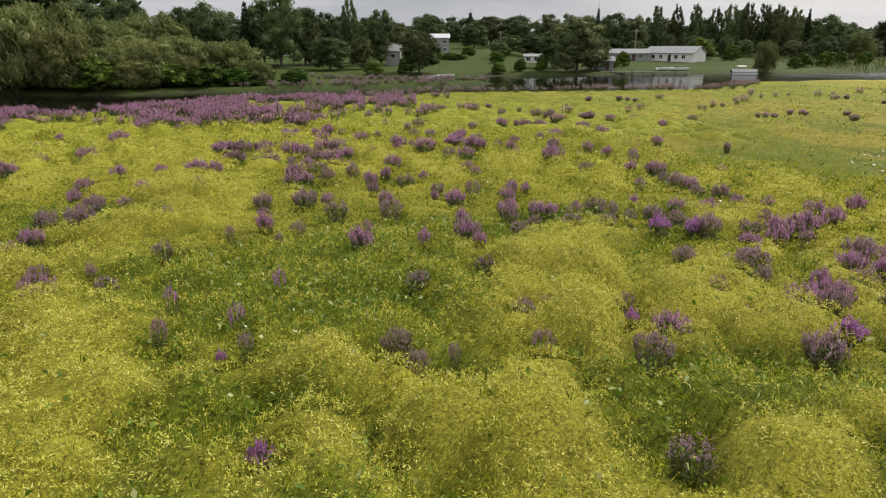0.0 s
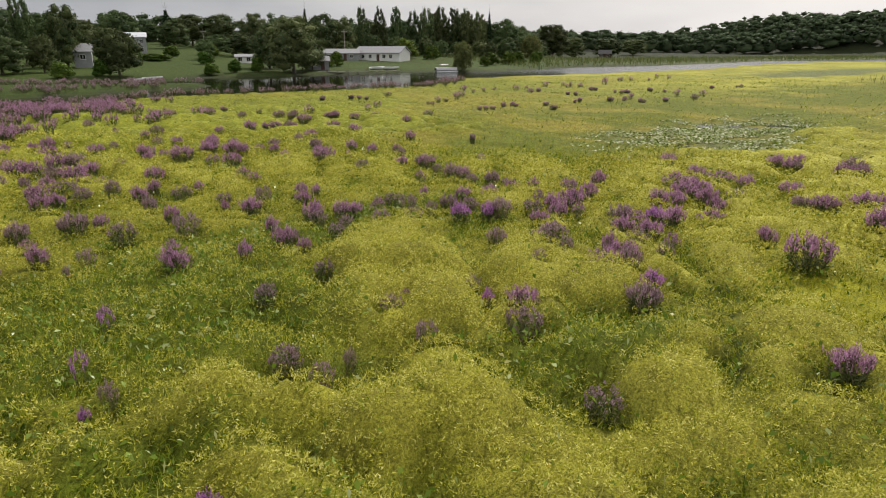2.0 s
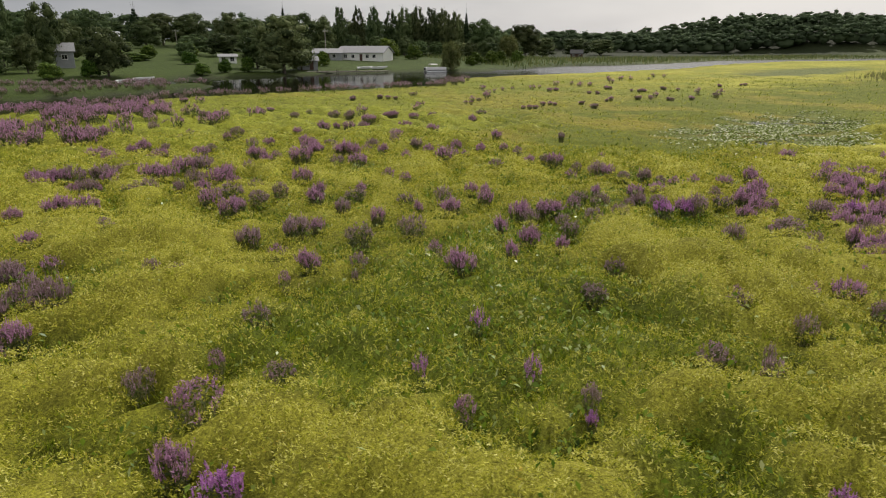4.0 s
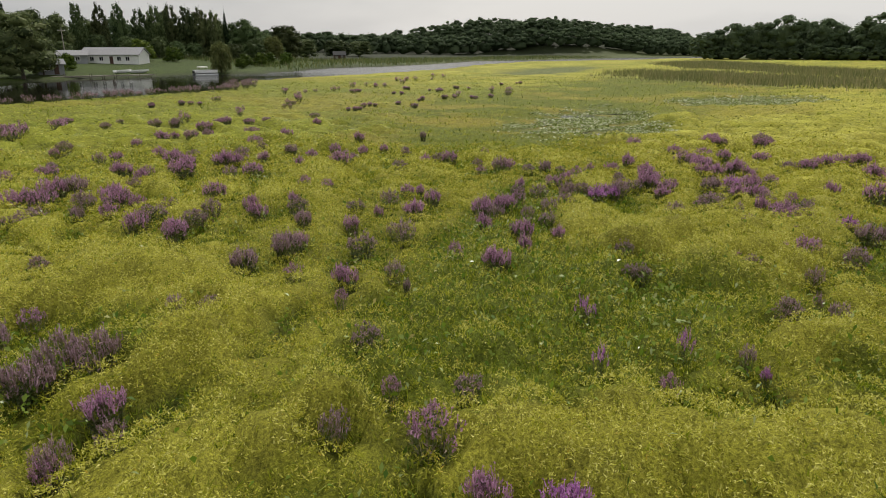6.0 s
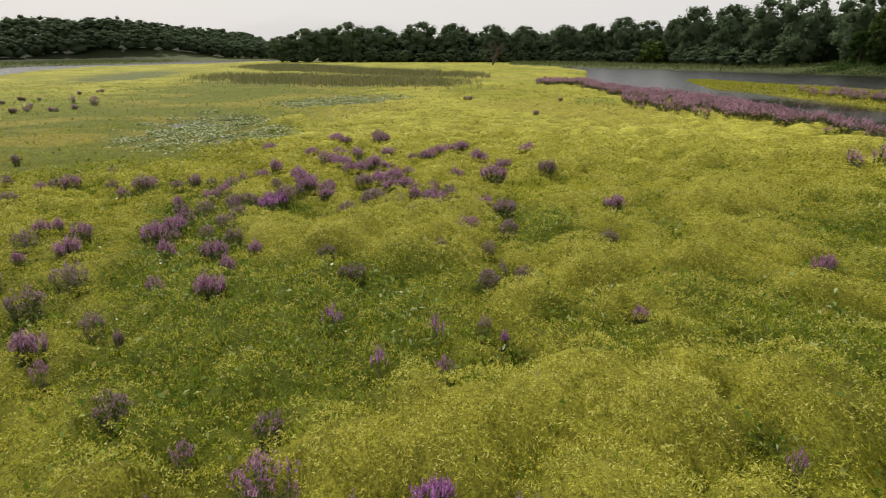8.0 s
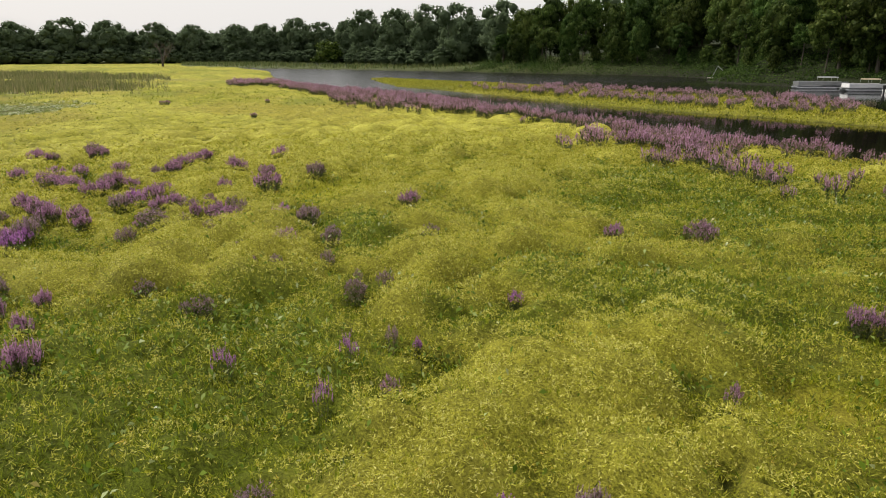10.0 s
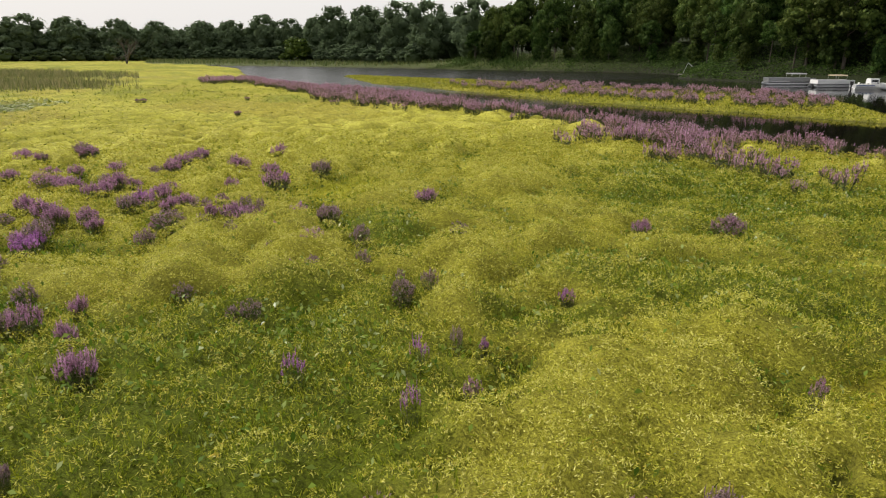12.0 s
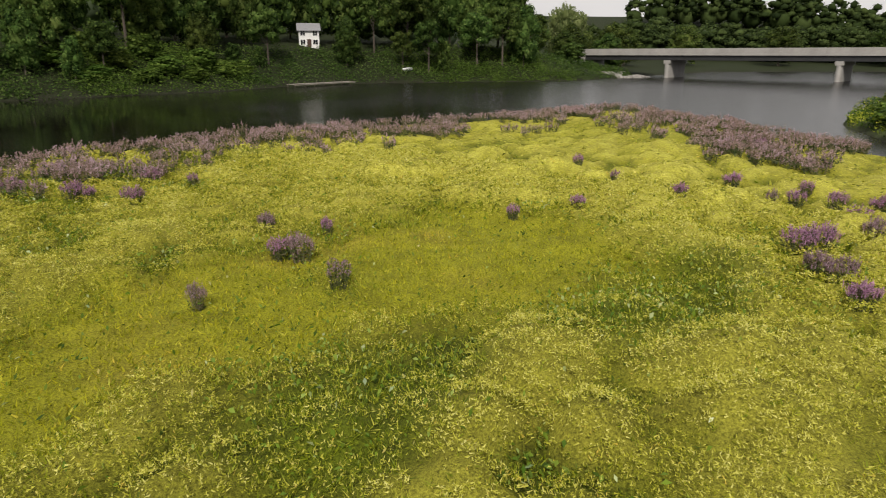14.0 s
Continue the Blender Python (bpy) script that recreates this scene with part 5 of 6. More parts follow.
TREE_WORDS = {"round": ("broadleaf_tree", "tall dark green broadleaf tree on the river bank", "tree"), "willow": ("willow_tree", "rounded grey-green willow with drooping twigs by the water", "tree"),
              "poplar": ("poplar_tree", "slim upright poplar in a dark row", "tree"), "spruce": ("spruce_tree", "dark pointed spruce standing among broadleaf trees", "tree"),
              "tall": ("shore_tree", "tall leafy tree with a high crown over the river bank", "tree"),
              "shrub": ("shrub", "rounded light green shrub on the bank", "shrub")}
MODELS = {}


def tree_library(kind, leaves, seeds, fine=1.0, tint=None):
    made = []
    for s in seeds:
        lobes, bm, leaf_size, material, hang = tree_model(kind, s, leaves)
        trunk = bpy.data.meshes.new("trunk")
        bm.to_mesh(trunk)
        bm.free()
        trunk.materials.append(BARK)
        made.append((crown_mesh("crown", np.random.default_rng(s + 500), leaves, lobes, leaf_size * fine, tint or material, hang), trunk))
    return made


for kind, leaves, seeds in (("round", 3400, (1, 2, 3, 4)), ("willow", 4600, (5, 6, 7)), ("poplar", 3000, (8, 9, 10)), ("spruce", 2600, (10,)), ("shrub", 1500, (11, 12)), ("tall", 2800, (13, 14))):
    MODELS[kind] = tree_library(kind, leaves, seeds)
MODELS["shore_round"] = tree_library("round", 2600, (31, 32, 33, 34), .95, HAZED_SHORE_CROWN)
MODELS["far_round"] = tree_library("round", 1400, (21, 22, 23), 1.15, HAZED_FAR_CROWN)
MODELS["low_round"] = tree_library("round", 1300, (41, 42), 1.4, CROWN)


def tree(kind, x, y, top, radius, model=None, group="trees round the marsh"):
    base = ground_at(x, y)
    crown, trunk = MODELS[model or kind][int(rng.integers(len(MODELS[model or kind])))]
    name, label, cat = TREE_WORDS[kind]
    h = max(2.0, top - base)
    ob = thing(name, label, cat, group, pose(x, y, base, 0, 0, rng.uniform(0, 360)) @ Matrix.Diagonal((2.1 * radius, 2.1 * radius, h * 1.02, 1)))
    part("trunk", trunk, None, ob)
    part("crown", crown, None, ob)
    return ob


# places (x, y), height of the top over the water, half width
for x, y, top, w in [(-55, 86, 10.3, 5), (-48, 86, 7.6, 4.2), (-40, 89, 6.0, 3.6), (-59, 102, 11.7, 6), (-49, 98, 9.2, 5.4), (-47, 110, 10.4, 7), (-38, 97, 7, 4.2), (-31, 101, 6.4, 4.2), (-64, 92, 11, 6), (73, 153, 6.9, 2.7), (135, 220, 9.9, 4.3), (-216, -113, 20.9, 7.7), (-68, 78, 9, 5)]:
    tree("willow", x, y, top, w)
for x, y, top, w in [(-44, 86, 4.6, 3.4), (-33, 93, 3.9, 3), (-37, 91, 4, 3.2), (-29, 95, 3.2, 2.7), (-52, 87, 4.2, 3), (-34, 97, 3.6, 2.9), (8, 210, 6.7, 2.6), (3, 190, 4.2, 4.8), (77, 201, 9.2, 4), (328, -59, 13.1, 8.3), (-22, 99, 2.8, 2.4), (1, -105.5, 7.6, 2), (6.5, -106, 7.4, 2.2), (-2, -106, 8, 2.4), (48, -100, 6.4, 2.2), (41, -101.5, 7, 1.8), (-66, 9, 1.8, 1.6), (-72, 7, 2.2, 2), (-80, 6, 2.4, 2.4), (-88, 5, 2.2, 2.2), (-96, 6, 2.8, 2.6)]:
    tree("shrub", x, y, top, w)
for x, y, h, w in [(-57, 88, 5, 4), (-50, 87, 4, 3.6), (-46, 89, 5, 3.6), (-41, 88, 4, 3.4), (-36, 93, 4, 3), (-27, 97, 3.4, 3), (-60, 94, 8, 5), (-53, 93, 7, 5), (-43, 94, 6, 4.4), (-35, 101, 5.5, 4)]:
    tree("willow", x, y, ground_at(x, y) + h, w)
for x, y, h, w in [(-14, 136, 3, 3), (-8, 141, 3.4, 2.6), (12, 146, 2.6, 2.6), (17, 149, 3, 2.4), (22, 150, 3.6, 2.4), (42, 166, 3, 2.6), (46, 172, 4, 3), (86, 165, 3, 2.6), (92, 172, 4, 3.4), (100, 176, 4.4, 3.6), (108, 184, 4, 3.6), (116, 186, 4.4, 3.4), (18, 205, 5, 4), (45, 205, 5, 3.6), (-2, 178, 4.4, 3.4), (14, 176, 3.4, 3), (84, 196, 5, 4)]:
    tree("shrub", x, y, ground_at(x, y) + h, w * .7)
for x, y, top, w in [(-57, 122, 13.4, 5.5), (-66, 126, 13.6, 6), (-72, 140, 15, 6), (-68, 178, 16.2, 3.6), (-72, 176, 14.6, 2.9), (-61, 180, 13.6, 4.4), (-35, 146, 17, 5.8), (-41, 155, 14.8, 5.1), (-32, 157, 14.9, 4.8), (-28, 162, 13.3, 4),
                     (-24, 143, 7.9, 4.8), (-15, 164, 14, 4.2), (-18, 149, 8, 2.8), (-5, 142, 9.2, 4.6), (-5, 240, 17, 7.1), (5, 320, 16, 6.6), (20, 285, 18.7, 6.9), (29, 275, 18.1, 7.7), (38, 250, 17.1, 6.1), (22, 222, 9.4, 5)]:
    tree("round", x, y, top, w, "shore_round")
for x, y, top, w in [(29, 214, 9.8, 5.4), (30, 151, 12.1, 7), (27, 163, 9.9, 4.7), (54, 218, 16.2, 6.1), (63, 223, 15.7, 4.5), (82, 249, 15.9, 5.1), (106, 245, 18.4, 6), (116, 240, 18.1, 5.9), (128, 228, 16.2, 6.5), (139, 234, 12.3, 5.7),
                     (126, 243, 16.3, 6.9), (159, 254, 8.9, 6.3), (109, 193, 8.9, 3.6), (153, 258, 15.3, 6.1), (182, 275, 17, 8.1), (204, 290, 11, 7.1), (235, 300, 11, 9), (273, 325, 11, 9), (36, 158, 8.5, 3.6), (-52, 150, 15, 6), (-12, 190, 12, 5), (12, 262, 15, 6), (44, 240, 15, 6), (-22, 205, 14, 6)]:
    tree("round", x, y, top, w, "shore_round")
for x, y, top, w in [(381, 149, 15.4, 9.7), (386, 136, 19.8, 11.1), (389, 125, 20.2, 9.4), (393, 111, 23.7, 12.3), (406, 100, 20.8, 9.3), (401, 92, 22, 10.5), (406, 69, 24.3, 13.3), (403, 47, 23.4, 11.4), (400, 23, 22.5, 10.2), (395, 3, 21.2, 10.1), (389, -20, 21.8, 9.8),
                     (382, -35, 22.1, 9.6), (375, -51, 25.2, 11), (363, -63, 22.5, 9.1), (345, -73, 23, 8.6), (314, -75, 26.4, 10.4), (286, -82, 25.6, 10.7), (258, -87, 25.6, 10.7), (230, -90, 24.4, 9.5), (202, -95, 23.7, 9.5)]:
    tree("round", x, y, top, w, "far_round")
for x, y, top, w in [(-42, 146, 15.3, 2.9), (12, 300, 20.8, 4.9), (51, 226, 18.5, 2.2), (123, 231, 18.8, 2.2)]:
    tree("spruce", x, y, top, w)
for x, y, top, w in [(-23, 168, 17.2, 3.2), (72, 231, 19, 3.4), (78, 229, 18.9, 3.3), (87, 236, 19.8, 3.4), (93, 234, 18.4, 3.8), (97, 232, 19.5, 4.1), (104, 235, 20.2, 4.2), (109, 233, 19.7, 4.1), (113, 230, 19.2, 4.1), (119, 232, 18.5, 4)]:
    tree("poplar", x, y, top, w)

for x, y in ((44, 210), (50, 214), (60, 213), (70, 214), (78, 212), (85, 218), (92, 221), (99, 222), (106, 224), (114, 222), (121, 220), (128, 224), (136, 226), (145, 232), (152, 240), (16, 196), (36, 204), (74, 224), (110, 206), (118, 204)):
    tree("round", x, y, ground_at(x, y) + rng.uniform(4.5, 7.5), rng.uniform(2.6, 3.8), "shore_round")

# the wooded bluff: rows of trees behind the southern shore
SHORE = [(-168, -72), (-143, -70), (-128, -77), (-102, -94), (-81, -94), (-69, -89), (-55, -89), (-41, -88), (-29, -94), (-16, -100), (2, -103), (22, -104), (40, -99), (62, -97), (80, -98), (96, -97), (110, -111), (130, -112), (152, -100), (190, -82)]
CLEAR = [(44, -98, 6), (2, -106, 7), (17, -97, 4), (-37, -106, 5), (-36, -98, 4), (-102, -105, 5), (-97, -99, 5), (-93, -93, 3.5), (40, -96, 5), (11, -97, 4), (-62, -90, 5), (-72, -88, 4)]


def along(points, spacing):
    for (ax, ay), (bx, by) in zip(points, points[1:]):
        n = max(1, round(math.hypot(bx - ax, by - ay) / spacing))
        for i in range(n):
            yield ax + (bx - ax) * (i + .5) / n, ay + (by - ay) * (i + .5) / n


for back, spacing, tall in ((.3, 5.5, (3.5, 6.5)), (1.5, 8.5, (8, 13)), (9, 8.5, (12, 17)), (19, 10, (15, 20)), (33, 14, (16, 21))):
    for x, y in along(SHORE, spacing):
        x, y = x + rng.uniform(-2.5, 2.5), y - back + rng.uniform(-2, 2)
        if x < -146 or any(math.hypot(x - a, y - b) < c for a, b, c in CLEAR) or (back < 5 and rng.random() < .12) or (back < 1 and rng.random() < .45):
            continue
        h, flat = rng.uniform(*tall), ground_at(x, y)
        high = 1 < back < 12 and rng.random() < .5
        tree("tall" if high else "round", x, y, flat + h, h * rng.uniform(.27, .36), None if 1 < back < 12 else "low_round", "trees of the wooded bluff")
# high crowns that shade the huts and cabins
for x, y, h, w in [(7, -101.5, 14, 5.5), (14, -102.5, 15, 6), (21, -103, 15, 6), (26, -101, 14, 5.5), (33, -102, 15, 5.5), (52, -100, 15, 6), (58, -98, 15, 6), (-1, -116, 16, 6), (7, -117, 16, 6), (39, -107, 16, 6), (50, -108, 16, 6),
                   (10, -106, 13, 4.5), (65, -97, 14, 6), (73, -98, 15, 6)]:
    tree("tall", x, y, ground_at(x, y) + h, w, None, "trees of the wooded bluff")
for x, y, h, w in [(-46, -92, 2.4, 2.6), (-51, -88, 2.2, 2.8), (-55, -91, 3.6, 3), (-58, -87, 2.2, 2.6), (-62, -89, 3.4, 3.2), (-66, -87, 2.4, 2.6), (-69, -91, 4, 3.2), (-73, -90, 3, 2.8), (-77, -92, 3.2, 2.8), (-61, -94, 4.4, 3), (-52, -95, 4.2, 3), (51, -97, 2.2, 2)]:
    tree("shrub", x, y, ground_at(x, y) + h, w, None, "shrubs on the bank")
# trees behind the bridge
for x, y, h, w in [(-186, -92, 12, 5), (-196, -84, 13, 5.5), (-205, -98, 11, 5), (-190, -82, 10, 5), (-182, -88, 9, 5), (-170, -84, 8, 4), (-164, -78, 5, 3.4), (-155, -84, 9, 4), (-250, -85, 14, 6), (-275, -60, 14, 7), (-295, -30, 14, 7), (-310, 0, 13, 7), (-160, -92, 13, 5), (-150, -80, 9, 4), (-225, -95, 13, 6), (-176, 22, 7, 5), (-168, 10, 5, 4)]:
    tree("round", x, y, ground_at(x, y) + h, w)


def woods(name, places, label, leaves=70, size=1.1, leaf_of=HAZED_FAR_CROWN):
    """Crowded crowns of woods too far off to count: each a handful of lobes under a skin of leaf clumps."""
    r = np.random.default_rng(77)
    n, each = len(places), 12
    rad, tall, rank = np.repeat(places[:, 3], each), np.repeat(places[:, 4], each), np.tile(np.arange(each) / (each - 1), n)
    turn = 2.4 * np.tile(np.arange(each), n) + np.repeat(r.uniform(0, 6.28, n), each)
    off = rad * (.12 + .72 * rank ** .6) * r.uniform(.8, 1.15, n * each)
    centre = np.repeat(places[:, :3], each, 0) + np.stack([np.cos(turn) * off, np.sin(turn) * off, (.90 - .52 * rank + r.normal(size=n * each) * .05) * tall], 1)
    lobes = np.column_stack([centre, rad * r.uniform(.28, .42, n * each), tall * r.uniform(.09, .14, n * each)])
    p, w, side = lobe_leaves(r, np.repeat(lobes, leaves // each, 0), size, 0.0, .75)
    v, f = slips(p - w * .5, w, side)
    trunk = np.column_stack([places[:, :2], places[:, 2] + places[:, 4] * .3, places[:, 3] * .8, places[:, 4] * .34])
    kv, kf = knobs(r, np.concatenate([lobes, trunk]), .96)
    stuff(name, np.concatenate([v, kv]), np.concatenate([f, kf + len(v)]), leaf_of, label, "woods")
    return n


def belt(points, rows, gap, depth_way, rad, tall):
    out = []
    for k in range(rows):
        for x, y in along(points, gap):
            x, y = x + depth_way[0] * k + rng.uniform(-3, 3), y + depth_way[1] * k + rng.uniform(-3, 3)
            out.append((x, y, 0, rng.uniform(*rad), rng.uniform(*tall)))
    out = np.array(out)
    out[:, 2] = sampled(out[:, 0], out[:, 1])[0]
    return out


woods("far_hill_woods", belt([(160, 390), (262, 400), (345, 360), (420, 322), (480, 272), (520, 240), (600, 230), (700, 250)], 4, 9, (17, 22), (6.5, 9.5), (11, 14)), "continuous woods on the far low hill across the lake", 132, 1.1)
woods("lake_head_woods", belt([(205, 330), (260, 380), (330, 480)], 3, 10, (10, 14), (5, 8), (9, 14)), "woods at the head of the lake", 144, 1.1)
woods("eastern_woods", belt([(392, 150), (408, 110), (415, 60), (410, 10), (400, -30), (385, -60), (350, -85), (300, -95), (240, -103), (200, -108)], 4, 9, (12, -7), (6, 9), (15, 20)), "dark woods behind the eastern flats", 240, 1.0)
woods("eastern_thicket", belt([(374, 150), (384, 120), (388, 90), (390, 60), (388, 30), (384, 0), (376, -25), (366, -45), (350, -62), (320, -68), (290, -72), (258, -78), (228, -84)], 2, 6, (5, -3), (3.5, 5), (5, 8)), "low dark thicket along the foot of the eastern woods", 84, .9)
woods("southern_woods", belt([(190, -125), (120, -150), (40, -145), (-40, -150), (-110, -150), (-180, -130)], 3, 10, (0, -14), (6, 8), (15, 21)), "dense woods on top of the southern bluff", 108, 1.1)
# the western and bridge woods take the shade-darkened crown colour
woods("western_woods", belt([(-352, -160), (-370, -130), (-410, -60), (-430, 20), (-380, 120), (-260, 190), (-150, 210), (-90, 200)], 3, 11, (-12, 3), (6, 9), (14, 19)), "woods closing the river valley in the west", 120, 1.2, SHADED_CROWN)
woods("bridge_woods", belt([(-272, -138), (-283, -118), (-300, -70), (-318, -15), (-335, 45), (-360, 110)], 4, 8, (-13, 3), (6, 9), (9, 13)), "dense dark woods behind the road bridge", 480, 1.0, SHADED_CROWN)
woods("northern_woods", belt([(-90, 230), (-40, 290), (20, 340), (70, 300), (110, 275), (160, 300), (220, 330)], 2, 10, (2, 13), (5, 8), (7, 12)), "woods behind the lawns on the northern shore", 240, .9)


def bank_growth(name, material, label, count, where, size, low):
    """Low leafy growth hanging over the water along the southern shore."""
    def keep(x, y, k):
        d = k["south"]
        docks = (x > 0) & (x < 74)
        return np.where(docks, (d > 3.5) & (d < 17), (d > -.6) & (d < 14)) * (.3 + .7 * step(.4, .55, fbm(x * .18, y * .18, 120))) * where(x, y)
    P, k = scatter(count, keep, (-175, -122), (190, -60))
    P[:, 2] += rng.uniform(0, 1, len(P)) ** 1.6 * (1 + 3.2 * fbm(P[:, 0] * .22, P[:, 1] * .22, 121)) * np.clip(k["south"] / 2.5 + .4, .3, 1) * np.where((P[:, 0] > 0) & (P[:, 0] < 74), .55, 1) * low
    w = ways(len(P), -20, 60)
    L = rng.uniform(.6, 1.3, (len(P), 1)) * size
    v, f = slips(P, w * L, across(w) * L * .6)
    stuff(name, v, f, material, label, "shrubs")
    return len(P)


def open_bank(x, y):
    """Open stretches of the bank, their growth coloured light green as if sunlit."""
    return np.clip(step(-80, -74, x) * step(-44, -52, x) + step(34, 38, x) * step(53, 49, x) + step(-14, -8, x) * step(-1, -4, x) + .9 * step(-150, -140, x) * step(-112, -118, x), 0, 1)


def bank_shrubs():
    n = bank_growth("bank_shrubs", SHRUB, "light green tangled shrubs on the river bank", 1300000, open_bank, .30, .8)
    # the rest takes the dark crown colour, painting in shade below the trees
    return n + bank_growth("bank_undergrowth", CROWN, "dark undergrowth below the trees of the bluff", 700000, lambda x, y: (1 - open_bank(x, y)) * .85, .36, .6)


print("bank", bank_shrubs())


def bare_tree():
    r = np.random.default_rng(3)
    bm = bmesh.new()

    def branch(a, way, length, rad, level):
        b = a + way * length
        add_rod(bm, a, b, rad, rad * .55, 5)
        if level < 4:
            for _ in range(3):
                w = (way + Vector(r.normal(size=3)) * .55 + Vector((0, 0, .1))).normalized()
                branch(a + (b - a) * r.uniform(.5, 1), w, length * r.uniform(.55, .8), rad * .5, level + 1)
    for _ in range(4):
        branch(Vector((0, 0, -.05)), Vector((r.uniform(-.6, .6), r.uniform(-.6, .6), 1)).normalized(), 5.5, .3, 1)
    x, y = 292, 19
    ob = thing("bare_tree", "leafless grey tree with many stems on the marsh edge", "tree", m=pose(x, y, ground_at(x, y)) @ Matrix.Diagonal((1.15, 1.15, 1.0, 1)))
    part("limb_frame", bm, BARK, ob)


bare_tree()


# ---- buildings and other made things ----
def turned(x, y, z, rz):
    return pose(x, y, z, 0, 0, rz)


def windows_on(wall, face, spots_list, w, h, depth):
    """Framed windows on the wall that looks along -y (face = its y) or along x."""
    for u, z in spots_list:
        bm = bmesh.new()
        for x0, x1, z0, z1 in ((-w / 2, w / 2, 0, .08), (-w / 2, w / 2, h - .08, h), (-w / 2, -w / 2 + .08, .08, h - .08), (w / 2 - .08, w / 2, .08, h - .08), (-.03, .03, .08, h - .08)):
            add_box(bm, u + x0, face - depth, z + z0, u + x1, face + .02, z + z1)
        win = part("window", bm, WHITE_PAINT, wall, "white-framed window")
        part("pane", box(u - w / 2 + .08, face - .02, z + .08, u + w / 2 - .08, face + .01, z + h - .08), GLASS_DARK, win)


def house(name, label, x, y, rz, length, depth, wall_h, roof_h, wall_mat, roof_mat, wins=(), door=None, sink=.3, over=.4, lift=0.0, chimney=False, pane=1.1):
    """A gabled house, ridge along its own x, with its front towards -y."""
    ob = thing(name, label, "house", m=turned(x, y, ground_at(x, y) + lift, rz))
    L, D = length / 2, depth / 2
    wall = part("wall", prism([(-D, -sink), (D, -sink), (D, wall_h), (0, wall_h + roof_h * .93), (-D, wall_h)], -L, L), wall_mat, ob)
    slope = roof_h / D
    zo = wall_h - over * slope
    roof = part("roof", prism([(-D - over, zo), (0, wall_h + roof_h), (D + over, zo), (D + over, zo + .16), (0, wall_h + roof_h + .18), (-D - over, zo + .16)], -L - over, L + over), roof_mat, ob)
    windows_on(wall, -D, wins, pane, pane, .06)
    if door is not None:
        d = part("door", box(door - .45, -D - .05, 0, door + .45, -D + .02, 2.05, bevel=.01), BROWN_SIDING, wall)
        del d
    if chimney:
        part("chimney", box(L * .3 - .3, .5, wall_h + roof_h * .5, L * .3 + .3, 1.1, wall_h + roof_h + .9), STONE, roof)
    return ob


def wheel(parent, x, y, z, r=.33, w=.2):
    t = part("tyre", rod((x, y - w / 2, z), (x, y + w / 2, z), r, sides=16), BLACK_PLASTIC, parent)
    part("rim", rod((x, y - w / 2 - .01, z), (x, y + w / 2 + .01, z), r * .55, sides=12), ALUMINIUM, t)


def camper(x, y, rz, length=6.5, label="white camper trailer parked on the grass", lift=0.0):
    ob = thing("camper_trailer", label, "trailer", m=turned(x, y, ground_at(x, y) + lift, rz))
    body = part("body", box(-length / 2, -1.15, .5, length / 2, 1.15, 2.85, bevel=.18), WHITE_PAINT, ob)
    part("stripe", box(-length / 2 + .2, -1.165, 1.0, length / 2 - .2, -1.145, 1.16), GREY_SIDING, body, "grey stripe")
    for u in (-length * .3, length * .05, length * .34):
        part("window", box(u - .45, -1.17, 1.5, u + .45, -1.14, 2.15, bevel=.02), GLASS_DARK, body, "dark side window")
    part("door", box(length * .16, -1.17, .6, length * .16 + .65, -1.14, 2.4, bevel=.02), GELCOAT, body)
    for u in (-.4, .45):
        wheel(ob, u, -1.0, .33)
        wheel(ob, u, 1.0, .33)
    part("tow_bar", rod((length / 2, 0, .5), (length / 2 + 1.1, 0, .45), .05), STEEL_DARK, ob)
    return ob


def car(x, y, rz, paint, label):
    ob = thing("car", label, "car", m=turned(x, y, ground_at(x, y), rz))
    body = part("body", prism([(-.85, .3), (.85, .3), (.88, .6), (.82, .88), (-.82, .88), (-.88, .6)], -2.15, 2.15), paint, ob)
    part("cabin", prism([(-.78, .88), (.78, .88), (.6, 1.42), (-.6, 1.42)], -1.3, .7), GLASS_DARK, body)
    part("roof", box(-1.15, -.58, 1.42, .55, .58, 1.47, bevel=.02), paint, body)
    for u in (-1.35, 1.35):
        wheel(ob, u, -.8, .32)
        wheel(ob, u, .8, .32)
    for v in (-.6, .6):
        part("headlight", box(2.14, v - .16, .6, 2.19, v + .16, .75, bevel=.02), GELCOAT, body)
    return ob


def hull_mesh(length, beam, height):
    """A boat's hull open at the top: sections from the square stern to the raked bow."""
    bm = bmesh.new()
    rings = []
    for t in np.linspace(0, 1, 9):
        x = -length / 2 + length * t
        b = beam / 2 * (1 - max(0, (t - .45) / .55) ** 2.2) + .02
        keel = -.18 + .55 * max(0, (t - .6) / .4) ** 2
        top = height * (.86 + .25 * t ** 2)
        pts = [(x, -b, top), (x, -b * .96, top * .55), (x, -b * .72, keel + .12), (x, 0, keel), (x, b * .72, keel + .12), (x, b * .96, top * .55), (x, b, top),
               (x, b - .1 if b > .15 else b * .4, top), (x, (b - .1 if b > .15 else b * .4) * .9, .2 + max(keel, 0)), (x, -(b - .1 if b > .15 else b * .4) * .9, .2 + max(keel, 0)), (x, -(b - .1 if b > .15 else b * .4), top)]
        rings.append([bm.verts.new(p) for p in pts])
    for r0, r1 in zip(rings, rings[1:]):
        for k in range(len(r0)):
            bm.faces.new((r0[k], r0[(k + 1) % len(r0)], r1[(k + 1) % len(r0)], r1[k]))
    bm.faces.new(rings[0][::-1])
    bm.faces.new(rings[-1])
    bmesh.ops.recalc_face_normals(bm, faces=bm.faces)
    return bm


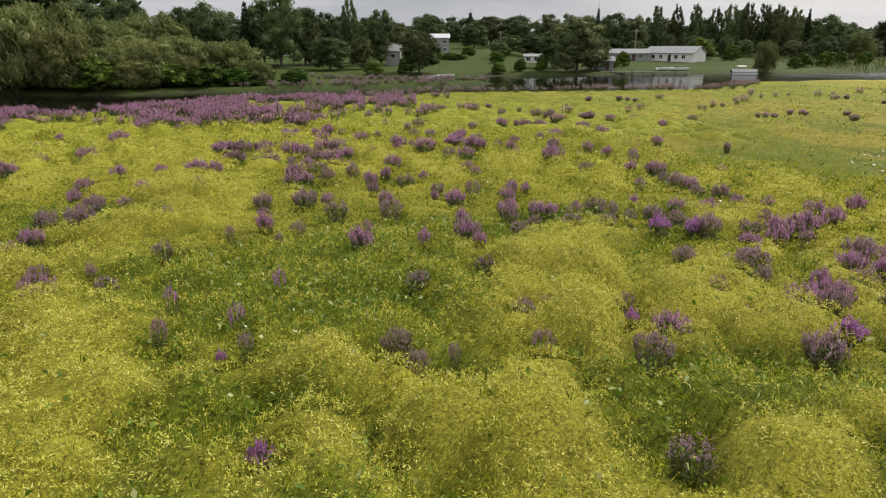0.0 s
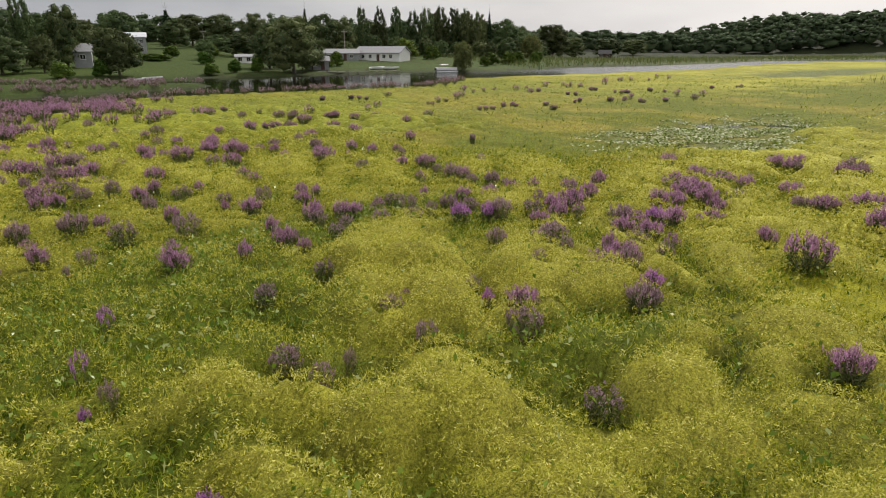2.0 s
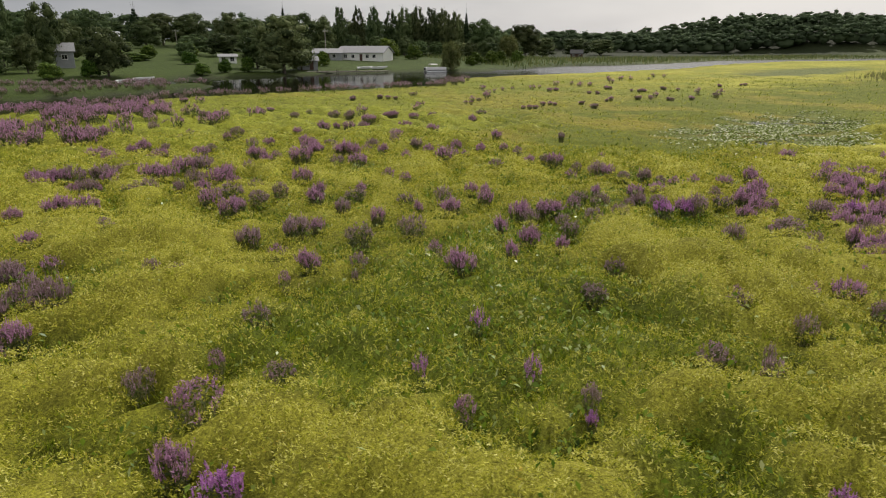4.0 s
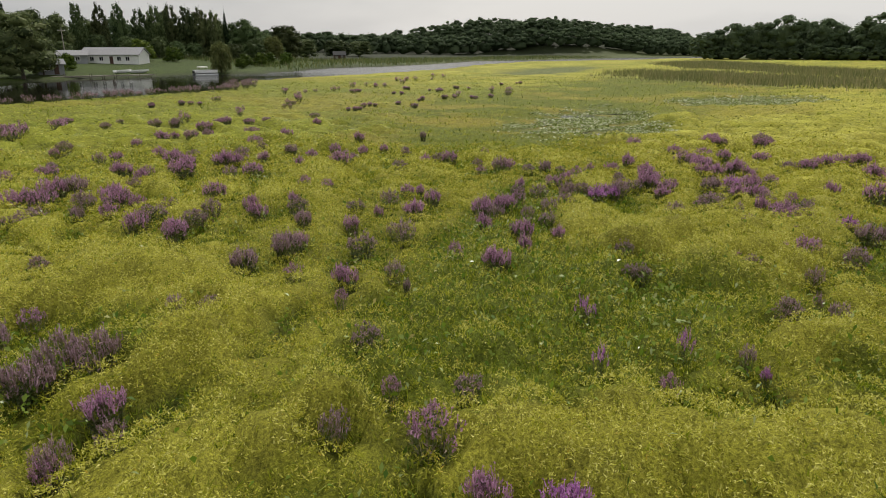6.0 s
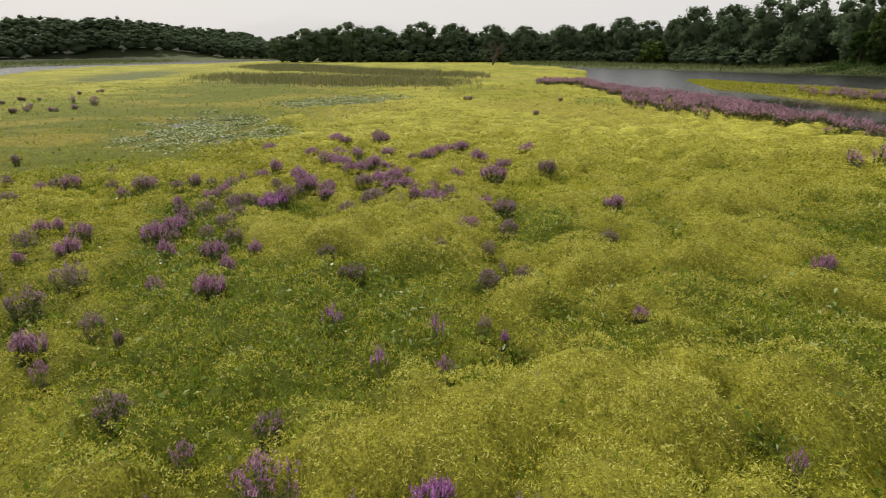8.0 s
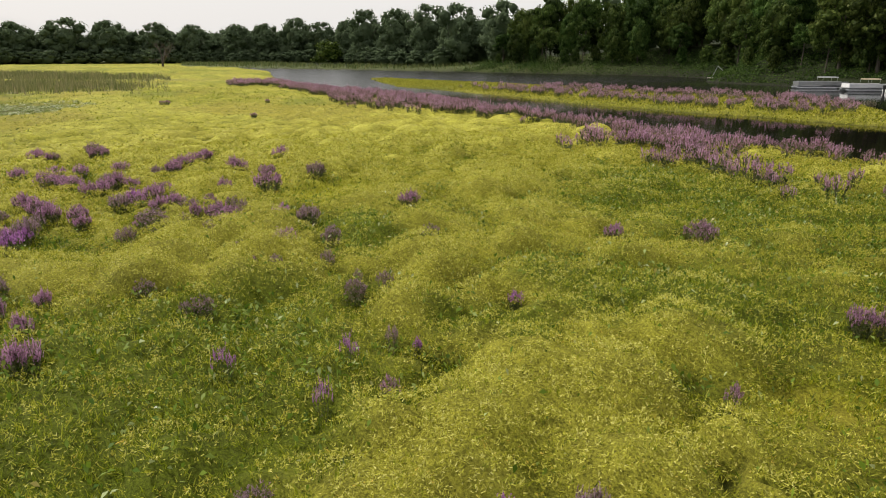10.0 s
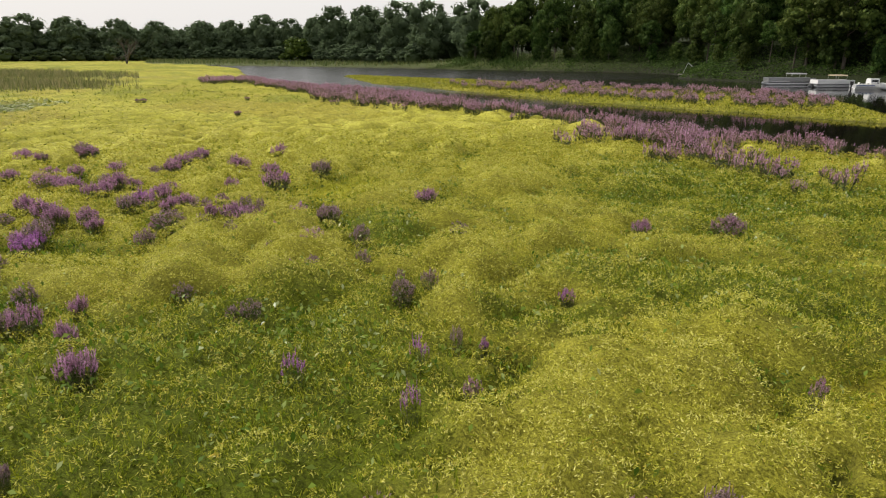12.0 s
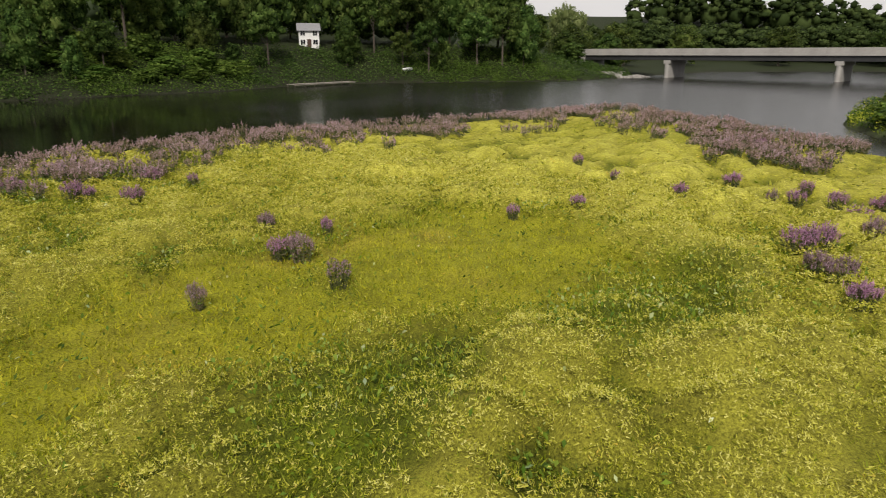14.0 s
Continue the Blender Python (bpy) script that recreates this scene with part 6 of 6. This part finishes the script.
def motorboat(x, y, rz, length, beam, top, stripe, label):
    ob = thing("motorboat", label, "boat", "boats along the docks", turned(x, y, -.25, rz))
    hull = part("hull", hull_mesh(length, beam, .85), GELCOAT, ob, "white glossy hull")
    part("stripe", prism([(-beam * .493, .50), (-beam * .502, .50), (-beam * .502, .62), (-beam * .493, .62)], -length * .48, length * .02), stripe, hull, "coloured side stripe")
    part("foredeck", prism([(-beam * .36, .86), (beam * .36, .86), (beam * .1, .99), (-beam * .1, .99)], length * .12, length * .33), GELCOAT, hull)
    part("windshield", prism([(-beam * .42, .86), (beam * .42, .86), (beam * .34, 1.35), (-beam * .34, 1.35)], length * .10, length * .12), GLASS_DARK, ob, "dark curved windshield")
    for u, v in ((-.02, -.3), (-.02, .3), (-.3, 0)):
        s = part("seat", box(length * u - .25, beam * v - .25, .2, length * u + .25, beam * v + .25, .6, bevel=.05), WHITE_CANVAS, ob)
        part("backrest", box(length * u - .28, beam * v - .25, .6, length * u - .18, beam * v + .25, 1.0, bevel=.03), WHITE_CANVAS, s)
    motor = part("outboard_motor", box(-length / 2 - .4, -.2, .55, -length / 2 + .02, .2, 1.15, bevel=.08), BLACK_PLASTIC, ob, "black outboard motor")
    part("motor_leg", box(-length / 2 - .3, -.08, -.4, -length / 2 - .1, .08, .55), STEEL_DARK, motor)
    if top is GELCOAT:
        cabin = part("cabin", prism([(-beam * .38, .88), (beam * .38, .88), (beam * .3, 1.62), (-beam * .3, 1.62)], -length * .08, length * .16), GELCOAT, ob)
        for s in (-1, 1):
            part("window", box(-length * .05, s * beam * .355 - .03, 1.1, length * .12, s * beam * .355 + .03, 1.4), GLASS_DARK, cabin, "dark side window")
        part("windscreen", box(length * .155, -beam * .3, 1.08, length * .165, beam * .3, 1.5), GLASS_DARK, cabin)
    elif top is not None:
        for v in (-beam * .42, beam * .42):
            for u in (-.2, .06):
                part("canopy_post", rod((length * u, v, .85), (length * u, v * .95, 1.6), .025, sides=6), ALUMINIUM, ob)
        part("canopy", prism([(-beam * .46, 1.3), (beam * .46, 1.3), (beam * .42, 1.55), (beam * .25, 1.72), (-beam * .25, 1.72), (-beam * .42, 1.55)], -length * .22, length * .1), top, ob, "cloth canopy")
    else:
        part("cockpit_cover", prism([(-beam * .42, .86), (beam * .42, .86), (beam * .1, 1.1), (-beam * .1, 1.1)], -length * .4, length * .0), BLUE_CANVAS, ob, "dark cockpit cover")
    return ob


def pontoon_boat(x, y, rz, length, cover, label):
    ob = thing("pontoon_boat", label, "boat", "boats along the docks", turned(x, y, -.25, rz))
    for v in (-.85, .85):
        p = part("pontoon", rod((-length / 2, v, .15), (length / 2 - .5, v, .15), .32, sides=12), ALUMINIUM, ob)
        part("nose", rod((length / 2 - .5, v, .15), (length / 2, v, .3), .32, .05, 12), ALUMINIUM, p)
    part("deck", box(-length / 2 + .1, -1.2, .47, length / 2 - .25, 1.2, .55), GREY_SIDING, ob)
    for n, b in (("side_panel", (-length / 2 + .15, -1.2, .6, length / 2 - .4, -1.16, 1.2)), ("side_panel", (-length / 2 + .15, 1.16, .6, length / 2 - .4, 1.2, 1.2)), ("end_panel", (length / 2 - .44, -1.1, .6, length / 2 - .4, 1.1, 1.2))):
        part(n, box(*b, bevel=.01), ALUMINIUM if cover is GREY_SIDING else GELCOAT, ob)
    for v in (-.85, .85):
        part("bench", box(-length / 2 + .4, v - .3, .56, .2, v + .3, 1.0, bevel=.06), WHITE_CANVAS, ob)
    for u in (-.27, .0):
        for v in (-1.1, 1.1):
            part("canopy_post", rod((length * u, v, 1.2), (length * u, v, 1.85), .025, sides=6), ALUMINIUM, ob)
    part("canopy", prism([(-1.15, 1.8), (1.15, 1.8), (.8, 1.98), (-.8, 1.98)], -length * .3, length * .02), cover, ob, "cloth canopy")
    m = part("outboard_motor", box(-length / 2 - .35, -.2, .5, -length / 2 + .08, .2, 1.1, bevel=.07), BLACK_PLASTIC, ob)
    del m
    return ob


def rowboat(x, y, z, rz, length=3.6, label="small white rowing boat pulled to the shore", tilt=0):
    ob = thing("rowboat", label, "boat", m=pose(x, y, z, tilt, 0, rz))
    part("hull", hull_mesh(length, 1.3, .5), GELCOAT, ob)
    for u in (-.9, .3):
        part("thwart", box(u - .12, -.52, .3, u + .12, .52, .34), PALE_WOOD, ob)
    return ob


def dock(name, label, a, b, width, material=PALE_WOOD, height=.25):
    """A plank walk on posts from a to b, each plank its own piece."""
    a, b = Vector((*a, 0)), Vector((*b, 0))
    n = (b - a).length
    ang = math.degrees(math.atan2(b.y - a.y, b.x - a.x))
    ob = thing(name, label, "dock", m=turned(a.x, a.y, 0, ang))
    plank = box(0, -width / 2, height, .27, width / 2, height + .05, bevel=.008)
    me = bpy.data.meshes.new("plank")
    plank.to_mesh(me)
    plank.free()
    me.materials.append(material)
    for k in range(int(n / .3)):
        p = part("plank", me, None, ob)
        p.location = (k * .3, 0, rng.uniform(-.008, .008))
    for v in (-width / 2 + .1, width / 2 - .1):
        part("beam", box(0, v - .06, height - .16, n, v + .06, height - .005), material, ob)
        for k in range(int(n / 2.4) + 1):
            part("post", rod((k * 2.4 + .1, v, -1.6), (k * 2.4 + .1, v, height + (.5 if k % 2 else .1)), .07, sides=8), BARK, ob)
    return ob


def stair(x, y, rz, run, rise, z0):
    ob = thing("wooden_stair", "weathered wooden stair climbing the wooded bluff to a house", "stair", m=turned(x, y, z0, rz))
    n = max(4, round(rise / .18))
    tread = box(-.14, -.5, -.025, .14, .5, .025)
    me = bpy.data.meshes.new("tread")
    tread.to_mesh(me)
    tread.free()
    me.materials.append(PALE_WOOD)
    for k in range(n):
        part("tread", me, None, ob).location = (run * (k + .5) / n, 0, rise * (k + 1) / n)
    for v in (-.55, .55):
        part("stringer", prism([(v - .03, -.3), (v + .03, -.3), (v + .03, 0), (v - .03, 0)], 0, run), PALE_WOOD, ob).matrix_basis = Matrix.Rotation(-math.atan2(rise, run), 4, "Y") @ Matrix.Diagonal((math.hypot(rise, run) / run, 1, 1, 1))
        part("handrail", rod((0, v, .9), (run, v, rise + .9), .05, sides=6), PALE_WOOD, ob)
        for k in range(5):
            part("post", rod((run * k / 4, v, rise * k / 4 - .6), (run * k / 4, v, rise * k / 4 + .9), .05, sides=6), PALE_WOOD, ob)
    return ob


def utility_pole(x, y, top):
    z = ground_at(x, y)
    ob = thing("utility_pole", "grey wooden utility pole with a crossarm", "pole", m=turned(x, y, z, 20))
    part("pole", rod((0, 0, -.3), (0, 0, top - z), .16, .11), PALE_WOOD, ob)
    arm = part("crossarm", box(-1.1, -.06, top - z - .9, 1.1, .06, top - z - .76), PALE_WOOD, ob)
    for u in (-1, -.4, .4, 1):
        part("insulator", rod((u, 0, top - z - .76), (u, 0, top - z - .58), .05, sides=8), GELCOAT, arm)
    return ob


# the northern shore: white cottage, its grey wing, sheds, campers
house("white_cottage", "long white cottage with a grey roof above the lawn", 66.5, 194.5, -46, 15, 7.5, 2.5, 1.7, WHITE_PAINT, ROOF_GREY, [(-4.6, .9), (-2.2, .9), (2.4, .9), (4.6, .9)], 0.4, lift=-.3)
house("grey_cottage", "low grey cottage joined to the white one", 54.5, 198, -18, 11, 6.5, 2.2, 1.1, GREY_SIDING, ROOF_GREY, [(-3.4, .8), (-.8, .8), (3.2, .8)], 1.4, lift=-.3)
house("grey_house", "narrow grey house with a bright white metal roof", -1, 230, 0, 6, 7, 5.2, 1.2, GREY_SIDING, ROOF_WHITE, [(-1.6, 3.4), (1.6, 3.4), (-1.6, 1), (1.6, 1)], 0.0, lift=-.6)
house("open_shed", "white-roofed open shed at the edge of the trees", 113, 267, -22, 8, 5, 2.0, .7, WHITE_PAINT, ROOF_WHITE, [(-2, .8), (2, .8)], 0.0)
house("white_shed", "small white garden shed beside the shrubs", 24.3, 183.5, -8, 4.2, 3, 1.6, .5, WHITE_PAINT, ROOF_GREY, [(-1.1, .4), (1, .4)], None)
house("hidden_house", "white-roofed house half hidden by trees", 38, 211.5, -10, 5.5, 5, 3.4, 1.5, WHITE_PAINT, ROOF_WHITE, [(-1.4, 1.2), (1.4, 1.2)], 0.0, lift=.3)
house("hill_house", "white house high behind the willows", -74.5, 207, 20, 7, 6, 3.6, 1.6, WHITE_PAINT, ROOF_GREY, [(-2, 1.2), (2, 1.2)], 0.0, lift=2.6, sink=4)
house("lawn_house", "small grey house beside a shore tree", -12, 165, 0, 3.4, 4, 2.8, 1.4, GREY_SIDING, ROOF_GREY, [(0, 1)], None, lift=.6, sink=1.5)
house("wood_side_house", "white house among dark trees", -45, 195, 10, 4, 5, 3, 1.2, WHITE_PAINT, ROOF_GREY, [(0, 1)], None, lift=1.2, sink=2)
house("shore_shed", "dark weathered shed by the northern dock", 38, 160, -10, 4.5, 3.6, 2.1, .8, GREY_SIDING, ROOF_GREY, [(-1, .8)], .8)
house("far_house", "brown house far across the flats", 200.5, 259, -38, 5.5, 5, 2.6, 1.5, BROWN_SIDING, ROOF_DARK, [(-1.5, 1), (1.5, 1)], 0.0)
for x, y, r in ((-18, 300, 3), (-12.5, 301, -4), (13.5, 300, 2), (19.5, 300, -3), (-25, 296, 8), (129.5, 271, -24)):
    camper(x, y, r, rng.uniform(5.2, 6.6), lift=-.2)
for x, y, top in ((58.5, 207, 11.2), (-18, 250, 11), (22, 262, 12)):
    utility_pole(x, y, top)
dock("long_dock", "low grey wooden dock along the northern shore", (36, 154.6), (56, 152.6), 1.6)
pontoon_boat(68, 151.6, -8, 5.5, WHITE_CANVAS, "white pontoon boat moored by the northern bank")
rowboat(53, 160.5, ground_at(53, 160.5) + .15, 15, 4.4, "covered boat drawn up on the lawn")
rowboat(56.5, 160, ground_at(56.5, 160) + .15, -5, 4.2, "covered boat drawn up on the lawn")
rowboat(-2.4, 137.2, ground_at(-2.4, 137.2) + .15, 25)
rowboat(.6, 138.4, ground_at(.6, 138.4) + .15, 10)

# the southern bluff: houses, stair, boathouses
house("green_roofed_house", "dark house with a green roof among the trees", 45, -104, 206, 5.0, 5, 1.9, 1.2, BROWN_SIDING, ROOF_GREEN, [(-1.5, .9), (-.5, .9), (.5, .9), (1.5, .9)], None, lift=1.3, sink=2.5, pane=.6)
part("porch", box(-2.3, -3.6, .2, 2.3, -2.52, .35), PALE_WOOD, bpy.data.objects["green_roofed_house"], "white porch floor")
for u in (-2.2, -1.1, 0, 1.1, 2.2):
    part("porch_post", box(u - .04, -3.5, .35, u + .04, -3.42, 1.75), WHITE_PAINT, bpy.data.objects["green_roofed_house"], "white porch post")
house("bluff_shed", "grey-roofed shed on the slope below the green-roofed house", 46.6, -99.5, 206, 3.6, 3, 1.6, .6, SHADED_SIDING, ROOF_GREY, [(0, .6)], None, lift=.5, sink=2.5, pane=.6)
house("brown_cabin", "brown cabin with a red roof above the boats", 2.8, -111.5, 187, 9.5, 6, 2.0, 1.1, BROWN_SIDING, ROOF_RED, [(-2.6, .8), (2.2, .8)], None, lift=.2, sink=1.5, chimney=False, pane=.8)
house("boathouse", "small dark boathouse at the water's edge", 17.8, -99, 195, 3.4, 3, 1.9, .8, SHADED_SIDING, ROOF_DARK, [(0, .8)], None, lift=.1, sink=1)
house("slate_boathouse", "grey weathered boathouse with a sloping front", 11, -98, 190, 3.4, 3.2, 1.5, 1.2, SHADED_SIDING, ROOF_DARK, [], None, lift=.1, sink=1)
house("narrow_hut", "narrow grey hut standing beside the dock", 27.3, -100, 200, 1.6, 1.6, 2.2, .8, SHADED_SIDING, ROOF_DARK, [], None, lift=.0, sink=1)
house("upper_house", "white-gabled house high on the wooded bluff", 113, -119, 245, 3.6, 3.4, 2.2, 1.3, WHITE_PAINT, ROOF_GREY, [(0, 1.0)], None, lift=1.2, sink=2.5, pane=.7)
house("white_house", "tall white house glimpsed between bluff trees", -102.5, -106, 145, 4.2, 5, 3.9, 1.3, WHITE_PAINT, ROOF_GREY, [(-1.3, .9), (1.3, .9), (-1.3, 2.7), (1.3, 2.7)], 0.0, lift=-1.0, sink=2)
camper(-37, -108, 190, 3.6, "small pale camper parked above the bank", lift=.3)
car(-46, -121, 200, RED_PAINT, "red car parked behind the bluff trees")
stair(38.6, -95.4, 283, 8.5, 5.0, 1.0)
for k, (x, y, r, size, beam, top, stripe, words) in enumerate([
        (53.7, -88, 62, 5.6, 2.3, GELCOAT, BLUE_PAINT, "white motorboat with a low cabin at the dock"), (50.5, -89, 63, 5.8, 2.3, WHITE_CANVAS, RED_PAINT, "white motorboat with a pale canopy at the dock"),
        (46.2, -88.6, 64, 6.2, 2.5, None, BLUE_PAINT, "large white motorboat with a covered cockpit"), (42.6, -90, 66, 5.6, 2.3, GELCOAT, BLUE_PAINT, "white cabin boat with dark side windows"),
        (39.6, -91.6, 68, 5.2, 2.2, None, RED_PAINT, "low white motorboat with a covered cockpit"), (36, -92, 70, 6.4, 2.5, GELCOAT, BLUE_PAINT, "large white cabin boat at the dock"),
        (33, -93.4, 72, 5.2, 2.2, None, RED_PAINT, "low white motorboat with a red stripe"), (30, -93.6, 74, 5.8, 2.4, BLUE_CANVAS, BLUE_PAINT, "white motorboat with a blue canopy"),
        (7.6, -93.6, 80, 5.6, 2.3, GELCOAT, RED_PAINT, "white cabin boat with a red stripe below the cabin"), (3.8, -94.8, 84, 5.8, 2.4, WHITE_CANVAS, BLUE_PAINT, "white motorboat with a pale canopy by the cabin")]):
    motorboat(x, y, r + (-5, 9, -16, 13)[k % 4] + 180 * (k % 3 == 0), size * .92, beam, top, stripe, words)
pontoon_boat(68.6, -88.4, 62, 8.5, GREY_SIDING, "long grey pontoon boat at the dock's end")
pontoon_boat(60, -87.6, 66, 6.5, TAN_CANVAS, "pontoon boat under a tan canopy")
dock("boat_dock", "long weathered boat dock along the bluff", (74, -93), (28, -97.6), 1.8)
dock("hut_dock", "low grey dock in front of the boathouses", (27, -97), (13, -96.6), 1.6, BARK)
dock("red_dock", "red-stained floating dock with pale posts", (13.4, -94.2), (9.0, -94.0), 1.6, ORANGE_WOOD, .35)
dock("old_dock", "old grey dock below the white house", (-82, -84.2), (-98, -86.6), 2.0, PALE_WOOD, .3)
rowboat(-113, -86.5, ground_at(-113, -86.5) + .35, 20, 3.4, "white dinghy lying tilted on the grassy bank", 25)


def swim_raft():
    ob = thing("swim_raft", "swimming raft with a white ladder slide", "raft", m=turned(107.5, -103.2, -.25, 45))
    part("deck", box(-2.2, -1.8, .15, 2.2, 1.8, .4, bevel=.03), PALE_WOOD, ob)
    for v in (-.4, .4):
        part("ladder_side", rod((1.2, v, .4), (.2, v, 3.0), .05, sides=6), ALUMINIUM, ob)
        part("slide_side", rod((.2, v, 3.0), (-2.4, v, .7), .06, sides=6), GELCOAT, ob)
    for k in range(7):
        t = (k + .5) / 7
        part("rung", rod((1.2 - t, -.4, .4 + 2.6 * t), (1.2 - t, .4, .4 + 2.6 * t), .03, sides=6), ALUMINIUM, ob)
    slide = box(-1.75, -.35, -.03, 1.75, .35, .03)
    bmesh.ops.transform(slide, matrix=Matrix.Translation((-1.1, 0, 1.82)) @ Matrix.Rotation(-math.atan2(2.3, 2.6), 4, "Y"), verts=slide.verts)
    part("slide", slide, GELCOAT, ob, "white slide")


swim_raft()


def driftwood(x, y, z, pieces, label, name="driftwood"):
    ob = thing(name, label, "driftwood", m=turned(x, y, z, 0))
    for a, b, r in pieces:
        part("branch", rod(a, b, r, r * .4, sides=7), PALE_WOOD, ob)


driftwood(-31.5, -91.2, -.1, [((0, 0, 0), (-1.5, -.5, 1.6), .16), ((.6, .3, .05), (-2.6, .2, .15), .18), ((-.4, 0, .5), (.4, .2, 1.3), .07)], "bleached fallen trunk leaning from the water")
driftwood(-12, -92.8, .05, [((0, 0, 0), (-3.5, .4, .3), .16), ((-1, 0, 0), (-3, -.6, .9), .09), ((1, .2, 0), (-1, .5, .2), .12)], "bleached fallen branches on the bank")


def brush_pile(x, y):
    r = np.random.default_rng(9)
    bm = bmesh.new()
    for _ in range(90):
        a = Vector((r.uniform(-4.5, 4.5), r.uniform(-1.5, 1.5), r.uniform(-.2, .5)))
        w = Vector((r.normal() * .6, r.normal() * .4, abs(r.normal()) * .7 + .2)).normalized()
        add_rod(bm, a, a + w * r.uniform(1.2, 3.2), .07, .02, 5)
    ob = thing("brush_pile", "pile of dry tan branches at the water's edge", "brush pile", m=turned(x, y, ground_at(x, y), 8))
    tagged(part("tangle", bm, TAN_CANVAS, ob), kind="stuff")


brush_pile(-1.5, -98.5)


# ---- the road bridge ----
def bridge():
    a, b = Vector((-180, -82, 0)), Vector((-178, 36, 0))
    n = (b - a).length
    ob = thing("road_bridge", "grey concrete road bridge on stone-coloured piers", "bridge", m=turned(a.x, a.y, 0, math.degrees(math.atan2(b.y - a.y, b.x - a.x))))
    part("deck", box(0, -5, 5.15, n, 5, 5.55, bevel=.03), CONCRETE, ob)
    for v in (-5.0, 4.75):
        part("parapet", box(0, v, 5.553, n, v + .25, 6.75, bevel=.02), CONCRETE, ob, "pale concrete parapet")
        part("kerb_band", box(0, v - .06 if v < 0 else v + .2, 5.1, n, v + .05 if v < 0 else v + .31, 5.5), CONCRETE, ob)
    for v in (-4.4, -1.5, 1.5, 4.4):
        part("girder", box(.3, v - .25, 3.95, n - .3, v + .25, 5.147), STEEL_DARK, ob, "dark steel girder")
    for u in (25, 63, 100):
        pier = part("pier", prism([(-4.6, -2.5), (4.6, -2.5), (4.6, 3.1), (-4.6, 3.1)], u - .55, u + .55), CONCRETE, ob)
        part("cap", box(u - .8, -5.1, 3.1, u + .8, 5.1, 3.947, bevel=.05), CONCRETE, pier)
        part("nose", rod((u, 4.6, -2.5), (u, 4.6, 3.1), .55, sides=14), CONCRETE, pier)
        part("nose", rod((u, -4.6, -2.5), (u, -4.6, 3.1), .55, sides=14), CONCRETE, pier)
    for u0, u1 in ((-7, 1.5), (n - 1.5, n + 7)):
        part("abutment", prism([(-5.6, -1.5), (5.6, -1.5), (5.4, 5.1), (-5.4, 5.1)], u0, u1), CONCRETE, ob)
    for u in range(6, int(n), 9):
        for v in (-5.03, 5.0):
            part("joint_post", box(u - .12, v, 5.56, u + .12, v + .03, 6.82), CONCRETE, ob)
    road = part("road", box(-60, -4.7, 5.552, n + 60, 4.7, 5.56), ROOF_GREY, ob)
    del road


bridge()


def bank_stones():
    """Loose stones where the bridge meets the bank."""
    r = np.random.default_rng(4)
    base = bmesh.new()
    bmesh.ops.create_icosphere(base, subdivisions=1, radius=.5)
    for v in base.verts:
        v.co *= r.uniform(.75, 1.2)
    me = bpy.data.meshes.new("stone")
    base.to_mesh(me)
    base.free()
    me.materials.append(STONE)
    for k in range(70):
        x, y = -172 + r.uniform(-5, 8), -66 + r.uniform(-3, 5)
        s = r.uniform(.5, 1.5)
        ob = tagged(new("bank_stone", me), "rough grey stone on the bank below the bridge", "stone", "bank stones")
        ob.matrix_basis = pose(x, y, max(-.3, ground_at(x, y)) + .1 * s, r.uniform(0, 90), 0, r.uniform(0, 360)) @ Matrix.Diagonal((s * 1.3, s, s * .7, 1))


bank_stones()
